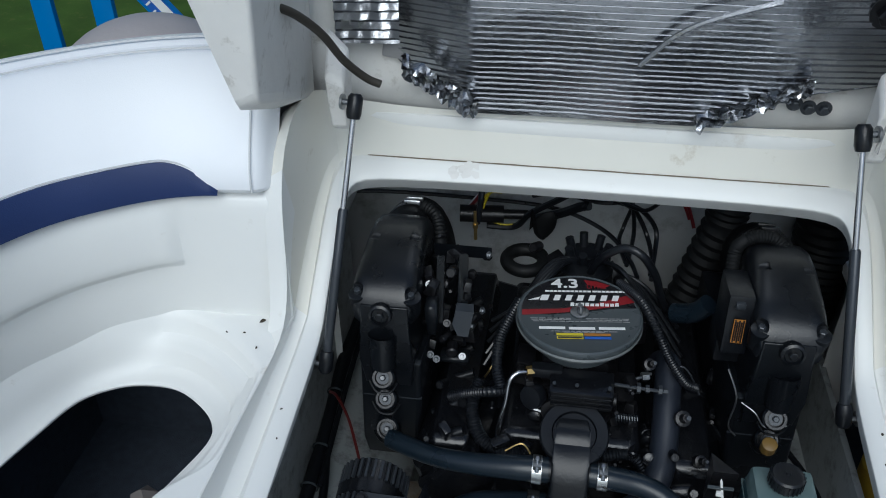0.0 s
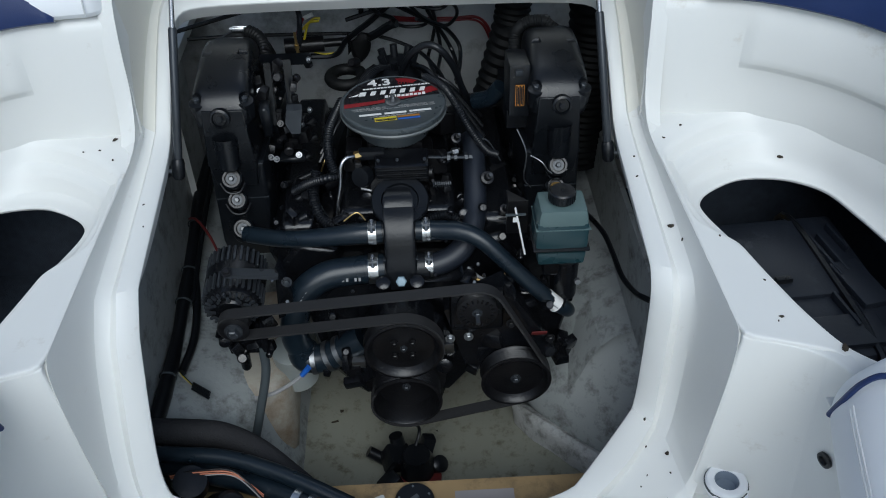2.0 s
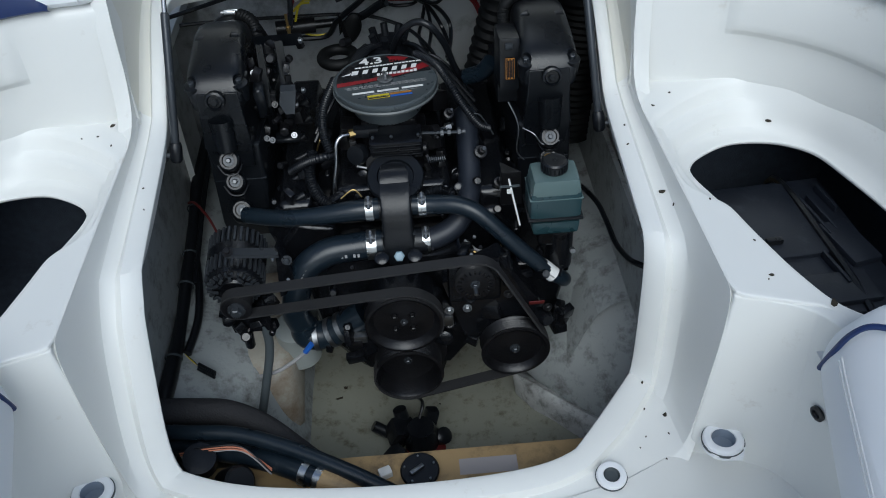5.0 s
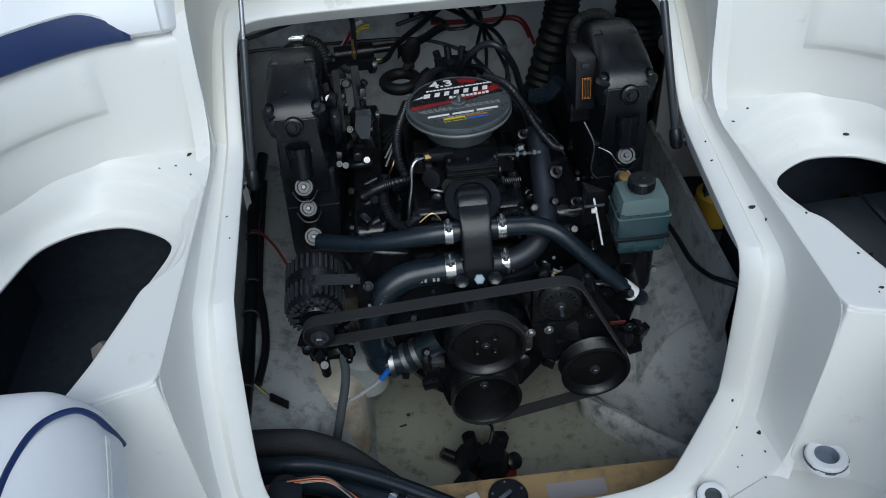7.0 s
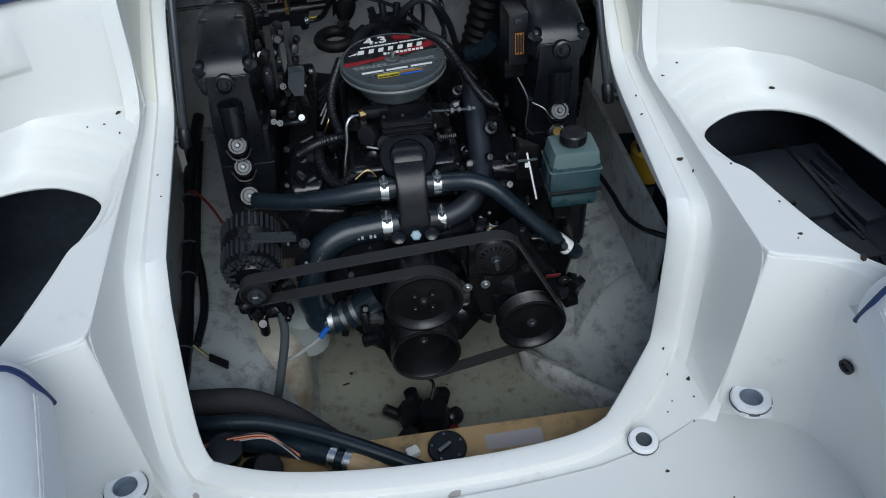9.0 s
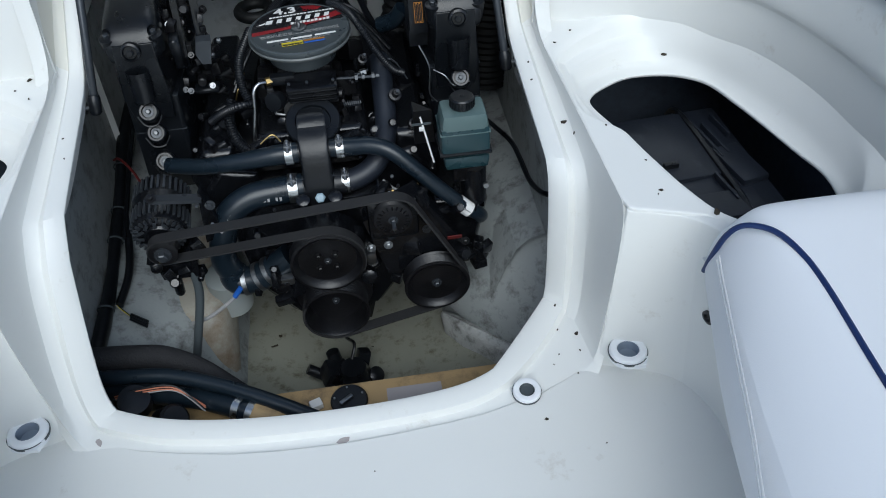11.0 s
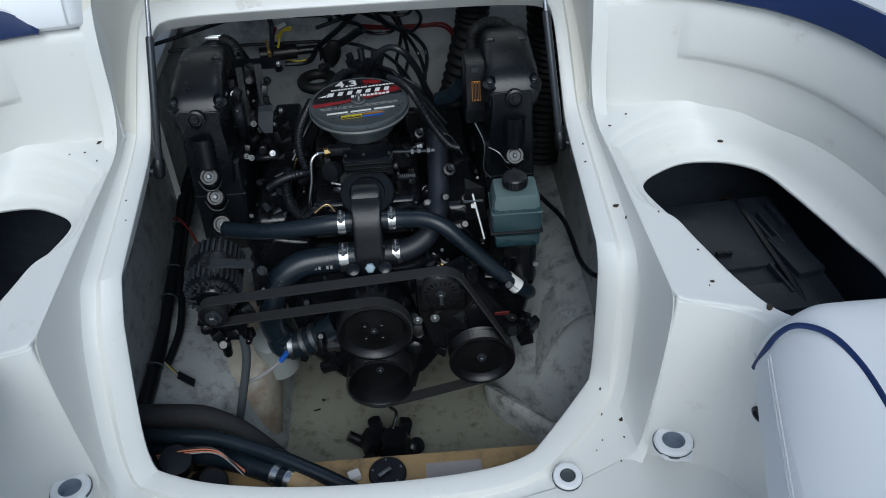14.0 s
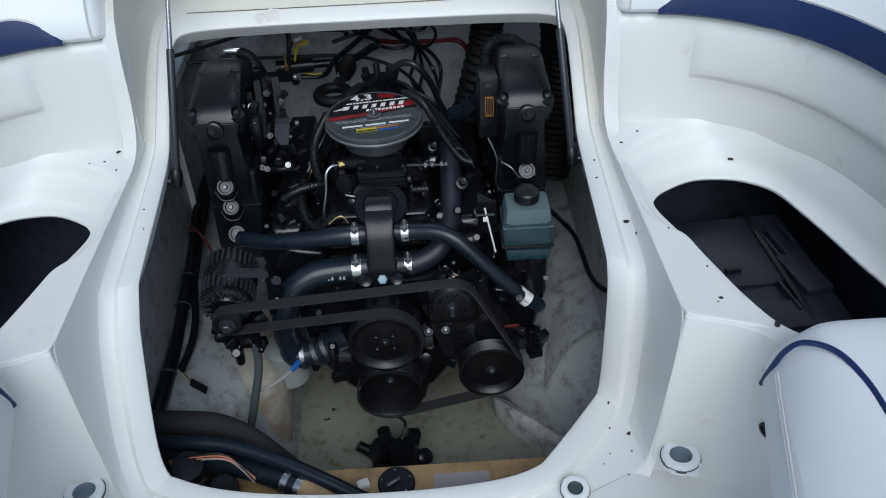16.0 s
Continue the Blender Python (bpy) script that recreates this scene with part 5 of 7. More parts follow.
def front_end():
    pulley("alternator_pulley", (-0.303, -0.340, 1.248), 0.026, 0.026, engine, hub=0.022)
    w = pulley("water_pump_pulley", (0.001, -0.338, 1.169), 0.073, 0.030, engine, "spokes", hub=0.010)
    for k in range(4):
        a = math.pi / 4 + k * math.pi / 2
        bolt((0.001 + 0.024 * math.cos(a), -0.344, 1.169 + 0.024 * math.sin(a)), (0, -1, 0), 0.0065, DARK, w)
    pulley("crank_pulley", (0.0, -0.322, 1.012), 0.069, 0.046, engine, "cup", hub=0.012)
    part("damper", lathe([(0, 0.06), (0.0, 0.082), (0.035, 0.082), (0.04, 0.07), (0.04, 0)], (0, -0.297, 1.03), (0, 1, 0), sides=40), DARK, engine)
    part("pump_body", lathe([(0, 0.05), (0.0, 0.078), (0.05, 0.078), (0.06, 0.05)], (0.001, -0.322, 1.160), (0, 1, 0), sides=32), BLACK, engine)
    pulley("steering_pump_pulley", (0.217, -0.336, 1.067), 0.067, 0.032, engine, "spokes", hub=0.014)
    idler = pulley("idler_pulley", (0.139, -0.338, 1.262), 0.036, 0.026, engine, hub=0.013)
    part("plate", block((0.10, 0.016, 0.10), (0.140, -0.322, 1.245), bevel=0.012), BLACK, idler)
    part("stud", tube([(0.139, -0.352, 1.262), (0.139, -0.375, 1.258)], 0.004, sides=8), STEEL, idler)
    ring = bmesh.new()
    for k in range(20):
        a = 2 * math.pi * k / 20
        block((0.003, 0.002, 0.008), (0.139 + 0.029 * math.cos(a), -0.3515, 1.262 + 0.029 * math.sin(a)), ring, (0, -math.degrees(a) + 90, 0))
    tagged(part("web", ring, BLACK, idler), kind="stuff")
    part("steering_pump", lathe([(0, 0.045), (0.09, 0.045), (0.10, 0.03), (0.10, 0)], (0.217, -0.31, 1.075), (0, 1, 0), sides=24), BLACK, engine)
    part("pump_bracket", hull_of([(x, y, z) for y in (-0.31, -0.27) for x, z in ((0.08, 1.23), (0.19, 1.29), (0.27, 1.16), (0.25, 1.06), (0.12, 1.08))]), BLACK, engine)
    for x, z in ((0.09, 1.172), (0.125, 1.175), (0.282, 1.16), (0.205, 1.205)):
        bolt((x, -0.325, z), (0, -1, 0.2), 0.0075, DARK if x > 0.2 else STEEL, engine)
    part("tag", block((0.030, 0.002, 0.012), (0.262, -0.316, 1.165), turn=(20, 0, 0), bevel=0.0005), DARKRED, engine)
    part("bracket", block((0.03, 0.02, 0.02), (-0.092, -0.30, 1.09), bevel=0.004), STEEL, engine)
    part("bracket", block((0.02, 0.02, 0.03), (0.088, -0.30, 1.125), bevel=0.004), STEEL, engine)

    # The serpentine belt, run by run.
    def arc(c, r, a, b, n=12):
        return [(c[0] + r * math.cos(radians(a + (b - a) * k / n)), c[1] + r * math.sin(radians(a + (b - a) * k / n))) for k in range(n + 1)]
    A, I, R, C, W = (-0.303, 1.248), (0.139, 1.262), (0.217, 1.067), (0.0, 1.012), (0.001, 1.169)
    line = arc(C, 0.070, 150, 283) + arc(R, 0.068, 284, 385) + arc(I, 0.050, 25, 93) + arc(A, 0.0285, 94, 277) + arc(W, 0.0760, 98, -25)
    rows = []
    for i, (x, z) in enumerate(line):
        a, b = line[max(i - 1, 0)], line[min(i + 1, len(line) - 1)]
        d = Vector((b[0] - a[0], 0, b[1] - a[1])).normalized()
        n = Vector((-d.z, 0, d.x)) * 0.002
        p = Vector((x, 0, z))
        rows.append([p + n + Vector((0, -0.351, 0)), p - n + Vector((0, -0.351, 0)), p - n + Vector((0, -0.327, 0)), p + n + Vector((0, -0.327, 0))])
    belt = part("serpentine_belt", loft([[r[k] for r in rows] for k in (0, 1, 2, 3, 0)]), BELT, engine, "worn flat serpentine belt")
    bm = bmesh.new()
    for k in range(4):
        block((0.010, 0.003, 0.0004), (-0.215 + 0.016 * k, -0.342 + 0.003 * (k % 2), 1.2835), bm)
    tagged(part("belt_print", bm, GREYPRINT, belt), kind="stuff")


front_end()


def alternator():
    centre, axis = Vector((-0.310, -0.248, 1.268)), (0, 1, 0.15)
    ob = part("alternator", lathe([(-0.068, 0), (-0.068, 0.026), (-0.064, 0.030), (-0.064, 0.040), (-0.058, 0.050), (-0.048, 0.0515), (-0.014, 0.0515), (-0.012, 0.056), (0.010, 0.056), (0.012, 0.0515), (0.05, 0.050), (0.062, 0.03), (0.062, 0)], centre, axis, sides=40), BLACK, engine, "black alternator with a vented case")
    turn = frame_of(axis)
    bm = bmesh.new()
    # Bars between the cooling slots, front and back, and the lugs of the fan behind them.
    for ring, r, count, size in ((-0.031, 0.0540, 30, (0.0045, 0.0340, 0.0055)), (0.030, 0.0540, 30, (0.0045, 0.0340, 0.0055)), (-0.0635, 0.045, 26, (0.0040, 0.0060, 0.010))):
        for k in range(count):
            a = 2 * math.pi * k / count
            m = Matrix.Translation(centre + turn @ Vector((r * math.cos(a), r * math.sin(a), ring))) @ turn.to_4x4() @ Matrix.Rotation(a + math.pi / 2, 4, "Z")
            made = block((size[0], size[2], size[1]), (0, 0, 0), None, bevel=0.0007)
            bmesh.ops.transform(made, matrix=m, verts=made.verts)
            me = bpy.data.meshes.new("fin")
            made.to_mesh(me)
            made.free()
            bm.from_mesh(me)
            bpy.data.meshes.remove(me)
    tagged(part("cooling_fin", bm, STRUT, ob), kind="stuff")
    bm = bmesh.new()
    for k in range(12):
        a = 2 * math.pi * k / 12
        c = centre + turn @ Vector((0.036 * math.cos(a), 0.036 * math.sin(a), -0.0675))
        block((0.006, 0.003, 0.014), c, bm, (8, -math.degrees(a) + 90, 0), bevel=0.0008)
    tagged(part("fan_blade", bm, STRUT, ob), kind="stuff")
    part("strap", hull_of([(-0.31, -0.31, 1.345), (-0.31, -0.29, 1.345), (-0.31, -0.31, 1.337), (-0.22, -0.29, 1.318), (-0.22, -0.27, 1.318), (-0.22, -0.29, 1.31), (-0.225, -0.27, 1.30)]), STRUT, ob)
    bolt((-0.305, -0.305, 1.347), (0, -0.4, 1), 0.008, DARK, ob)
    part("bracket", hull_of([(-0.225, -0.28, 1.33), (-0.215, -0.25, 1.34), (-0.20, -0.26, 1.20), (-0.235, -0.28, 1.20), (-0.21, -0.285, 1.30)]), BLACK, engine)
    bolt((-0.207, -0.283, 1.298), (0, -1, 0.3), 0.008, STRUT, engine)
    part("regulator", hull_of([(-0.30 + x, y, z) for x, y, z in ((-0.045, -0.30, 1.195), (0.045, -0.30, 1.195), (-0.04, -0.24, 1.20), (0.04, -0.24, 1.20), (-0.035, -0.30, 1.13), (0.035, -0.30, 1.13), (0.03, -0.25, 1.12), (-0.03, -0.25, 1.12))]), BLACK, engine)
    lumps(21, 16, (-0.34, -0.31, 1.12), (-0.25, -0.27, 1.21), (0.01, 0.03), BLACK, "boss")
    part("drain_boss", lathe([(0, 0.011), (0.04, 0.010), (0.045, 0.007), (0.045, 0)], (-0.312, -0.295, 1.13), (0, -0.1, -1), sides=14), BLACK, engine)
    part("drain_pipe", tube([(-0.278, -0.29, 1.15), (-0.276, -0.30, 1.08), (-0.300, -0.325, 0.98), (-0.325, -0.345, 0.88), (-0.33, -0.35, 0.80)], 0.0092, sides=12), GREY, engine, "grey drain hose")
    part("oil_filter", lathe([(0, 0.046), (0.10, 0.046), (0.108, 0.03), (0.108, 0)], (-0.245, -0.16, 0.90), (0, -0.1, 1), sides=28), material("pale filter can", (0.34, 0.37, 0.36), 0.4, mottle=0.1), engine, "pale grey filter canister")
    part("steel_pipe", tube([(-0.311, -0.30, 0.993), (-0.289, -0.30, 0.999), (-0.263, -0.30, 1.011), (-0.223, -0.30, 1.042), (-0.205, -0.30, 1.061)], 0.0042, sides=8), GREYPRINT, engine)
    part("blue_connector", tube([(-0.207, -0.30, 1.058), (-0.190, -0.30, 1.082)], 0.006, sides=8), BLUEPRINT, engine)


alternator()


def plumbing():
    """Fuel line, breather hoses, wiring looms and the small brackets round the carburettor."""
    part("fuel_line", tube([(-0.070, -0.075, 1.428), (-0.092, -0.085, 1.430), (-0.104, -0.095, 1.418), (-0.108, -0.105, 1.38), (-0.118, -0.120, 1.327), (-0.116, -0.14, 1.27)], 0.0042, sides=10), CHROME, engine, "bent bright steel fuel line")
    bm = lathe([(0, 0.008), (0.012, 0.008), (0.012, 0)], (-0.078, -0.077, 1.429), (1, 0.3, 0), sides=6)
    part("fitting", bm, BRASS, engine)
    part("fitting", block((0.05, 0.02, 0.02), (-0.045, -0.07, 1.428), bevel=0.004), PLASTIC, engine)
    part("loom", tube([(-0.100, 0.03, 1.49), (-0.125, -0.03, 1.462), (-0.128, -0.07, 1.43), (-0.118, -0.09, 1.40)], 0.0085, sides=10, ribs=0.0014, pitch=0.005), PLASTIC, engine)
    part("loom", tube([(-0.205, -0.07, 1.345), (-0.175, -0.085, 1.372), (-0.14, -0.095, 1.39), (-0.11, -0.09, 1.392)], 0.008, sides=10, ribs=0.0014, pitch=0.005), PLASTIC, engine)
    part("loom", tube([(-0.155, -0.06, 1.385), (-0.165, -0.09, 1.35), (-0.15, -0.125, 1.318), (-0.11, -0.145, 1.305), (-0.06, -0.145, 1.31)], 0.0105, sides=10, ribs=0.0014, pitch=0.005), PLASTIC, engine)
    part("loom", tube([(0.055, -0.14, 1.315), (0.10, -0.135, 1.32), (0.128, -0.15, 1.295), (0.135, -0.165, 1.27)], 0.009, sides=10, ribs=0.0014, pitch=0.005), PLASTIC, engine)
    part("loom", tube([(0.065, 0.09, 1.50), (0.10, 0.03, 1.51), (0.125, -0.01, 1.487), (0.150, -0.03, 1.445), (0.180, -0.04, 1.405), (0.20, -0.035, 1.39)], 0.0072, sides=10, ribs=0.0012, pitch=0.0045), PLASTIC, engine)
    part("ignition_lead", tube([(0.018, 0.14, 1.48), (0.022, 0.13, 1.502), (0.040, 0.11, 1.542), (0.068, 0.10, 1.565), (0.097, 0.09, 1.559), (0.125, 0.10, 1.512), (0.142, 0.12, 1.454), (0.157, 0.14, 1.412)], 0.0072, sides=10), PLASTIC, engine)
    for k in range(5):
        x = 0.02 * k
        part("ignition_lead", tube([(-0.02 + 0.012 * k, 0.19, 1.47), (-0.05, 0.13 + 0.01 * k, 1.475), (-0.11, 0.05 + 0.02 * k, 1.43 - 0.008 * k), (-0.155, -0.01 + 0.03 * k, 1.37)], 0.0042, sides=8), PLASTIC, engine)
    for k in range(4):
        part("ignition_lead", tube([(0.03 + 0.008 * k, 0.19, 1.47), (0.07, 0.14 + 0.012 * k, 1.49 - 0.01 * k), (0.12, 0.10 + 0.02 * k, 1.44), (0.185, 0.02 + 0.04 * k, 1.37)], 0.0042, sides=8), PLASTIC, engine)
    # Shift linkage plate with its bolts.
    bm = hull_of([(-0.245, 0.02, 1.60), (-0.15, 0.02, 1.60), (-0.245, 0.03, 1.57), (-0.15, 0.03, 1.57)])
    hull_of([(-0.235, -0.01, 1.60), (-0.222, -0.01, 1.60), (-0.235, -0.04, 1.48), (-0.222, -0.04, 1.48), (-0.24, 0.0, 1.40), (-0.225, 0.0, 1.40), (-0.235, 0.02, 1.5)], bm)
    hull_of([(-0.20, 0.0, 1.60), (-0.185, 0.0, 1.60), (-0.20, -0.03, 1.50), (-0.182, -0.03, 1.50), (-0.205, 0.01, 1.39), (-0.19, 0.01, 1.39)], bm)
    block((0.05, 0.03, 0.012), (-0.205, -0.02, 1.395), bm, bevel=0.003)
    block((0.02, 0.03, 0.07), (-0.238, -0.045, 1.50), bm, (10, 0, 0), bevel=0.003)
    plate = part("shift_bracket", bm, CAST, engine)
    softened(plate, 0.003, 2)
    part("lever", hull_of([(-0.200, -0.045, 1.515), (-0.170, -0.045, 1.515), (-0.195, -0.055, 1.47), (-0.178, -0.055, 1.47), (-0.20, -0.03, 1.52), (-0.172, -0.03, 1.52), (-0.205, -0.05, 1.49)]), STRUT, plate)
    lumps(31, 30, (-0.25, -0.04, 1.40), (-0.16, 0.06, 1.60), (0.008, 0.028), DARK, "linkage")
    for x, y, z, mat in ((-0.214, -0.047, 1.489, CAST), (-0.176, -0.035, 1.478, STEEL), (-0.160, -0.02, 1.50, STEEL), (-0.247, -0.02, 1.545, STEEL), (-0.155, 0.02, 1.585, STEEL), (-0.190, -0.035, 1.408, STEEL), (-0.245, -0.035, 1.405, STRUT), (-0.232, -0.05, 1.41, STRUT)):
        bolt((x, y, z), (0.8, -0.5, 0.3) if x > -0.18 else (0, -0.8, 0.6), 0.0050, mat, engine)
    # Ignition module beside the starboard manifold.
    bm = block((0.040, 0.090, 0.105), (0.240, 0.0, 1.530), turn=(-8, 0, 0), bevel=0.006)
    block((0.05, 0.07, 0.05), (0.245, 0.02, 1.46), bm, bevel=0.006)
    module = part("ignition_module", bm, PLASTIC, engine)
    part("label", block((0.017, 0.001, 0.042), (0.240, -0.0515, 1.532), turn=(-8, 0, 0)), ORANGE, module, "amber label")
    bm = bmesh.new()
    for k in range(5):
        block((0.0025, 0.001, 0.040 - 0.006 * (k % 2)), (0.234 + 0.003 * k, -0.0522, 1.532), bm, (-8, 0, 0))
    part("small_print", bm, DARK, module)
    part("clip", block((0.015, 0.02, 0.012), (0.238, -0.036, 1.574), bevel=0.003), STRUT, module)
    part("hose_elbow", tube([(0.17, 0.12, 1.42), (0.20, 0.10, 1.44), (0.22, 0.09, 1.47)], 0.018, sides=14), RUBBER, engine)
    part("riser_hose", tube([(0.243, 0.07, 1.53), (0.245, 0.10, 1.570), (0.252, 0.105, 1.590), (0.276, 0.11, 1.602), (0.304, 0.11, 1.600), (0.324, 0.10, 1.585)], 0.011, sides=12, ribs=0.0012, pitch=0.006), BELLOWS, engine)
    part("riser_hose", tube([(-0.29, 0.17, 1.575), (-0.262, 0.15, 1.565), (-0.248, 0.10, 1.53), (-0.245, 0.07, 1.47)], 0.012, sides=12, ribs=0.0015, pitch=0.007), BELLOWS, engine)
    # Spark plug leads and loose wires seen as thin glints.
    def glint(r, mat, *pts):
        part("wire", tube(pts, r, sides=6), mat, engine)

    glint(0.005, GREY, (-0.155, -0.10, 1.33), (-0.145, -0.115, 1.315), (-0.125, -0.12, 1.29))
    glint(0.0018, BRASS, (-0.125, -0.02, 1.42), (-0.14, -0.05, 1.40), (-0.15, -0.04, 1.37))
    glint(0.0028, BRASS, (0.13, -0.24, 1.26), (0.16, -0.25, 1.245), (0.20, -0.25, 1.262))
    glint(0.0028, GREYPRINT, (0.13, -0.235, 1.27), (0.155, -0.245, 1.25), (0.19, -0.25, 1.252))
    glint(0.0016, STEEL, (0.235, -0.07, 1.47), (0.252, -0.09, 1.43), (0.25, -0.09, 1.37), (0.265, -0.09, 1.345))
    glint(0.0014, STEEL, (0.26, -0.095, 1.425), (0.28, -0.108, 1.418), (0.295, -0.113, 1.398), (0.315, -0.114, 1.392), (0.33, -0.112, 1.402))
    glint(0.0015, STRUT, (0.14, -0.02, 1.40), (0.18, -0.01, 1.41), (0.21, -0.03, 1.37))
    glint(0.0016, BRASS, (-0.10, -0.19, 1.36), (-0.075, -0.185, 1.375), (-0.06, -0.19, 1.36))
    glint(0.0030, DARKRED, (-0.475, 0.08, 1.17), (-0.451, 0.05, 1.191), (-0.416, 0.0, 1.188), (-0.386, -0.06, 1.181), (-0.36, -0.12, 1.18))


plumbing()


# ---- loose things in the bay ----
def reservoir():
    ob = empty("steering_fluid_reservoir", "teal translucent plastic fluid reservoir with a black cap", "fluid reservoir")
    bottle = part("bottle", block((0.094, 0.072, 0.066), (0.290, -0.280, 1.398), bevel=0.010), RESERVOIR, ob)
    part("shoulder", block((0.092, 0.071, 0.040), (0.290, -0.280, 1.437), taper=0.90, bevel=0.010), RESERVOIR_TOP, ob, "pale green upper half")
    part("seam", block((0.0955, 0.0735, 0.0025), (0.290, -0.280, 1.4185), bevel=0.0008), RESERVOIR_TOP, bottle)
    part("foot", block((0.084, 0.062, 0.030), (0.293, -0.275, 1.345), taper=1.06, bevel=0.007), RESERVOIR, ob, "dark lower tray")
    part("strap", block((0.100, 0.078, 0.007), (0.290, -0.280, 1.3745), bevel=0.003), PLASTIC, ob)
    part("neck", lathe([(0, 0.020), (0.012, 0.018)], (0.289, -0.280, 1.452), sides=24), RESERVOIR_TOP, bottle)
    bm = lathe([(0, 0), (0, 0.020), (0.004, 0.0225), (0.019, 0.0225), (0.022, 0.020), (0.021, 0.015), (0.022, 0.004), (0.025, 0.003), (0.025, 0)], (0.289, -0.280, 1.458), sides=28)
    cap = part("cap", bm, PLASTIC, ob, "black ribbed screw cap")
    bm = bmesh.new()
    for k in range(24):
        a = 2 * math.pi * k / 24
        block((0.0025, 0.002, 0.015), (0.289 + 0.0228 * math.cos(a), -0.280 + 0.0228 * math.sin(a), 1.469), bm, (0, 0, math.degrees(a)))
    tagged(part("grip_rib", bm, PLASTIC, cap), kind="stuff")
    part("bracket", hull_of([(0.20, -0.255, 1.44), (0.235, -0.255, 1.44), (0.20, -0.235, 1.35), (0.24, -0.235, 1.35), (0.20, -0.22, 1.44)]), DARK, ob)
    part("cable_tie", hull_of([(0.210, -0.262, 1.43), (0.2135, -0.262, 1.43), (0.231, -0.268, 1.325), (0.2345, -0.268, 1.325), (0.212, -0.258, 1.43), (0.232, -0.264, 1.325)]), WHITE, ob, "white cable tie")
    part("tie_head", block((0.010, 0.005, 0.008), (0.213, -0.264, 1.405), bevel=0.001), WHITE, ob)
    part("cross_tie", block((0.036, 0.004, 0.003), (0.213, -0.262, 1.415)), GREY, ob)
    bm = block((0.06, 0.05, 0.08), (0.30, -0.235, 1.30), bevel=0.008)
    lathe([(0, 0), (0, 0.026), (0.09, 0.026), (0.09, 0)], (0.315, -0.24, 1.20), (0, 0, 1), bm, 18)
    part("pump", bm, BLACK, ob)
    part("bolt", lathe([(0, 0.006), (0.008, 0.006), (0.008, 0)], (0.335, -0.268, 1.255), (0, -1, 0.2), sides=6), STEEL, ob)
    return ob


reservoir()


def bilge_pump():
    ob = empty("bilge_pump", "black bilge pump with a red base on the bilge floor", "bilge pump")
    part("body", lathe([(0, 0), (0, 0.040), (0.05, 0.038), (0.07, 0.030), (0.075, 0)], (0.012, -0.30, 0.705), sides=24), PLASTIC, ob)
    part("base", lathe([(0, 0), (0, 0.046), (0.022, 0.046), (0.026, 0.040), (0.026, 0)], (0.020, -0.315, 0.692), sides=24), DARKRED, ob, "red pump base")
    bm = block((0.055, 0.05, 0.05), (-0.035, -0.285, 0.745), turn=(10, 25, 20), bevel=0.008)
    block((0.05, 0.04, 0.035), (-0.05, -0.33, 0.715), bm, (0, -20, 40), bevel=0.008)
    lathe([(0, 0.018), (0.05, 0.016), (0.05, 0)], (-0.025, -0.265, 0.735), (-0.2, 0.3, 1), bm, 14)
    block((0.030, 0.028, 0.05), (0.035, -0.262, 0.755), bm, (-15, 20, 10), bevel=0.006)
    lathe([(0, 0.014), (0.045, 0.013), (0.045, 0)], (-0.06, -0.275, 0.725), (-0.8, 0.2, 0.5), bm, 12)
    lathe([(0, 0.020), (0.03, 0.020), (0.034, 0.014), (0.034, 0)], (0.05, -0.29, 0.715), (0.5, -0.4, 0.8), bm, 14)
    part("outlet", bm, PLASTIC, ob)
    part("cable", tube([(0.01, -0.28, 0.78), (0.02, -0.25, 0.80), (0.0, -0.20, 0.77), (-0.02, -0.12, 0.74)], 0.004, sides=8), PLASTIC, ob)
    return ob


bilge_pump()


def fuel_tank():
    ob = empty("fuel_tank", "tan plastic tank under the cockpit floor", "tank")
    body = block((0.84, 0.215, 0.26), (-0.01, -0.612, 0.850), bevel=0.014)
    part("body", body, TAN, ob)
    bm = lathe([(0, 0), (0, 0.036), (0.006, 0.037), (0.009, 0.034), (0.009, 0)], (0.010, -0.556, 0.982), (0, -0.1, 1), sides=32)
    sender = part("sender_plate", bm, PLASTIC, ob, "black round sender plate")
    part("contact", block((0.030, 0.009, 0.006), (0.005, -0.558, 0.995), turn=(0, 0, 35), bevel=0.002), STEEL, sender)
    for k in range(5):
        a = 2 * math.pi * k / 5 + 0.4
        bolt((0.010 + 0.029 * math.cos(a), -0.557 + 0.029 * math.sin(a), 0.992), (0, -0.1, 1), 0.003, STEEL, sender, False)
    part("fitting", block((0.025, 0.02, 0.016), (-0.055, -0.556, 0.988), turn=(0, 0, 20), bevel=0.004), RAWGLASS, ob)
    part("label", block((0.11, 0.035, 0.0006), (0.140, -0.552, 0.9805)), FENDER, ob, "worn pale label")
    part("filler", tube([(-0.17, -0.577, 1.014), (-0.13, -0.595, 1.008), (-0.08, -0.62, 0.985)], 0.027, sides=16), TAN, ob)
    return ob


fuel_tank()


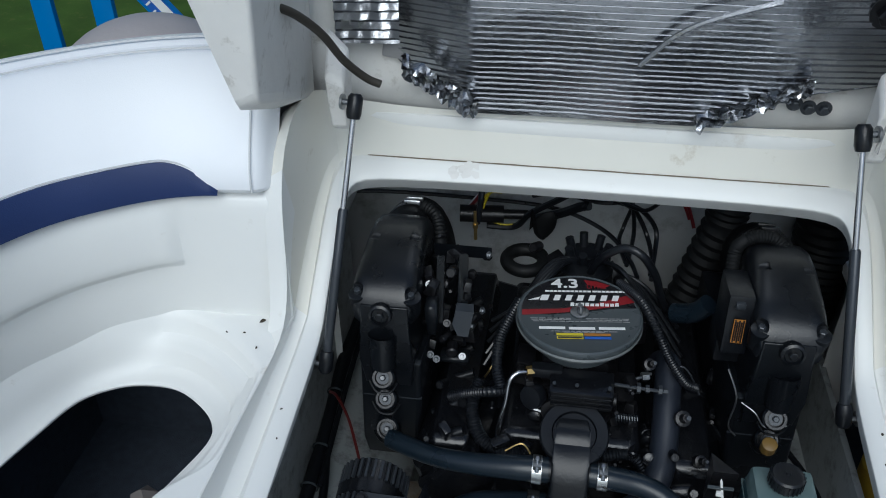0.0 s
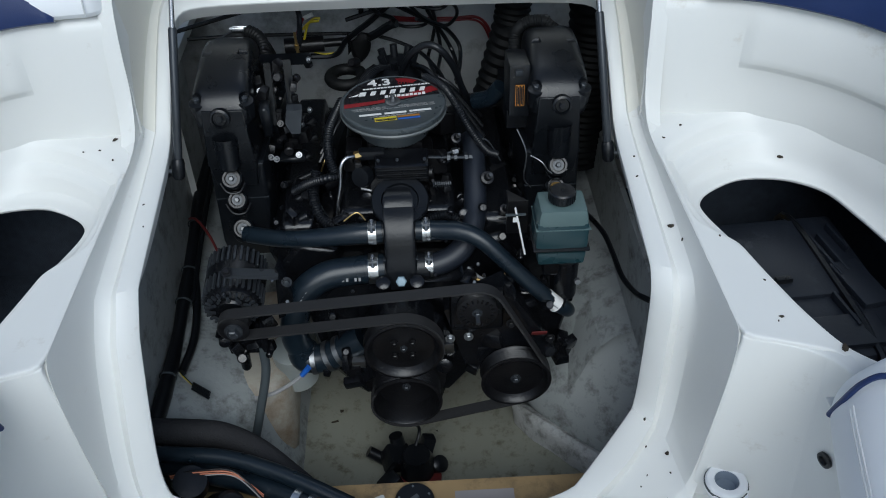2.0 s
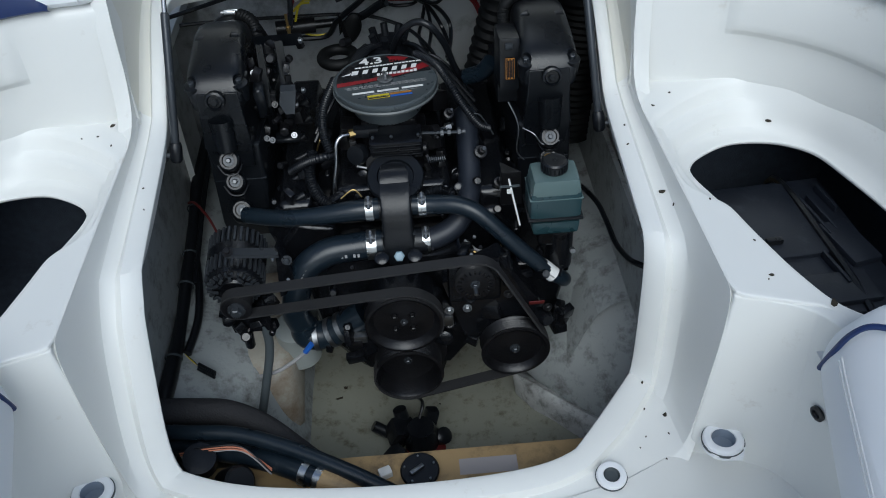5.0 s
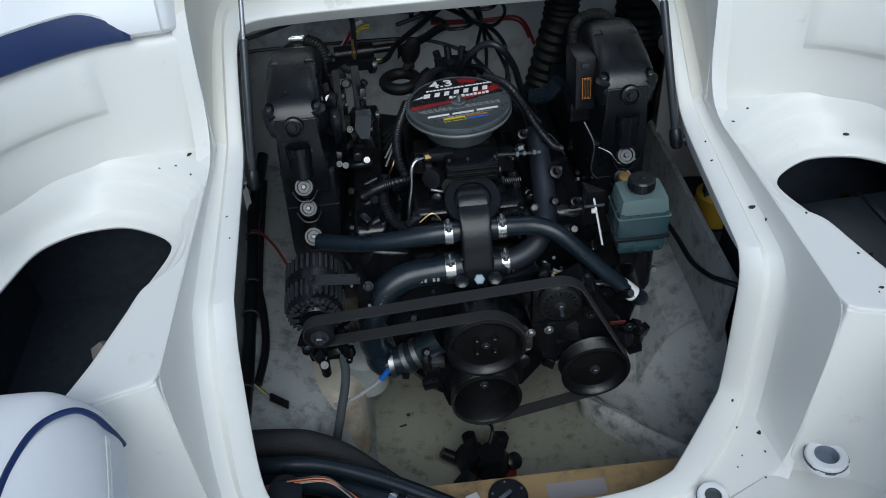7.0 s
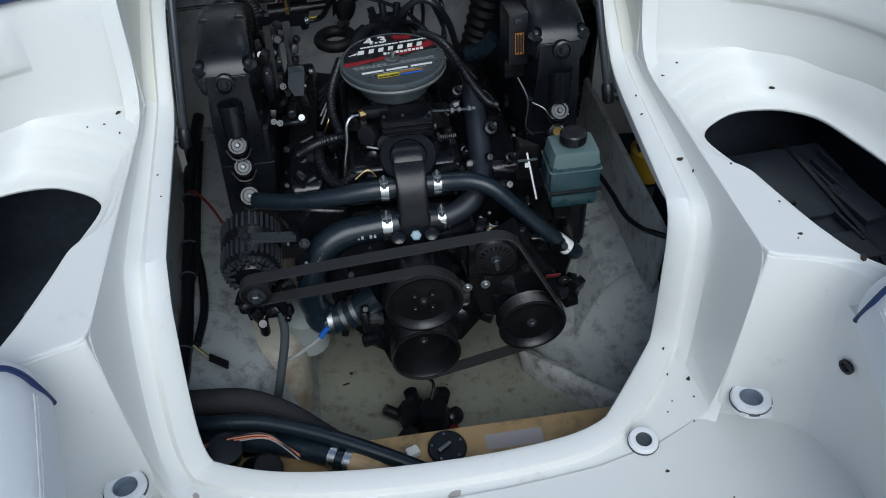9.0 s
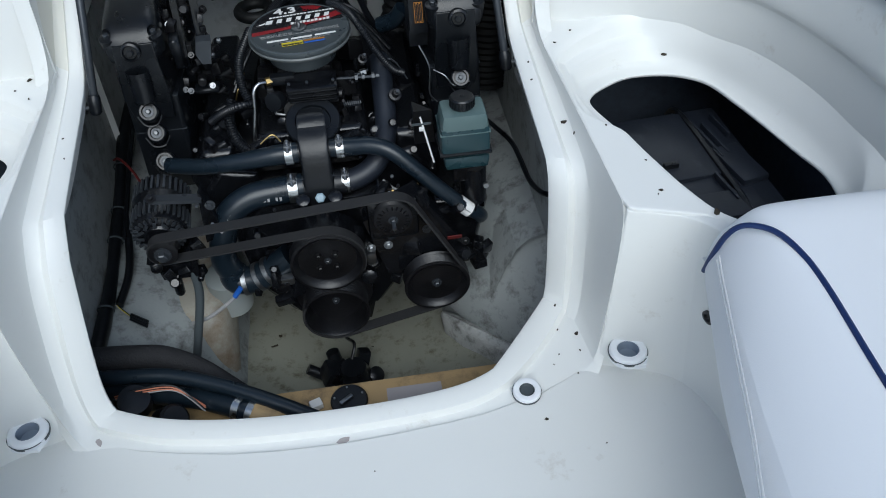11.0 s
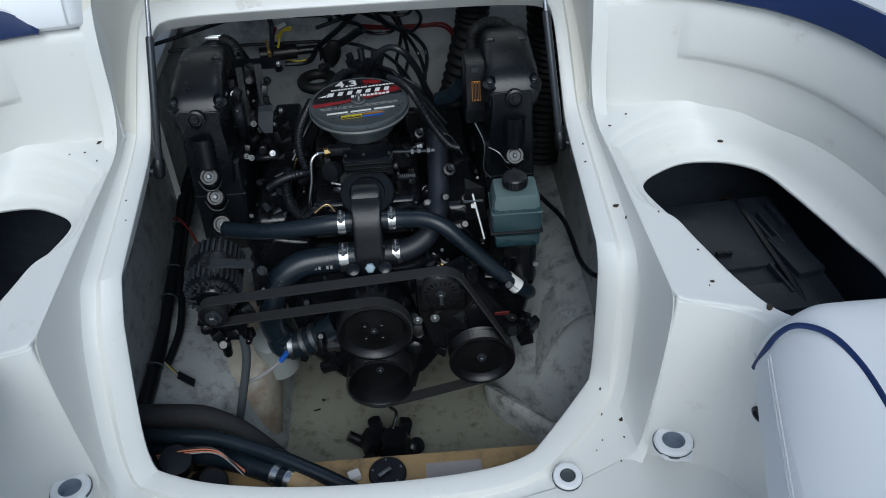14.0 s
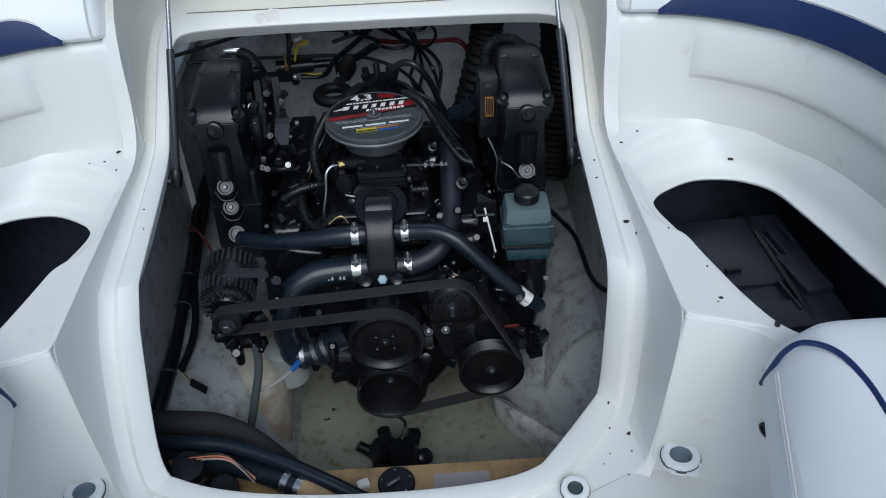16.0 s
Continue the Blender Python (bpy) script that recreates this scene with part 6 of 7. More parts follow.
def hoses():
    for name, pts, r, label in (
        ("fuel_hose", [(-0.50, -0.45, 1.0), (-0.42, -0.475, 1.005), (-0.33, -0.500, 1.008), (-0.26, -0.530, 1.014), (-0.20, -0.562, 1.018), (-0.14, -0.592, 1.012)], 0.021, "thick black fuel filler hose"),
        ("vent_hose", [(-0.50, -0.455, 1.04), (-0.43, -0.472, 1.050), (-0.33, -0.487, 1.052), (-0.23, -0.523, 1.046), (-0.13, -0.572, 1.036), (-0.05, -0.615, 1.024), (0.02, -0.655, 1.012)], 0.0150, "smooth black rubber hose")):
        ob = thing(name, tube(pts, r, sides=16, steps=8), RUBBER, label, "hose", group="hoses over the tank")
        if name == "fuel_hose":
            for p in ((-0.199, -0.5625, 1.018), (-0.173, -0.576, 1.0165)):
                part("hose_clamp", lathe([(-0.007, 0.0215), (-0.007, 0.0245), (0.007, 0.0245), (0.007, 0.0215)], p, (0.07, -0.036, -0.003), sides=28), CLAMPSTEEL, ob)
    thing("sleeved_hose", tube([(-0.58, -0.40, 1.045), (-0.50, -0.400, 1.030), (-0.43, -0.398, 1.018), (-0.36, -0.405, 1.012), (-0.29, -0.440, 1.008), (-0.22, -0.495, 1.0), (-0.16, -0.545, 0.995), (-0.12, -0.578, 0.99)], 0.026, sides=14, steps=8, radii=[0.026, 0.026, 0.027, 0.027, 0.025, 0.022, 0.018, 0.010]), material("braided sleeve", (0.02, 0.02, 0.022), 0.85, mottle=0.3, scale=30, grain=0.8, grain_scale=260), "black hose in a woven sleeve", "hose")
    ob = thing("dark_fitting", lathe([(0, 0), (0, 0.03), (0.05, 0.03), (0.055, 0.025), (0.055, 0)], (-0.345, -0.56, 1.0), (0.6, -0.4, 0.7), sides=20), DARK, "black hose fitting beside the tank", "fitting")
    thing("round_fitting", lathe([(0, 0), (0, 0.032), (0.03, 0.03), (0.034, 0)], (-0.395, -0.53, 1.03), (0.2, -0.3, 1), sides=20), PLASTIC, "black round cover beside the tank", "fitting")
    for k, (mat, dz) in enumerate(((COPPER, 0), (COPPER, 0.006), (PLASTIC, 0.012), (GREYPRINT, -0.004))):
        thing("loose_wire", tube([(-0.43, -0.52, 1.045 + dz), (-0.37, -0.525, 1.06 + dz), (-0.31, -0.53, 1.058 + dz), (-0.26, -0.555 - 0.004 * k, 1.03)], 0.0014, sides=6), mat, "thin loose wire beside the tank", "wire", group="loose wires")


hoses()


def wiring():
    # Taped cable bundle along the port side.
    ob = thing("taped_cable", tube([(-0.47, 0.40, 1.16), (-0.488, 0.243, 1.116), (-0.489, 0.153, 1.094), (-0.489, 0.028, 1.060), (-0.489, -0.06, 1.047), (-0.488, -0.176, 1.030), (-0.490, -0.337, 1.024), (-0.50, -0.45, 1.02)], 0.014, sides=12, radii=[0.014, 0.016, 0.013, 0.016, 0.013, 0.017, 0.015]), PLASTIC, "taped black cables along the bay side", "cable")
    for y, z in ((0.153, 1.094), (0.028, 1.060), (-0.062, 1.047), (-0.26, 1.027)):
        part("tie", lathe([(-0.002, 0.0165), (-0.002, 0.0185), (0.002, 0.0185), (0.002, 0.0165)], (-0.489, y, z), (0, 1, 0.2), sides=16), GREY, ob)
    thing("branch_cable", tube([(-0.478, 0.03, 1.06), (-0.461, -0.06, 1.040), (-0.455, -0.15, 1.022), (-0.466, -0.24, 1.016)], 0.009, sides=10), PLASTIC, "black branch cable along the bay side", "cable")
    thing("conduit", tube([(-0.46, 0.3, 1.15), (-0.468, 0.15, 1.10), (-0.470, 0.03, 1.065), (-0.468, -0.06, 1.05)], 0.006, sides=8), PLASTIC, "thin black cable along the bay side", "cable")
    for k, mat in enumerate((GREYPRINT, YELLOW, PLASTIC)):
        thing("plug_wire", tube([(-0.488, -0.206 - 0.005 * k, 1.022), (-0.476, -0.236, 1.016), (-0.457, -0.259 + 0.003 * k, 1.011), (-0.438, -0.274, 1.009)], 0.0018, sides=6), mat, "thin wire that ends in a plug", "wire", group="plug wires")
    bm = bmesh.new()
    for k in range(3):
        tube([(-0.440, -0.280 + 0.007 * k, 1.010), (-0.402, -0.306 + 0.007 * k, 1.008)], 0.0032, bm, 6)
    thing("connector", bm, PLASTIC, "black three-pin connector lying loose", "connector")
    # Cable along the starboard side.
    thing("side_cable", tube([(0.35, 0.12, 1.20), (0.405, 0.06, 1.168), (0.438, -0.02, 1.168), (0.442, -0.11, 1.183), (0.442, -0.20, 1.196), (0.442, -0.29, 1.238), (0.448, -0.335, 1.265), (0.475, -0.37, 1.275)], 0.0058, sides=8), PLASTIC, "black cable along the bay side", "cable")
    # Bellows hoses at the transom.
    thing("bellows_hose", tube([(0.285, 0.34, 1.72), (0.272, 0.31, 1.60), (0.262, 0.30, 1.515), (0.247, 0.30, 1.447), (0.230, 0.30, 1.375), (0.212, 0.29, 1.30), (0.2, 0.27, 1.10)], 0.036, sides=18, ribs=0.0045, pitch=0.017), BELLOWS, "black corrugated bellows hose at the transom", "hose", group="bellows")
    thing("bellows_hose", tube([(0.46, 0.38, 1.70), (0.455, 0.34, 1.58), (0.46, 0.33, 1.45), (0.45, 0.33, 1.30), (0.44, 0.33, 1.12)], 0.058, sides=18, ribs=0.0045, pitch=0.018), BELLOWS, "black corrugated bellows hose at the transom", "hose", group="bellows")
    # Cables and wiring across the transom.
    def run(r, mat, *pts):
        thing("transom_wire", tube(pts, r, sides=8, steps=8), mat, "wire hanging across the transom", "wire", group="transom wires")

    run(0.0075, PLASTIC, (-0.450, 0.300, 1.570), (-0.385, 0.300, 1.569), (-0.289, 0.300, 1.572), (-0.265, 0.300, 1.580))
    run(0.005, PLASTIC, (-0.490, 0.340, 1.494), (-0.403, 0.360, 1.509), (-0.300, 0.360, 1.537), (-0.246, 0.340, 1.561))
    run(0.0045, PLASTIC, (-0.515, 0.420, 1.435), (-0.402, 0.440, 1.430), (-0.217, 0.440, 1.429), (-0.057, 0.420, 1.431), (0.047, 0.380, 1.411), (0.097, 0.320, 1.389), (0.113, 0.260, 1.387))
    run(0.006, PLASTIC, (-0.258, 0.300, 1.583), (-0.217, 0.300, 1.576), (-0.198, 0.280, 1.562), (-0.197, 0.260, 1.531), (-0.198, 0.220, 1.512))
    run(0.004, RED, (-0.233, 0.400, 1.433), (-0.213, 0.360, 1.481), (-0.199, 0.340, 1.515))
    run(0.006, WHITE, (-0.244, 0.420, 1.411), (-0.223, 0.400, 1.450), (-0.208, 0.380, 1.478))
    run(0.005, WHITE, (-0.197, 0.360, 1.508), (-0.178, 0.360, 1.516))
    run(0.0028, YELLOW, (-0.208, 0.360, 1.439), (-0.193, 0.360, 1.487), (-0.177, 0.360, 1.505), (-0.162, 0.360, 1.505))
    run(0.0028, YELLOW, (-0.204, 0.360, 1.481), (-0.185, 0.350, 1.502), (-0.164, 0.350, 1.504))
    run(0.0022, YELLOW, (-0.188, 0.380, 1.413), (-0.163, 0.380, 1.407), (-0.134, 0.380, 1.409))
    run(0.007, PLASTIC, (-0.196, 0.380, 1.402), (-0.137, 0.380, 1.405), (-0.107, 0.360, 1.451), (-0.053, 0.340, 1.501), (-0.008, 0.300, 1.557))
    run(0.010, PLASTIC, (-0.095, 0.370, 1.434), (-0.042, 0.350, 1.466), (-0.010, 0.330, 1.495), (0.009, 0.320, 1.507))
    run(0.006, PLASTIC, (-0.149, 0.330, 1.548), (-0.076, 0.330, 1.544), (-0.067, 0.330, 1.531))
    run(0.005, PLASTIC, (-0.102, 0.330, 1.514), (-0.039, 0.320, 1.538), (0.010, 0.300, 1.562), (0.082, 0.300, 1.568), (0.137, 0.300, 1.573))
    run(0.005, PLASTIC, (-0.051, 0.300, 1.560), (-0.027, 0.310, 1.536), (0.003, 0.320, 1.517), (-0.003, 0.320, 1.504))
    run(0.004, RED, (-0.011, 0.560, 1.408), (0.053, 0.580, 1.391), (0.139, 0.590, 1.384), (0.204, 0.590, 1.385), (0.233, 0.590, 1.365), (0.249, 0.580, 1.330), (0.256, 0.570, 1.311))
    run(0.0035, RED, (-0.011, 0.560, 1.400), (0.053, 0.580, 1.385), (0.139, 0.590, 1.378), (0.197, 0.590, 1.378), (0.226, 0.590, 1.362), (0.244, 0.580, 1.327))
    run(0.0045, PLASTIC, (0.003, 0.450, 1.443), (0.030, 0.460, 1.429), (0.070, 0.460, 1.431), (0.089, 0.440, 1.457))
    run(0.0045, PLASTIC, (0.085, 0.360, 1.530), (0.098, 0.400, 1.469), (0.088, 0.420, 1.401), (0.079, 0.380, 1.386), (0.090, 0.300, 1.393))
    run(0.0045, PLASTIC, (0.079, 0.360, 1.516), (0.100, 0.400, 1.455), (0.110, 0.420, 1.386), (0.102, 0.360, 1.374), (0.093, 0.300, 1.386))
    run(0.005, PLASTIC, (0.060, 0.360, 1.503), (0.100, 0.400, 1.458), (0.136, 0.420, 1.385), (0.148, 0.340, 1.369), (0.140, 0.260, 1.386))
    run(0.005, PLASTIC, (0.054, 0.360, 1.496), (0.113, 0.400, 1.457), (0.153, 0.420, 1.400), (0.154, 0.380, 1.369), (0.139, 0.280, 1.382))
    run(0.0042, PLASTIC, (0.022, 0.320, 1.556), (0.084, 0.340, 1.529), (0.116, 0.340, 1.531), (0.130, 0.320, 1.558))
    run(0.0042, PLASTIC, (0.041, 0.330, 1.542), (0.073, 0.360, 1.496), (0.119, 0.380, 1.467), (0.143, 0.370, 1.490), (0.145, 0.350, 1.520), (0.130, 0.320, 1.554))
    run(0.006, PLASTIC, (-0.002, 0.310, 1.561), (0.060, 0.360, 1.503), (0.094, 0.400, 1.462))
    run(0.012, PLASTIC, (-0.026, 0.300, 1.570), (0.022, 0.300, 1.567), (0.082, 0.300, 1.571))
    thing("boot", softened_mesh([(-0.105, 0.34, 1.450), (-0.043, 0.345, 1.455), (-0.098, 0.36, 1.41), (-0.055, 0.36, 1.40), (-0.085, 0.33, 1.397), (-0.094, 0.34, 1.49), (-0.05, 0.33, 1.48), (-0.075, 0.32, 1.43)]), BELLOWS, "black rubber boot among the wires", "rubber boot")
    thing("steering_ram", lathe([(0, 0.018), (0.09, 0.018), (0.09, 0.010), (0.14, 0.010), (0.14, 0)], (-0.25, 0.36, 1.44), (1, 0.1, 0.0), sides=18), DARK, "dark steering actuator behind the engine", "actuator")
    thing("trim_hose", tube([(-0.105 + 0.036 * math.cos(radians(a)), 0.235 + 0.036 * math.sin(radians(a)), 1.425) for a in range(0, 361, 30)], 0.013, sides=12, steps=3), BELLOWS, "coiled black hose behind the engine", "hose")
    thing("brass_fitting", lathe([(0, 0.0035), (0.03, 0.0035), (0.03, 0.005), (0.04, 0.005), (0.04, 0.003), (0.07, 0.003), (0.07, 0)], (-0.198, 0.20, 1.49), (0, -0.2, 1), sides=10), BRASS, "tarnished brass cable fitting", "fitting")
    thing("yellow_bottle", lathe([(0, 0), (0, 0.045), (0.07, 0.045), (0.085, 0.03), (0.09, 0.018), (0.11, 0.018), (0.11, 0)], (0.575, 0.03, 1.115), (0, 0, 1), sides=24), FUELYELLOW, "yellow plastic bottle behind the side board", "bottle")
    thing("orange_cap", lathe([(0, 0.012), (0.018, 0.012), (0.020, 0.009), (0.020, 0)], (0.310, -0.118, 1.352), (0, -0.3, 1), sides=16), material("brown-yellow plastic", (0.20, 0.12, 0.03), 0.5), "small amber plastic cap", "cap")


wiring()


# ---- on the lid ----
def foil_lining():
    """Ribbed foil insulation glued to the lid, folded back at both sides and crumpled along its lower edge."""
    def low(x):
        pts = ((-0.36, 1.875), (-0.30, 1.81), (-0.20, 1.763), (0.16, 1.764), (0.22, 1.792), (0.30, 1.830), (0.47, 1.860))
        for (a, za), (b, zb) in zip(pts, pts[1:]):
            if x <= b:
                return za + (zb - za) * (x - a) / (b - a)
        return pts[-1][1]

    pitch, steps = 0.0098, (0.0, 0.3, 0.6, 0.93, 0.95, 0.98)
    rows = []
    zs = []
    z = 1.765
    while z < 2.16:
        zs += [(z + pitch * s, s) for s in steps]
        z += pitch
    xs = [-0.355 + 0.825 * i / 90 for i in range(91)]
    for z, s in zs:
        row = []
        for x in xs:
            zz = max(z + 0.012 * (x + 0.1) * -0.1, low(x) + 0.0004 * (z - 1.76))
            strong = 1.05 + 0.45 * noise.noise((x * 6, math.floor((z - 1.765) / pitch + 0.001) * 3.7, 1)) + 0.2 * noise.noise((x * 30, z * 50, 4))
            saw = 0.0020 * (1 - s / 0.93 if s <= 0.93 else (s - 0.93) / 0.07) * strong
            wave = 0.003 * noise.noise((x * 7, zz * 9, 2)) + 0.0005 * noise.noise((x * 45, zz * 40, 5))
            fold = 0.28 * max(0, -0.20 - x) + 0.10 * max(0, x - 0.26)
            y = 0.168 + 0.05 * max(0.0, 0.02 - abs(x - 0.26)) + fold + saw + wave - 0.02 * math.sin(max(0, min(1, (zz - 1.76) / 0.35)) * math.pi)
            row.append((x, min(y, 0.188 + 0.10 * (zz - 1.757)), zz))
        rows.append(row)
    lining = part("foil_lining", loft(rows), FOIL, lid, "crumpled silver foil insulation with horizontal ribs")
    # Loose crumpled edges and a scrap beside it.
    for seed, a, b, w in ((1, (-0.315, 0.150, 1.835), (-0.195, 0.155, 1.765), 0.040), (2, (0.155, 0.150, 1.768), (0.315, 0.150, 1.842), 0.030)):
        rng = random.Random(seed)
        a, b = Vector(a), Vector(b)
        up = Vector((0, 0, 1))
        rows = [[a.lerp(b, i / 22) + up * (w * j / 8 - 0.006) + Vector((rng.uniform(-0.003, 0.003), rng.uniform(-0.012, 0.010), rng.uniform(-0.003, 0.003))) for j in range(9)] for i in range(23)]
        part("crumpled_edge", loft(rows), FOIL, lining)
    rows = [[(-0.425 + 0.105 * i / 16, 0.165 + 0.003 * math.sin(j * 2.1) + 0.004 * noise.noise((i * 0.4, j * 0.5, 7)), 1.875 + 0.005 * i / 16 + 0.12 * j / 24) for i in range(17)] for j in range(25)]
    part("foil_scrap", loft(rows), FOIL, lining)
    # A pale crease across the foil.
    part("crease", tube([(0.055, 0.140, 1.875), (0.10, 0.134, 1.925), (0.15, 0.130, 1.955), (0.24, 0.128, 1.985)], 0.004, sides=6), FOIL, lining)


foil_lining()
part("drain_hose", tube([(-0.436, -0.055, 2.012), (-0.418, -0.03, 1.992), (-0.395, 0.0, 1.955), (-0.375, 0.03, 1.905), (-0.350, 0.055, 1.868), (-0.330, 0.062, 1.856)], 0.0062, sides=12), material("brown-black hose", (0.03, 0.026, 0.02), 0.6, mottle=0.3, scale=20), lid, "short brown-black drain hose")
for x, z in ((0.30, 1.812), (0.322, 1.806), (0.345, 1.806)):
    bolt((x, 0.176, z), (0, -1, -0.1), 0.010, STRUT, lid)
bolt((0.392, 0.165, 1.965), (0, -1, -0.1), 0.020, DARK, lid)
part("bracket_plate", hull_of([(0.395, 0.045, 1.80), (0.398, 0.05, 1.86), (0.40, 0.07, 1.87), (0.398, 0.075, 1.81), (0.392, 0.05, 1.80), (0.395, 0.07, 1.865)]), CHROME, lid)
# A grey block on the lid skin paints the shade of a recess.
part("recess_shade", block((0.09, 0.012, 0.045), (-0.31, 0.195, 1.862), turn=(0, 8, 0), bevel=0.006), GREYPRINT, lid)


# ---- floor fittings ----
def ring_fitting(at, axis, r, hole, label, broken=False):
    ob = empty("deck_socket", label, "deck fitting", group="deck fittings")
    bm = lathe([(-0.012, r * 0.96), (0.002, r), (0.006, r * 0.98), (0.008, r * 0.93), (0.0085, r * 0.86), (0.008, hole * 1.12), (0.006, hole * 1.04), (-0.004, hole)], at, axis, sides=40)
    part("ring", bm, VINYL, ob)
    part("sealant", lathe([(-0.004, r * 1.02), (0.0012, r * 1.05), (0.0012, r * 0.98)], at, axis, sides=40), GREY, ob, "dark line of old sealant")
    # The well is shallow; its dark colour stands in for the shade of a hole.
    part("well", lathe([(0.0065, hole * 1.05), (0.003, hole * 0.99), (-0.010, hole * 0.92), (-0.011, hole * 0.6), (-0.011, 0)] if broken else [(0.007, hole * 1.05), (0.0045, hole), (0.002, hole * 0.8), (0.001, 0)], at, axis, sides=28), SOCKET_SHADE if broken else GREY, ob, "shallow well of the socket, its shade put into the colour")
    if broken:
        # The chipped front lip with its filler.
        c = Vector(at)
        chip = [(-0.031, -0.016), (-0.022, -0.030), (-0.006, -0.031), (0.006, -0.036), (0.022, -0.037), (0.031, -0.018), (0.022, -0.022), (0.0, -0.026)]
        part("chipped_lip", hull_of([c + Vector((x, y, z)) for x, y in chip for z in (-0.006, 0.003)]), VINYL, ob)
    return ob


for s in (1, -1):
    ring_fitting((s * 0.521, -0.664, 1.160), (0, 0.08, 1), 0.034, 0.0185, "white plastic deck socket with a chipped rim", True)
ring_fitting((0.337, -0.674, 1.097), (0, -0.08, 1), 0.026, 0.0130, "small white plastic deck socket beside the hatch")
thing("drain_grommet", lathe([(0, 0.013), (0.004, 0.013), (0.005, 0.008), (0.001, 0.006), (0.001, 0)], (0.628, -0.717, 1.289), (-1, -0.38, -0.05), sides=20), PLASTIC, "black rubber grommet in the seat base", "grommet")


# ---- in the lockers ----
def battery_box():
    ob = empty("battery_box", "black plastic battery box in the open locker", "battery box")
    m = pose(0.712, -0.385, 1.087, 0, 0, 4)
    part("case", moved(block((0.25, 0.36, 0.21), (0, 0, 0.105), bevel=0.012), m), BOXBLACK, ob)
    cover = part("cover", moved(block((0.262, 0.375, 0.045), (0, 0, 0.225), taper=0.94, bevel=0.012), m), BOXBLACK, ob)
    part("raised_panel", moved(block((0.15, 0.20, 0.010), (-0.03, 0.06, 0.250), bevel=0.004), m), BOXBLACK, cover)
    part("raised_panel", moved(block((0.055, 0.11, 0.016), (0.085, -0.02, 0.252), turn=(0, 0, 8), bevel=0.005), m), BOXBLACK, cover)
    part("raised_panel", moved(block((0.13, 0.07, 0.014), (0.01, -0.125, 0.251), bevel=0.005), m), BOXBLACK, cover)
    for x, y, l in ((0.055, 0.06, 0.12), (0.072, 0.06, 0.10), (0.03, -0.08, 0.08), (0.10, 0.10, 0.07)):
        part("rib", moved(block((0.006, l, 0.014), (x, y, 0.255), turn=(0, 0, 6), bevel=0.002), m), BOXBLACK, cover)
    part("handle", moved(block((0.030, 0.012, 0.014), (-0.045, 0.0, 0.258), bevel=0.003), m), PLASTIC, ob)
    part("strap", moved(tube([(0.045, -0.205, 0.10), (0.045, -0.20, 0.235), (0.045, 0.0, 0.256), (0.045, 0.20, 0.235), (0.045, 0.205, 0.1)], 0.007, sides=6), m), PLASTIC, ob)
    return ob


battery_box()
thing("cardboard_scrap", block((0.09, 0.03, 0.02), (0.60, -0.20, 1.28), turn=(0, 25, 35), bevel=0.003), FENDER, "grey scrap of wood in the open locker", "scrap")
thing("metal_tab", hull_of([(0.775, -0.60, 1.35), (0.790, -0.59, 1.36), (0.785, -0.575, 1.375), (0.770, -0.585, 1.37), (0.78, -0.59, 1.372)]), GREYPRINT, "small pale metal tab beside the battery box", "tab")
thing("paper_scrap", hull_of([(-0.790, -0.205, 1.087), (-0.755, -0.200, 1.095), (-0.755, -0.150, 1.090), (-0.785, -0.135, 1.087), (-0.80, -0.17, 1.10), (-0.775, -0.17, 1.118)]), FENDER, "pale crumpled scrap on the locker carpet", "scrap")


# ---- behind the boat ----
def stepladder():
    ob = empty("stepladder", "blue fibreglass stepladder with a white and blue label on the lawn", "stepladder")
    for x, y, lean in ((-1.640, 1.20, 0.00), (-1.455, 1.22, 0.0)):
        bm = block((0.066, 0.022, 2.0), (x, y, 1.0), bevel=0.003)
        block((0.010, 0.06, 2.0), (x - 0.03, y + 0.03, 1.0), bm, bevel=0.002)
        part("rail", bm, LADDERBLUE, ob)
    low, high = Vector((-0.02, 1.24, 0.0)), Vector((-1.50, 1.20, 1.80))
    way = (high - low).normalized()
    bm = bmesh.new()
    side = Vector((0, 1, 0)).cross(way).normalized() * 0.033
    hull_of([p + s * side + Vector((0, d, 0)) for p in (low, high) for s in (1, -1) for d in (0, 0.022)], bm)
    rail = part("rail", bm, LADDERBLUE, ob)
    c = Vector((-1.29, 1.2035, 1.553))
    bm = hull_of([c + way * a + s * side * 0.8 + Vector((0, -0.0015, 0)) for a in (-0.10, 0.16) for s in (1, -1)] + [c + way * a + s * side * 0.8 + Vector((0, 0.001, 0)) for a in (-0.10, 0.16) for s in (1, -1)])
    label = part("label", bm, BLUEPRINT, rail, "blue and white warning label")
    bm = hull_of([c + way * a + side * s + Vector((0, -0.0035, 0)) for a in (-0.10, 0.16) for s in (-0.05, 0.75)] + [c + way * a + side * s + Vector((0, -0.002, 0)) for a in (-0.10, 0.16) for s in (-0.05, 0.75)])
    part("panel", bm, WHITE, rail)
    bm = bmesh.new()
    for k in range(9):
        p = c + way * (-0.09 + 0.028 * k)
        hull_of([p + way * a + side * s + Vector((0, -0.0045 + d, 0)) for a in (0, 0.006) for s in (-0.7, -0.15 - 0.1 * (k % 3)) for d in (0, 0.001)], bm)
    part("small_print", bm, WHITE, rail)
    for z in (0.3, 0.6, 0.9, 1.2):
        part("tread", block((0.20, 0.08, 0.02), (-1.548, 1.23, z), bevel=0.003), LADDERBLUE, ob)
    return ob


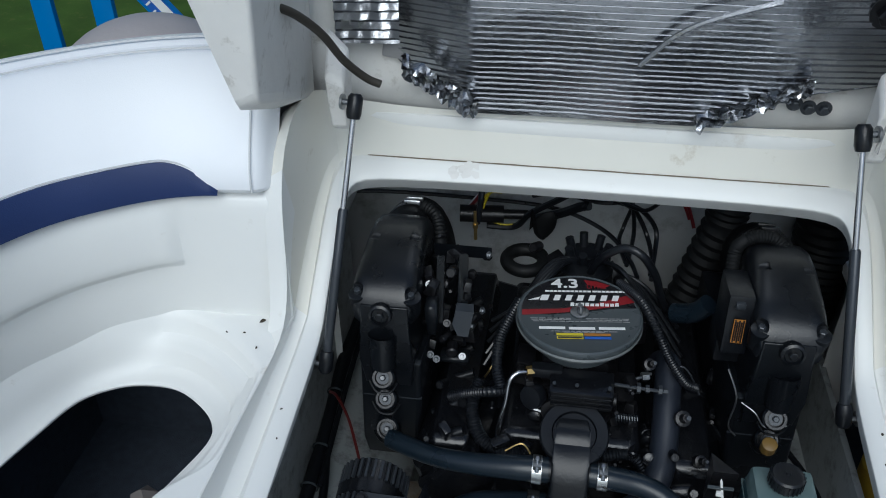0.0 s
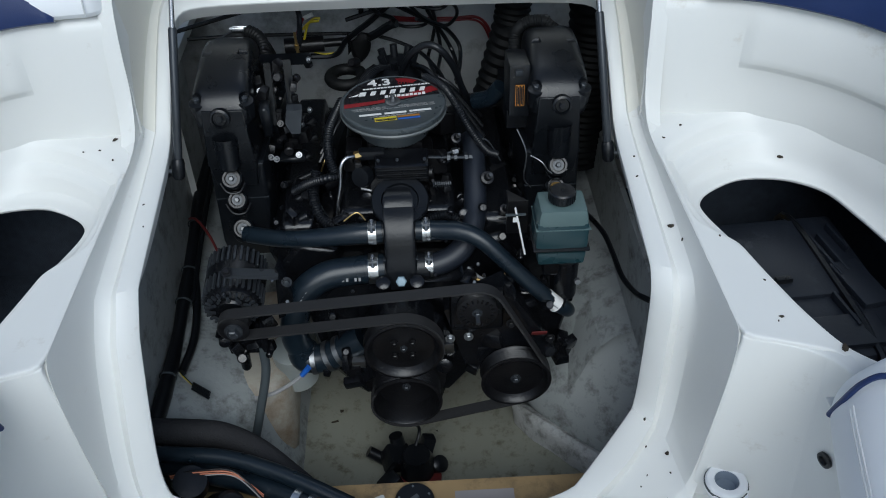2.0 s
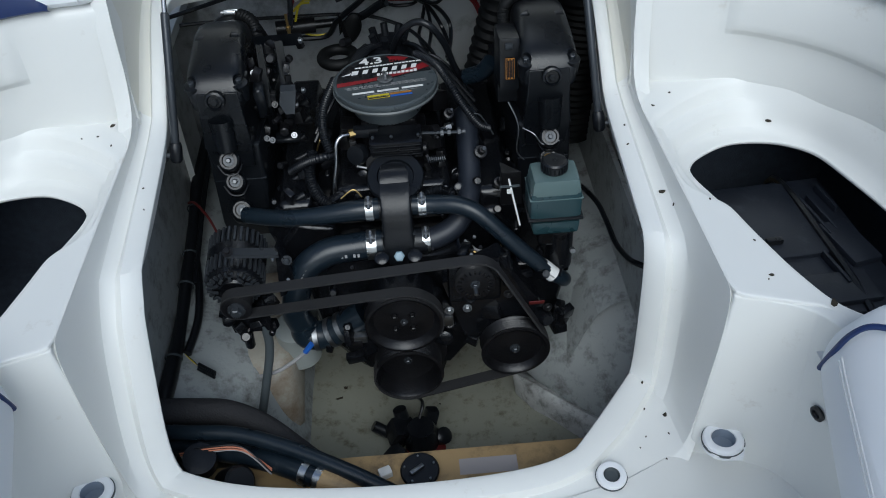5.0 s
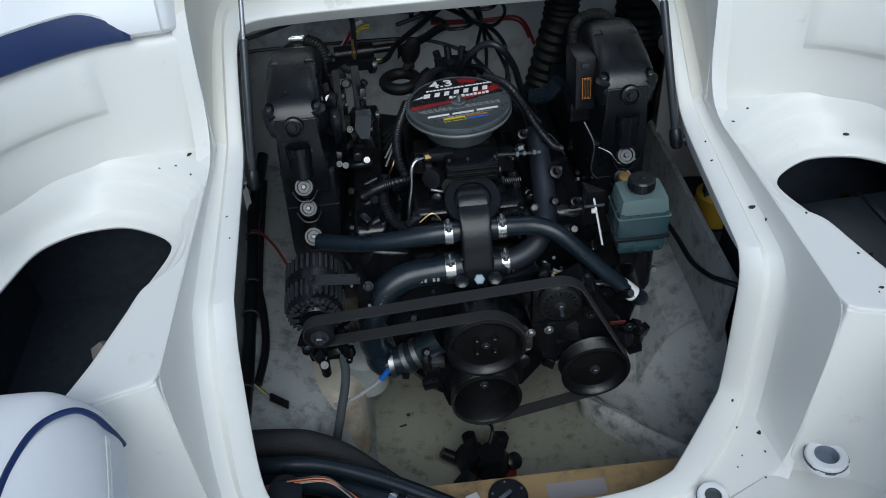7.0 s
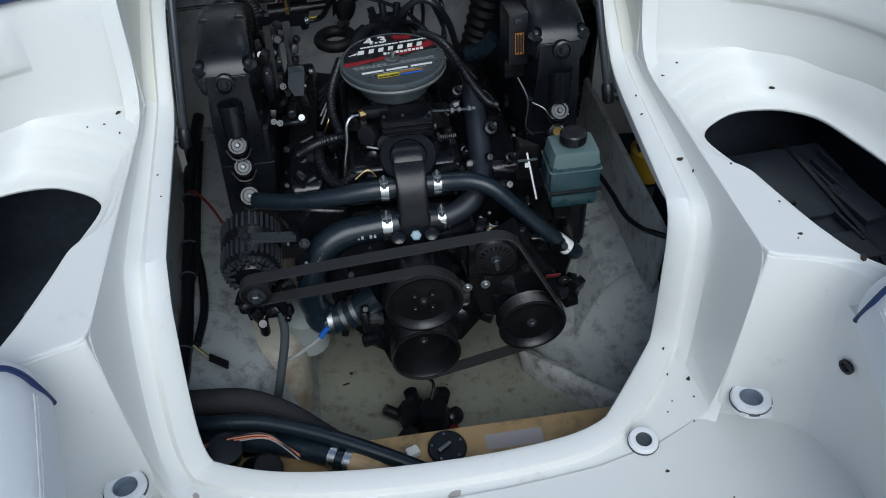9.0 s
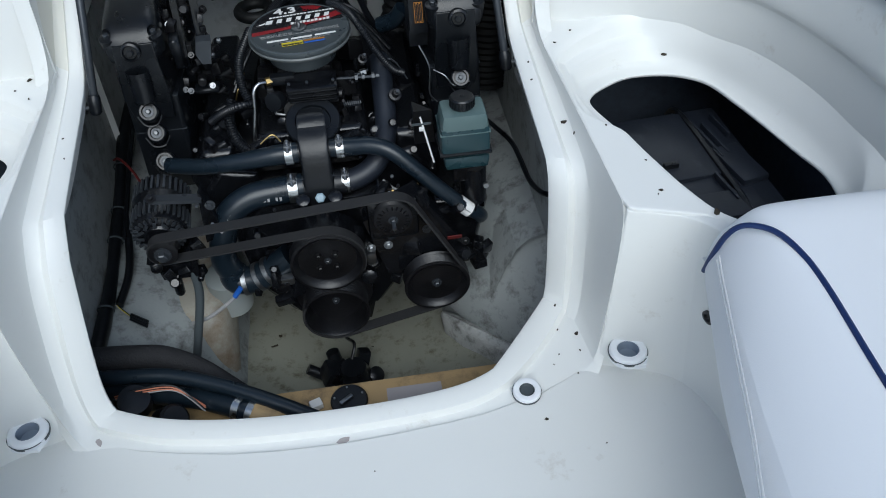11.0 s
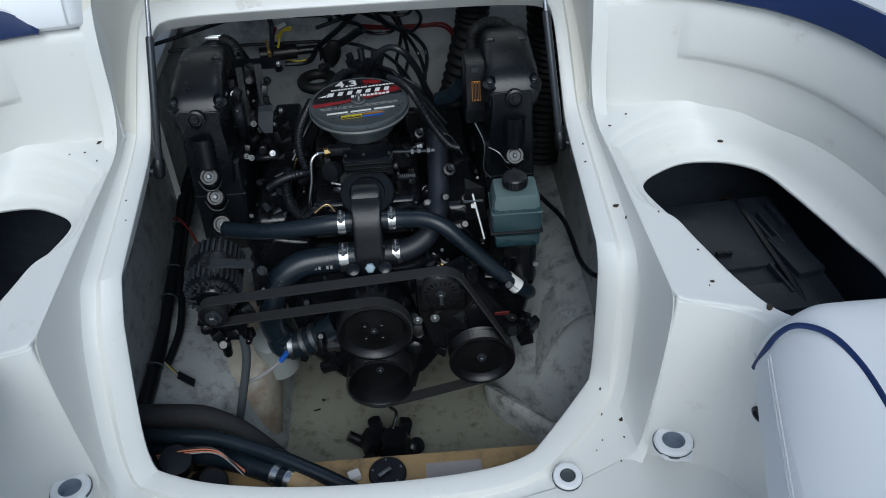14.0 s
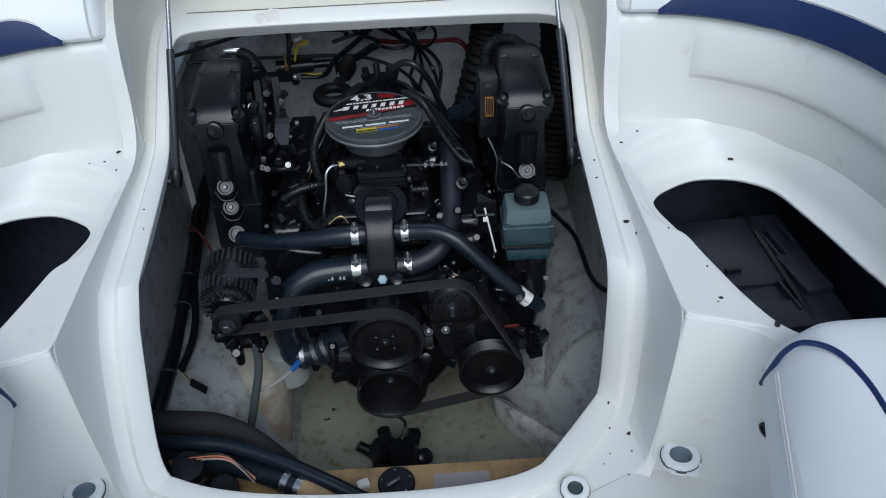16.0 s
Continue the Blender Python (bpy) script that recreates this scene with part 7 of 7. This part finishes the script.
stepladder()
thing("wheel_cover", lathe([(0, 0)] + [(0.27 * math.cos(radians(a)) - 0.27, 0.27 * math.sin(radians(a))) for a in range(8, 91, 8)] + [(-0.34, 0.27)], (-1.01, 0.62, 1.720), (0, 0, 1), sides=40), FENDER, "grey weathered spare wheel cover behind the gunwale", "wheel cover")


# ---- leaf crumbs and scuffs ----
bpy.context.view_layer.update()
graph = bpy.context.evaluated_depsgraph_get()
rng = random.Random(5)


def drop(x, y, top=1.70):
    hit, place, normal, *_ = scene.ray_cast(graph, Vector((x, y, top)), Vector((0, 0, -1)))
    return (place, normal) if hit else (Vector((x, y, 1.1)), Vector((0, 0, 1)))


def crumb(x, y, size, mat, name, label, category, group, stretch=1.0):
    place, normal = drop(x, y)
    turn = normal.to_track_quat("Z", "Y").to_matrix()
    a = rng.uniform(0, 6.28)
    pts = []
    for k in range(7):
        b = 2 * math.pi * k / 7
        r = size * rng.uniform(0.25, 0.6)
        u, v = r * math.cos(b) * stretch, r * math.sin(b)
        pts.append(place + turn @ Vector((u * math.cos(a) - v * math.sin(a), u * math.sin(a) + v * math.cos(a), 0.0004)))
        pts.append(pts[-1] + turn @ Vector((0, 0, 0.0006 + 0.25 * size * rng.random() * (1 if mat is DRYLEAF else 0.02))))
    return thing(name, hull_of(pts), mat, label, category, group=group)


SPOTS_STARBOARD = [(0.467, -0.343, 0.010), (0.529, -0.125, 0.006), (0.717, -0.160, 0.009), (0.562, -0.592, 0.007), (0.632, -0.655, 0.012), (0.457, -0.565, 0.010), (0.455, -0.60, 0.005), (0.425, -0.545, 0.005),
         (0.43, -0.50, 0.006), (0.49, -0.16, 0.005), (0.477, -0.38, 0.005), (0.52, -0.42, 0.004), (0.546, -0.43, 0.005), (0.555, -0.60, 0.004),]
SPOTS_ELSEWHERE = [(-0.509, -0.100, 0.010), (-0.53, -0.13, 0.004),
         (-0.56, -0.13, 0.004), (-0.50, -0.16, 0.004), (-0.66, -0.206, 0.010), (0.70, -0.202, 0.004), (-0.38, -0.80, 0.010), (-0.31, -0.83, 0.006), (0.36, -0.735, 0.007), (0.30, -0.93, 0.005), (0.45, -0.80, 0.004),
         (0.40, -0.62, 0.004), (0.415, -0.60, 0.004), (0.44, -0.645, 0.004), (0.431, -0.23, 0.005), (0.435, -0.18, 0.005), (-0.427, -0.30, 0.004), (-0.435, -0.25, 0.004), (0.56, -0.52, 0.004), (0.05, -0.79, 0.003)]
for x, y, size in SPOTS_STARBOARD + SPOTS_ELSEWHERE:
    crumb(x, y, size * 0.8, DRYLEAF, "leaf_crumb", "dry dark leaf crumb lying on the white gelcoat", "leaf crumb", "leaf crumbs", 1.5)
for x, y, size in ((-0.183, -0.151, 0.018), (-0.165, -0.12, 0.016), (0.10, -0.40, 0.012), (-0.02, -0.42, 0.008), (0.06, -0.18, 0.006), (0.16, -0.36, 0.006)):
    place, normal = drop(x, y, 0.80)
    bm = hull_of([place + Vector((size * rng.uniform(-0.6, 0.6), size * rng.uniform(-0.35, 0.35), 0.001 + 0.004 * rng.random())) for _ in range(8)])
    thing("leaf_crumb", bm, DRYLEAF, "dry dark leaf crumb on the bilge floor", "leaf crumb", group="bilge leaf crumbs")
for k in range(9):
    crumb(-0.235 + 0.045 * rng.random(), 0.139 + 0.028 * rng.random(), 0.016, RAWGLASS, "chipped_patch", "chipped bare patch in the gelcoat of the hatch lip", "chipped gelcoat", "chips on the hatch lip", 1.3)
crumb(0.0, -0.715, 0.016, FENDER, "scuff", "grey scuff on the front lip of the hatch", "scuff", "scuffs", 1.6)
crumb(-0.425, -0.655, 0.012, FENDER, "scuff", "grey scuff on the front lip of the hatch", "scuff", "scuffs", 1.6)
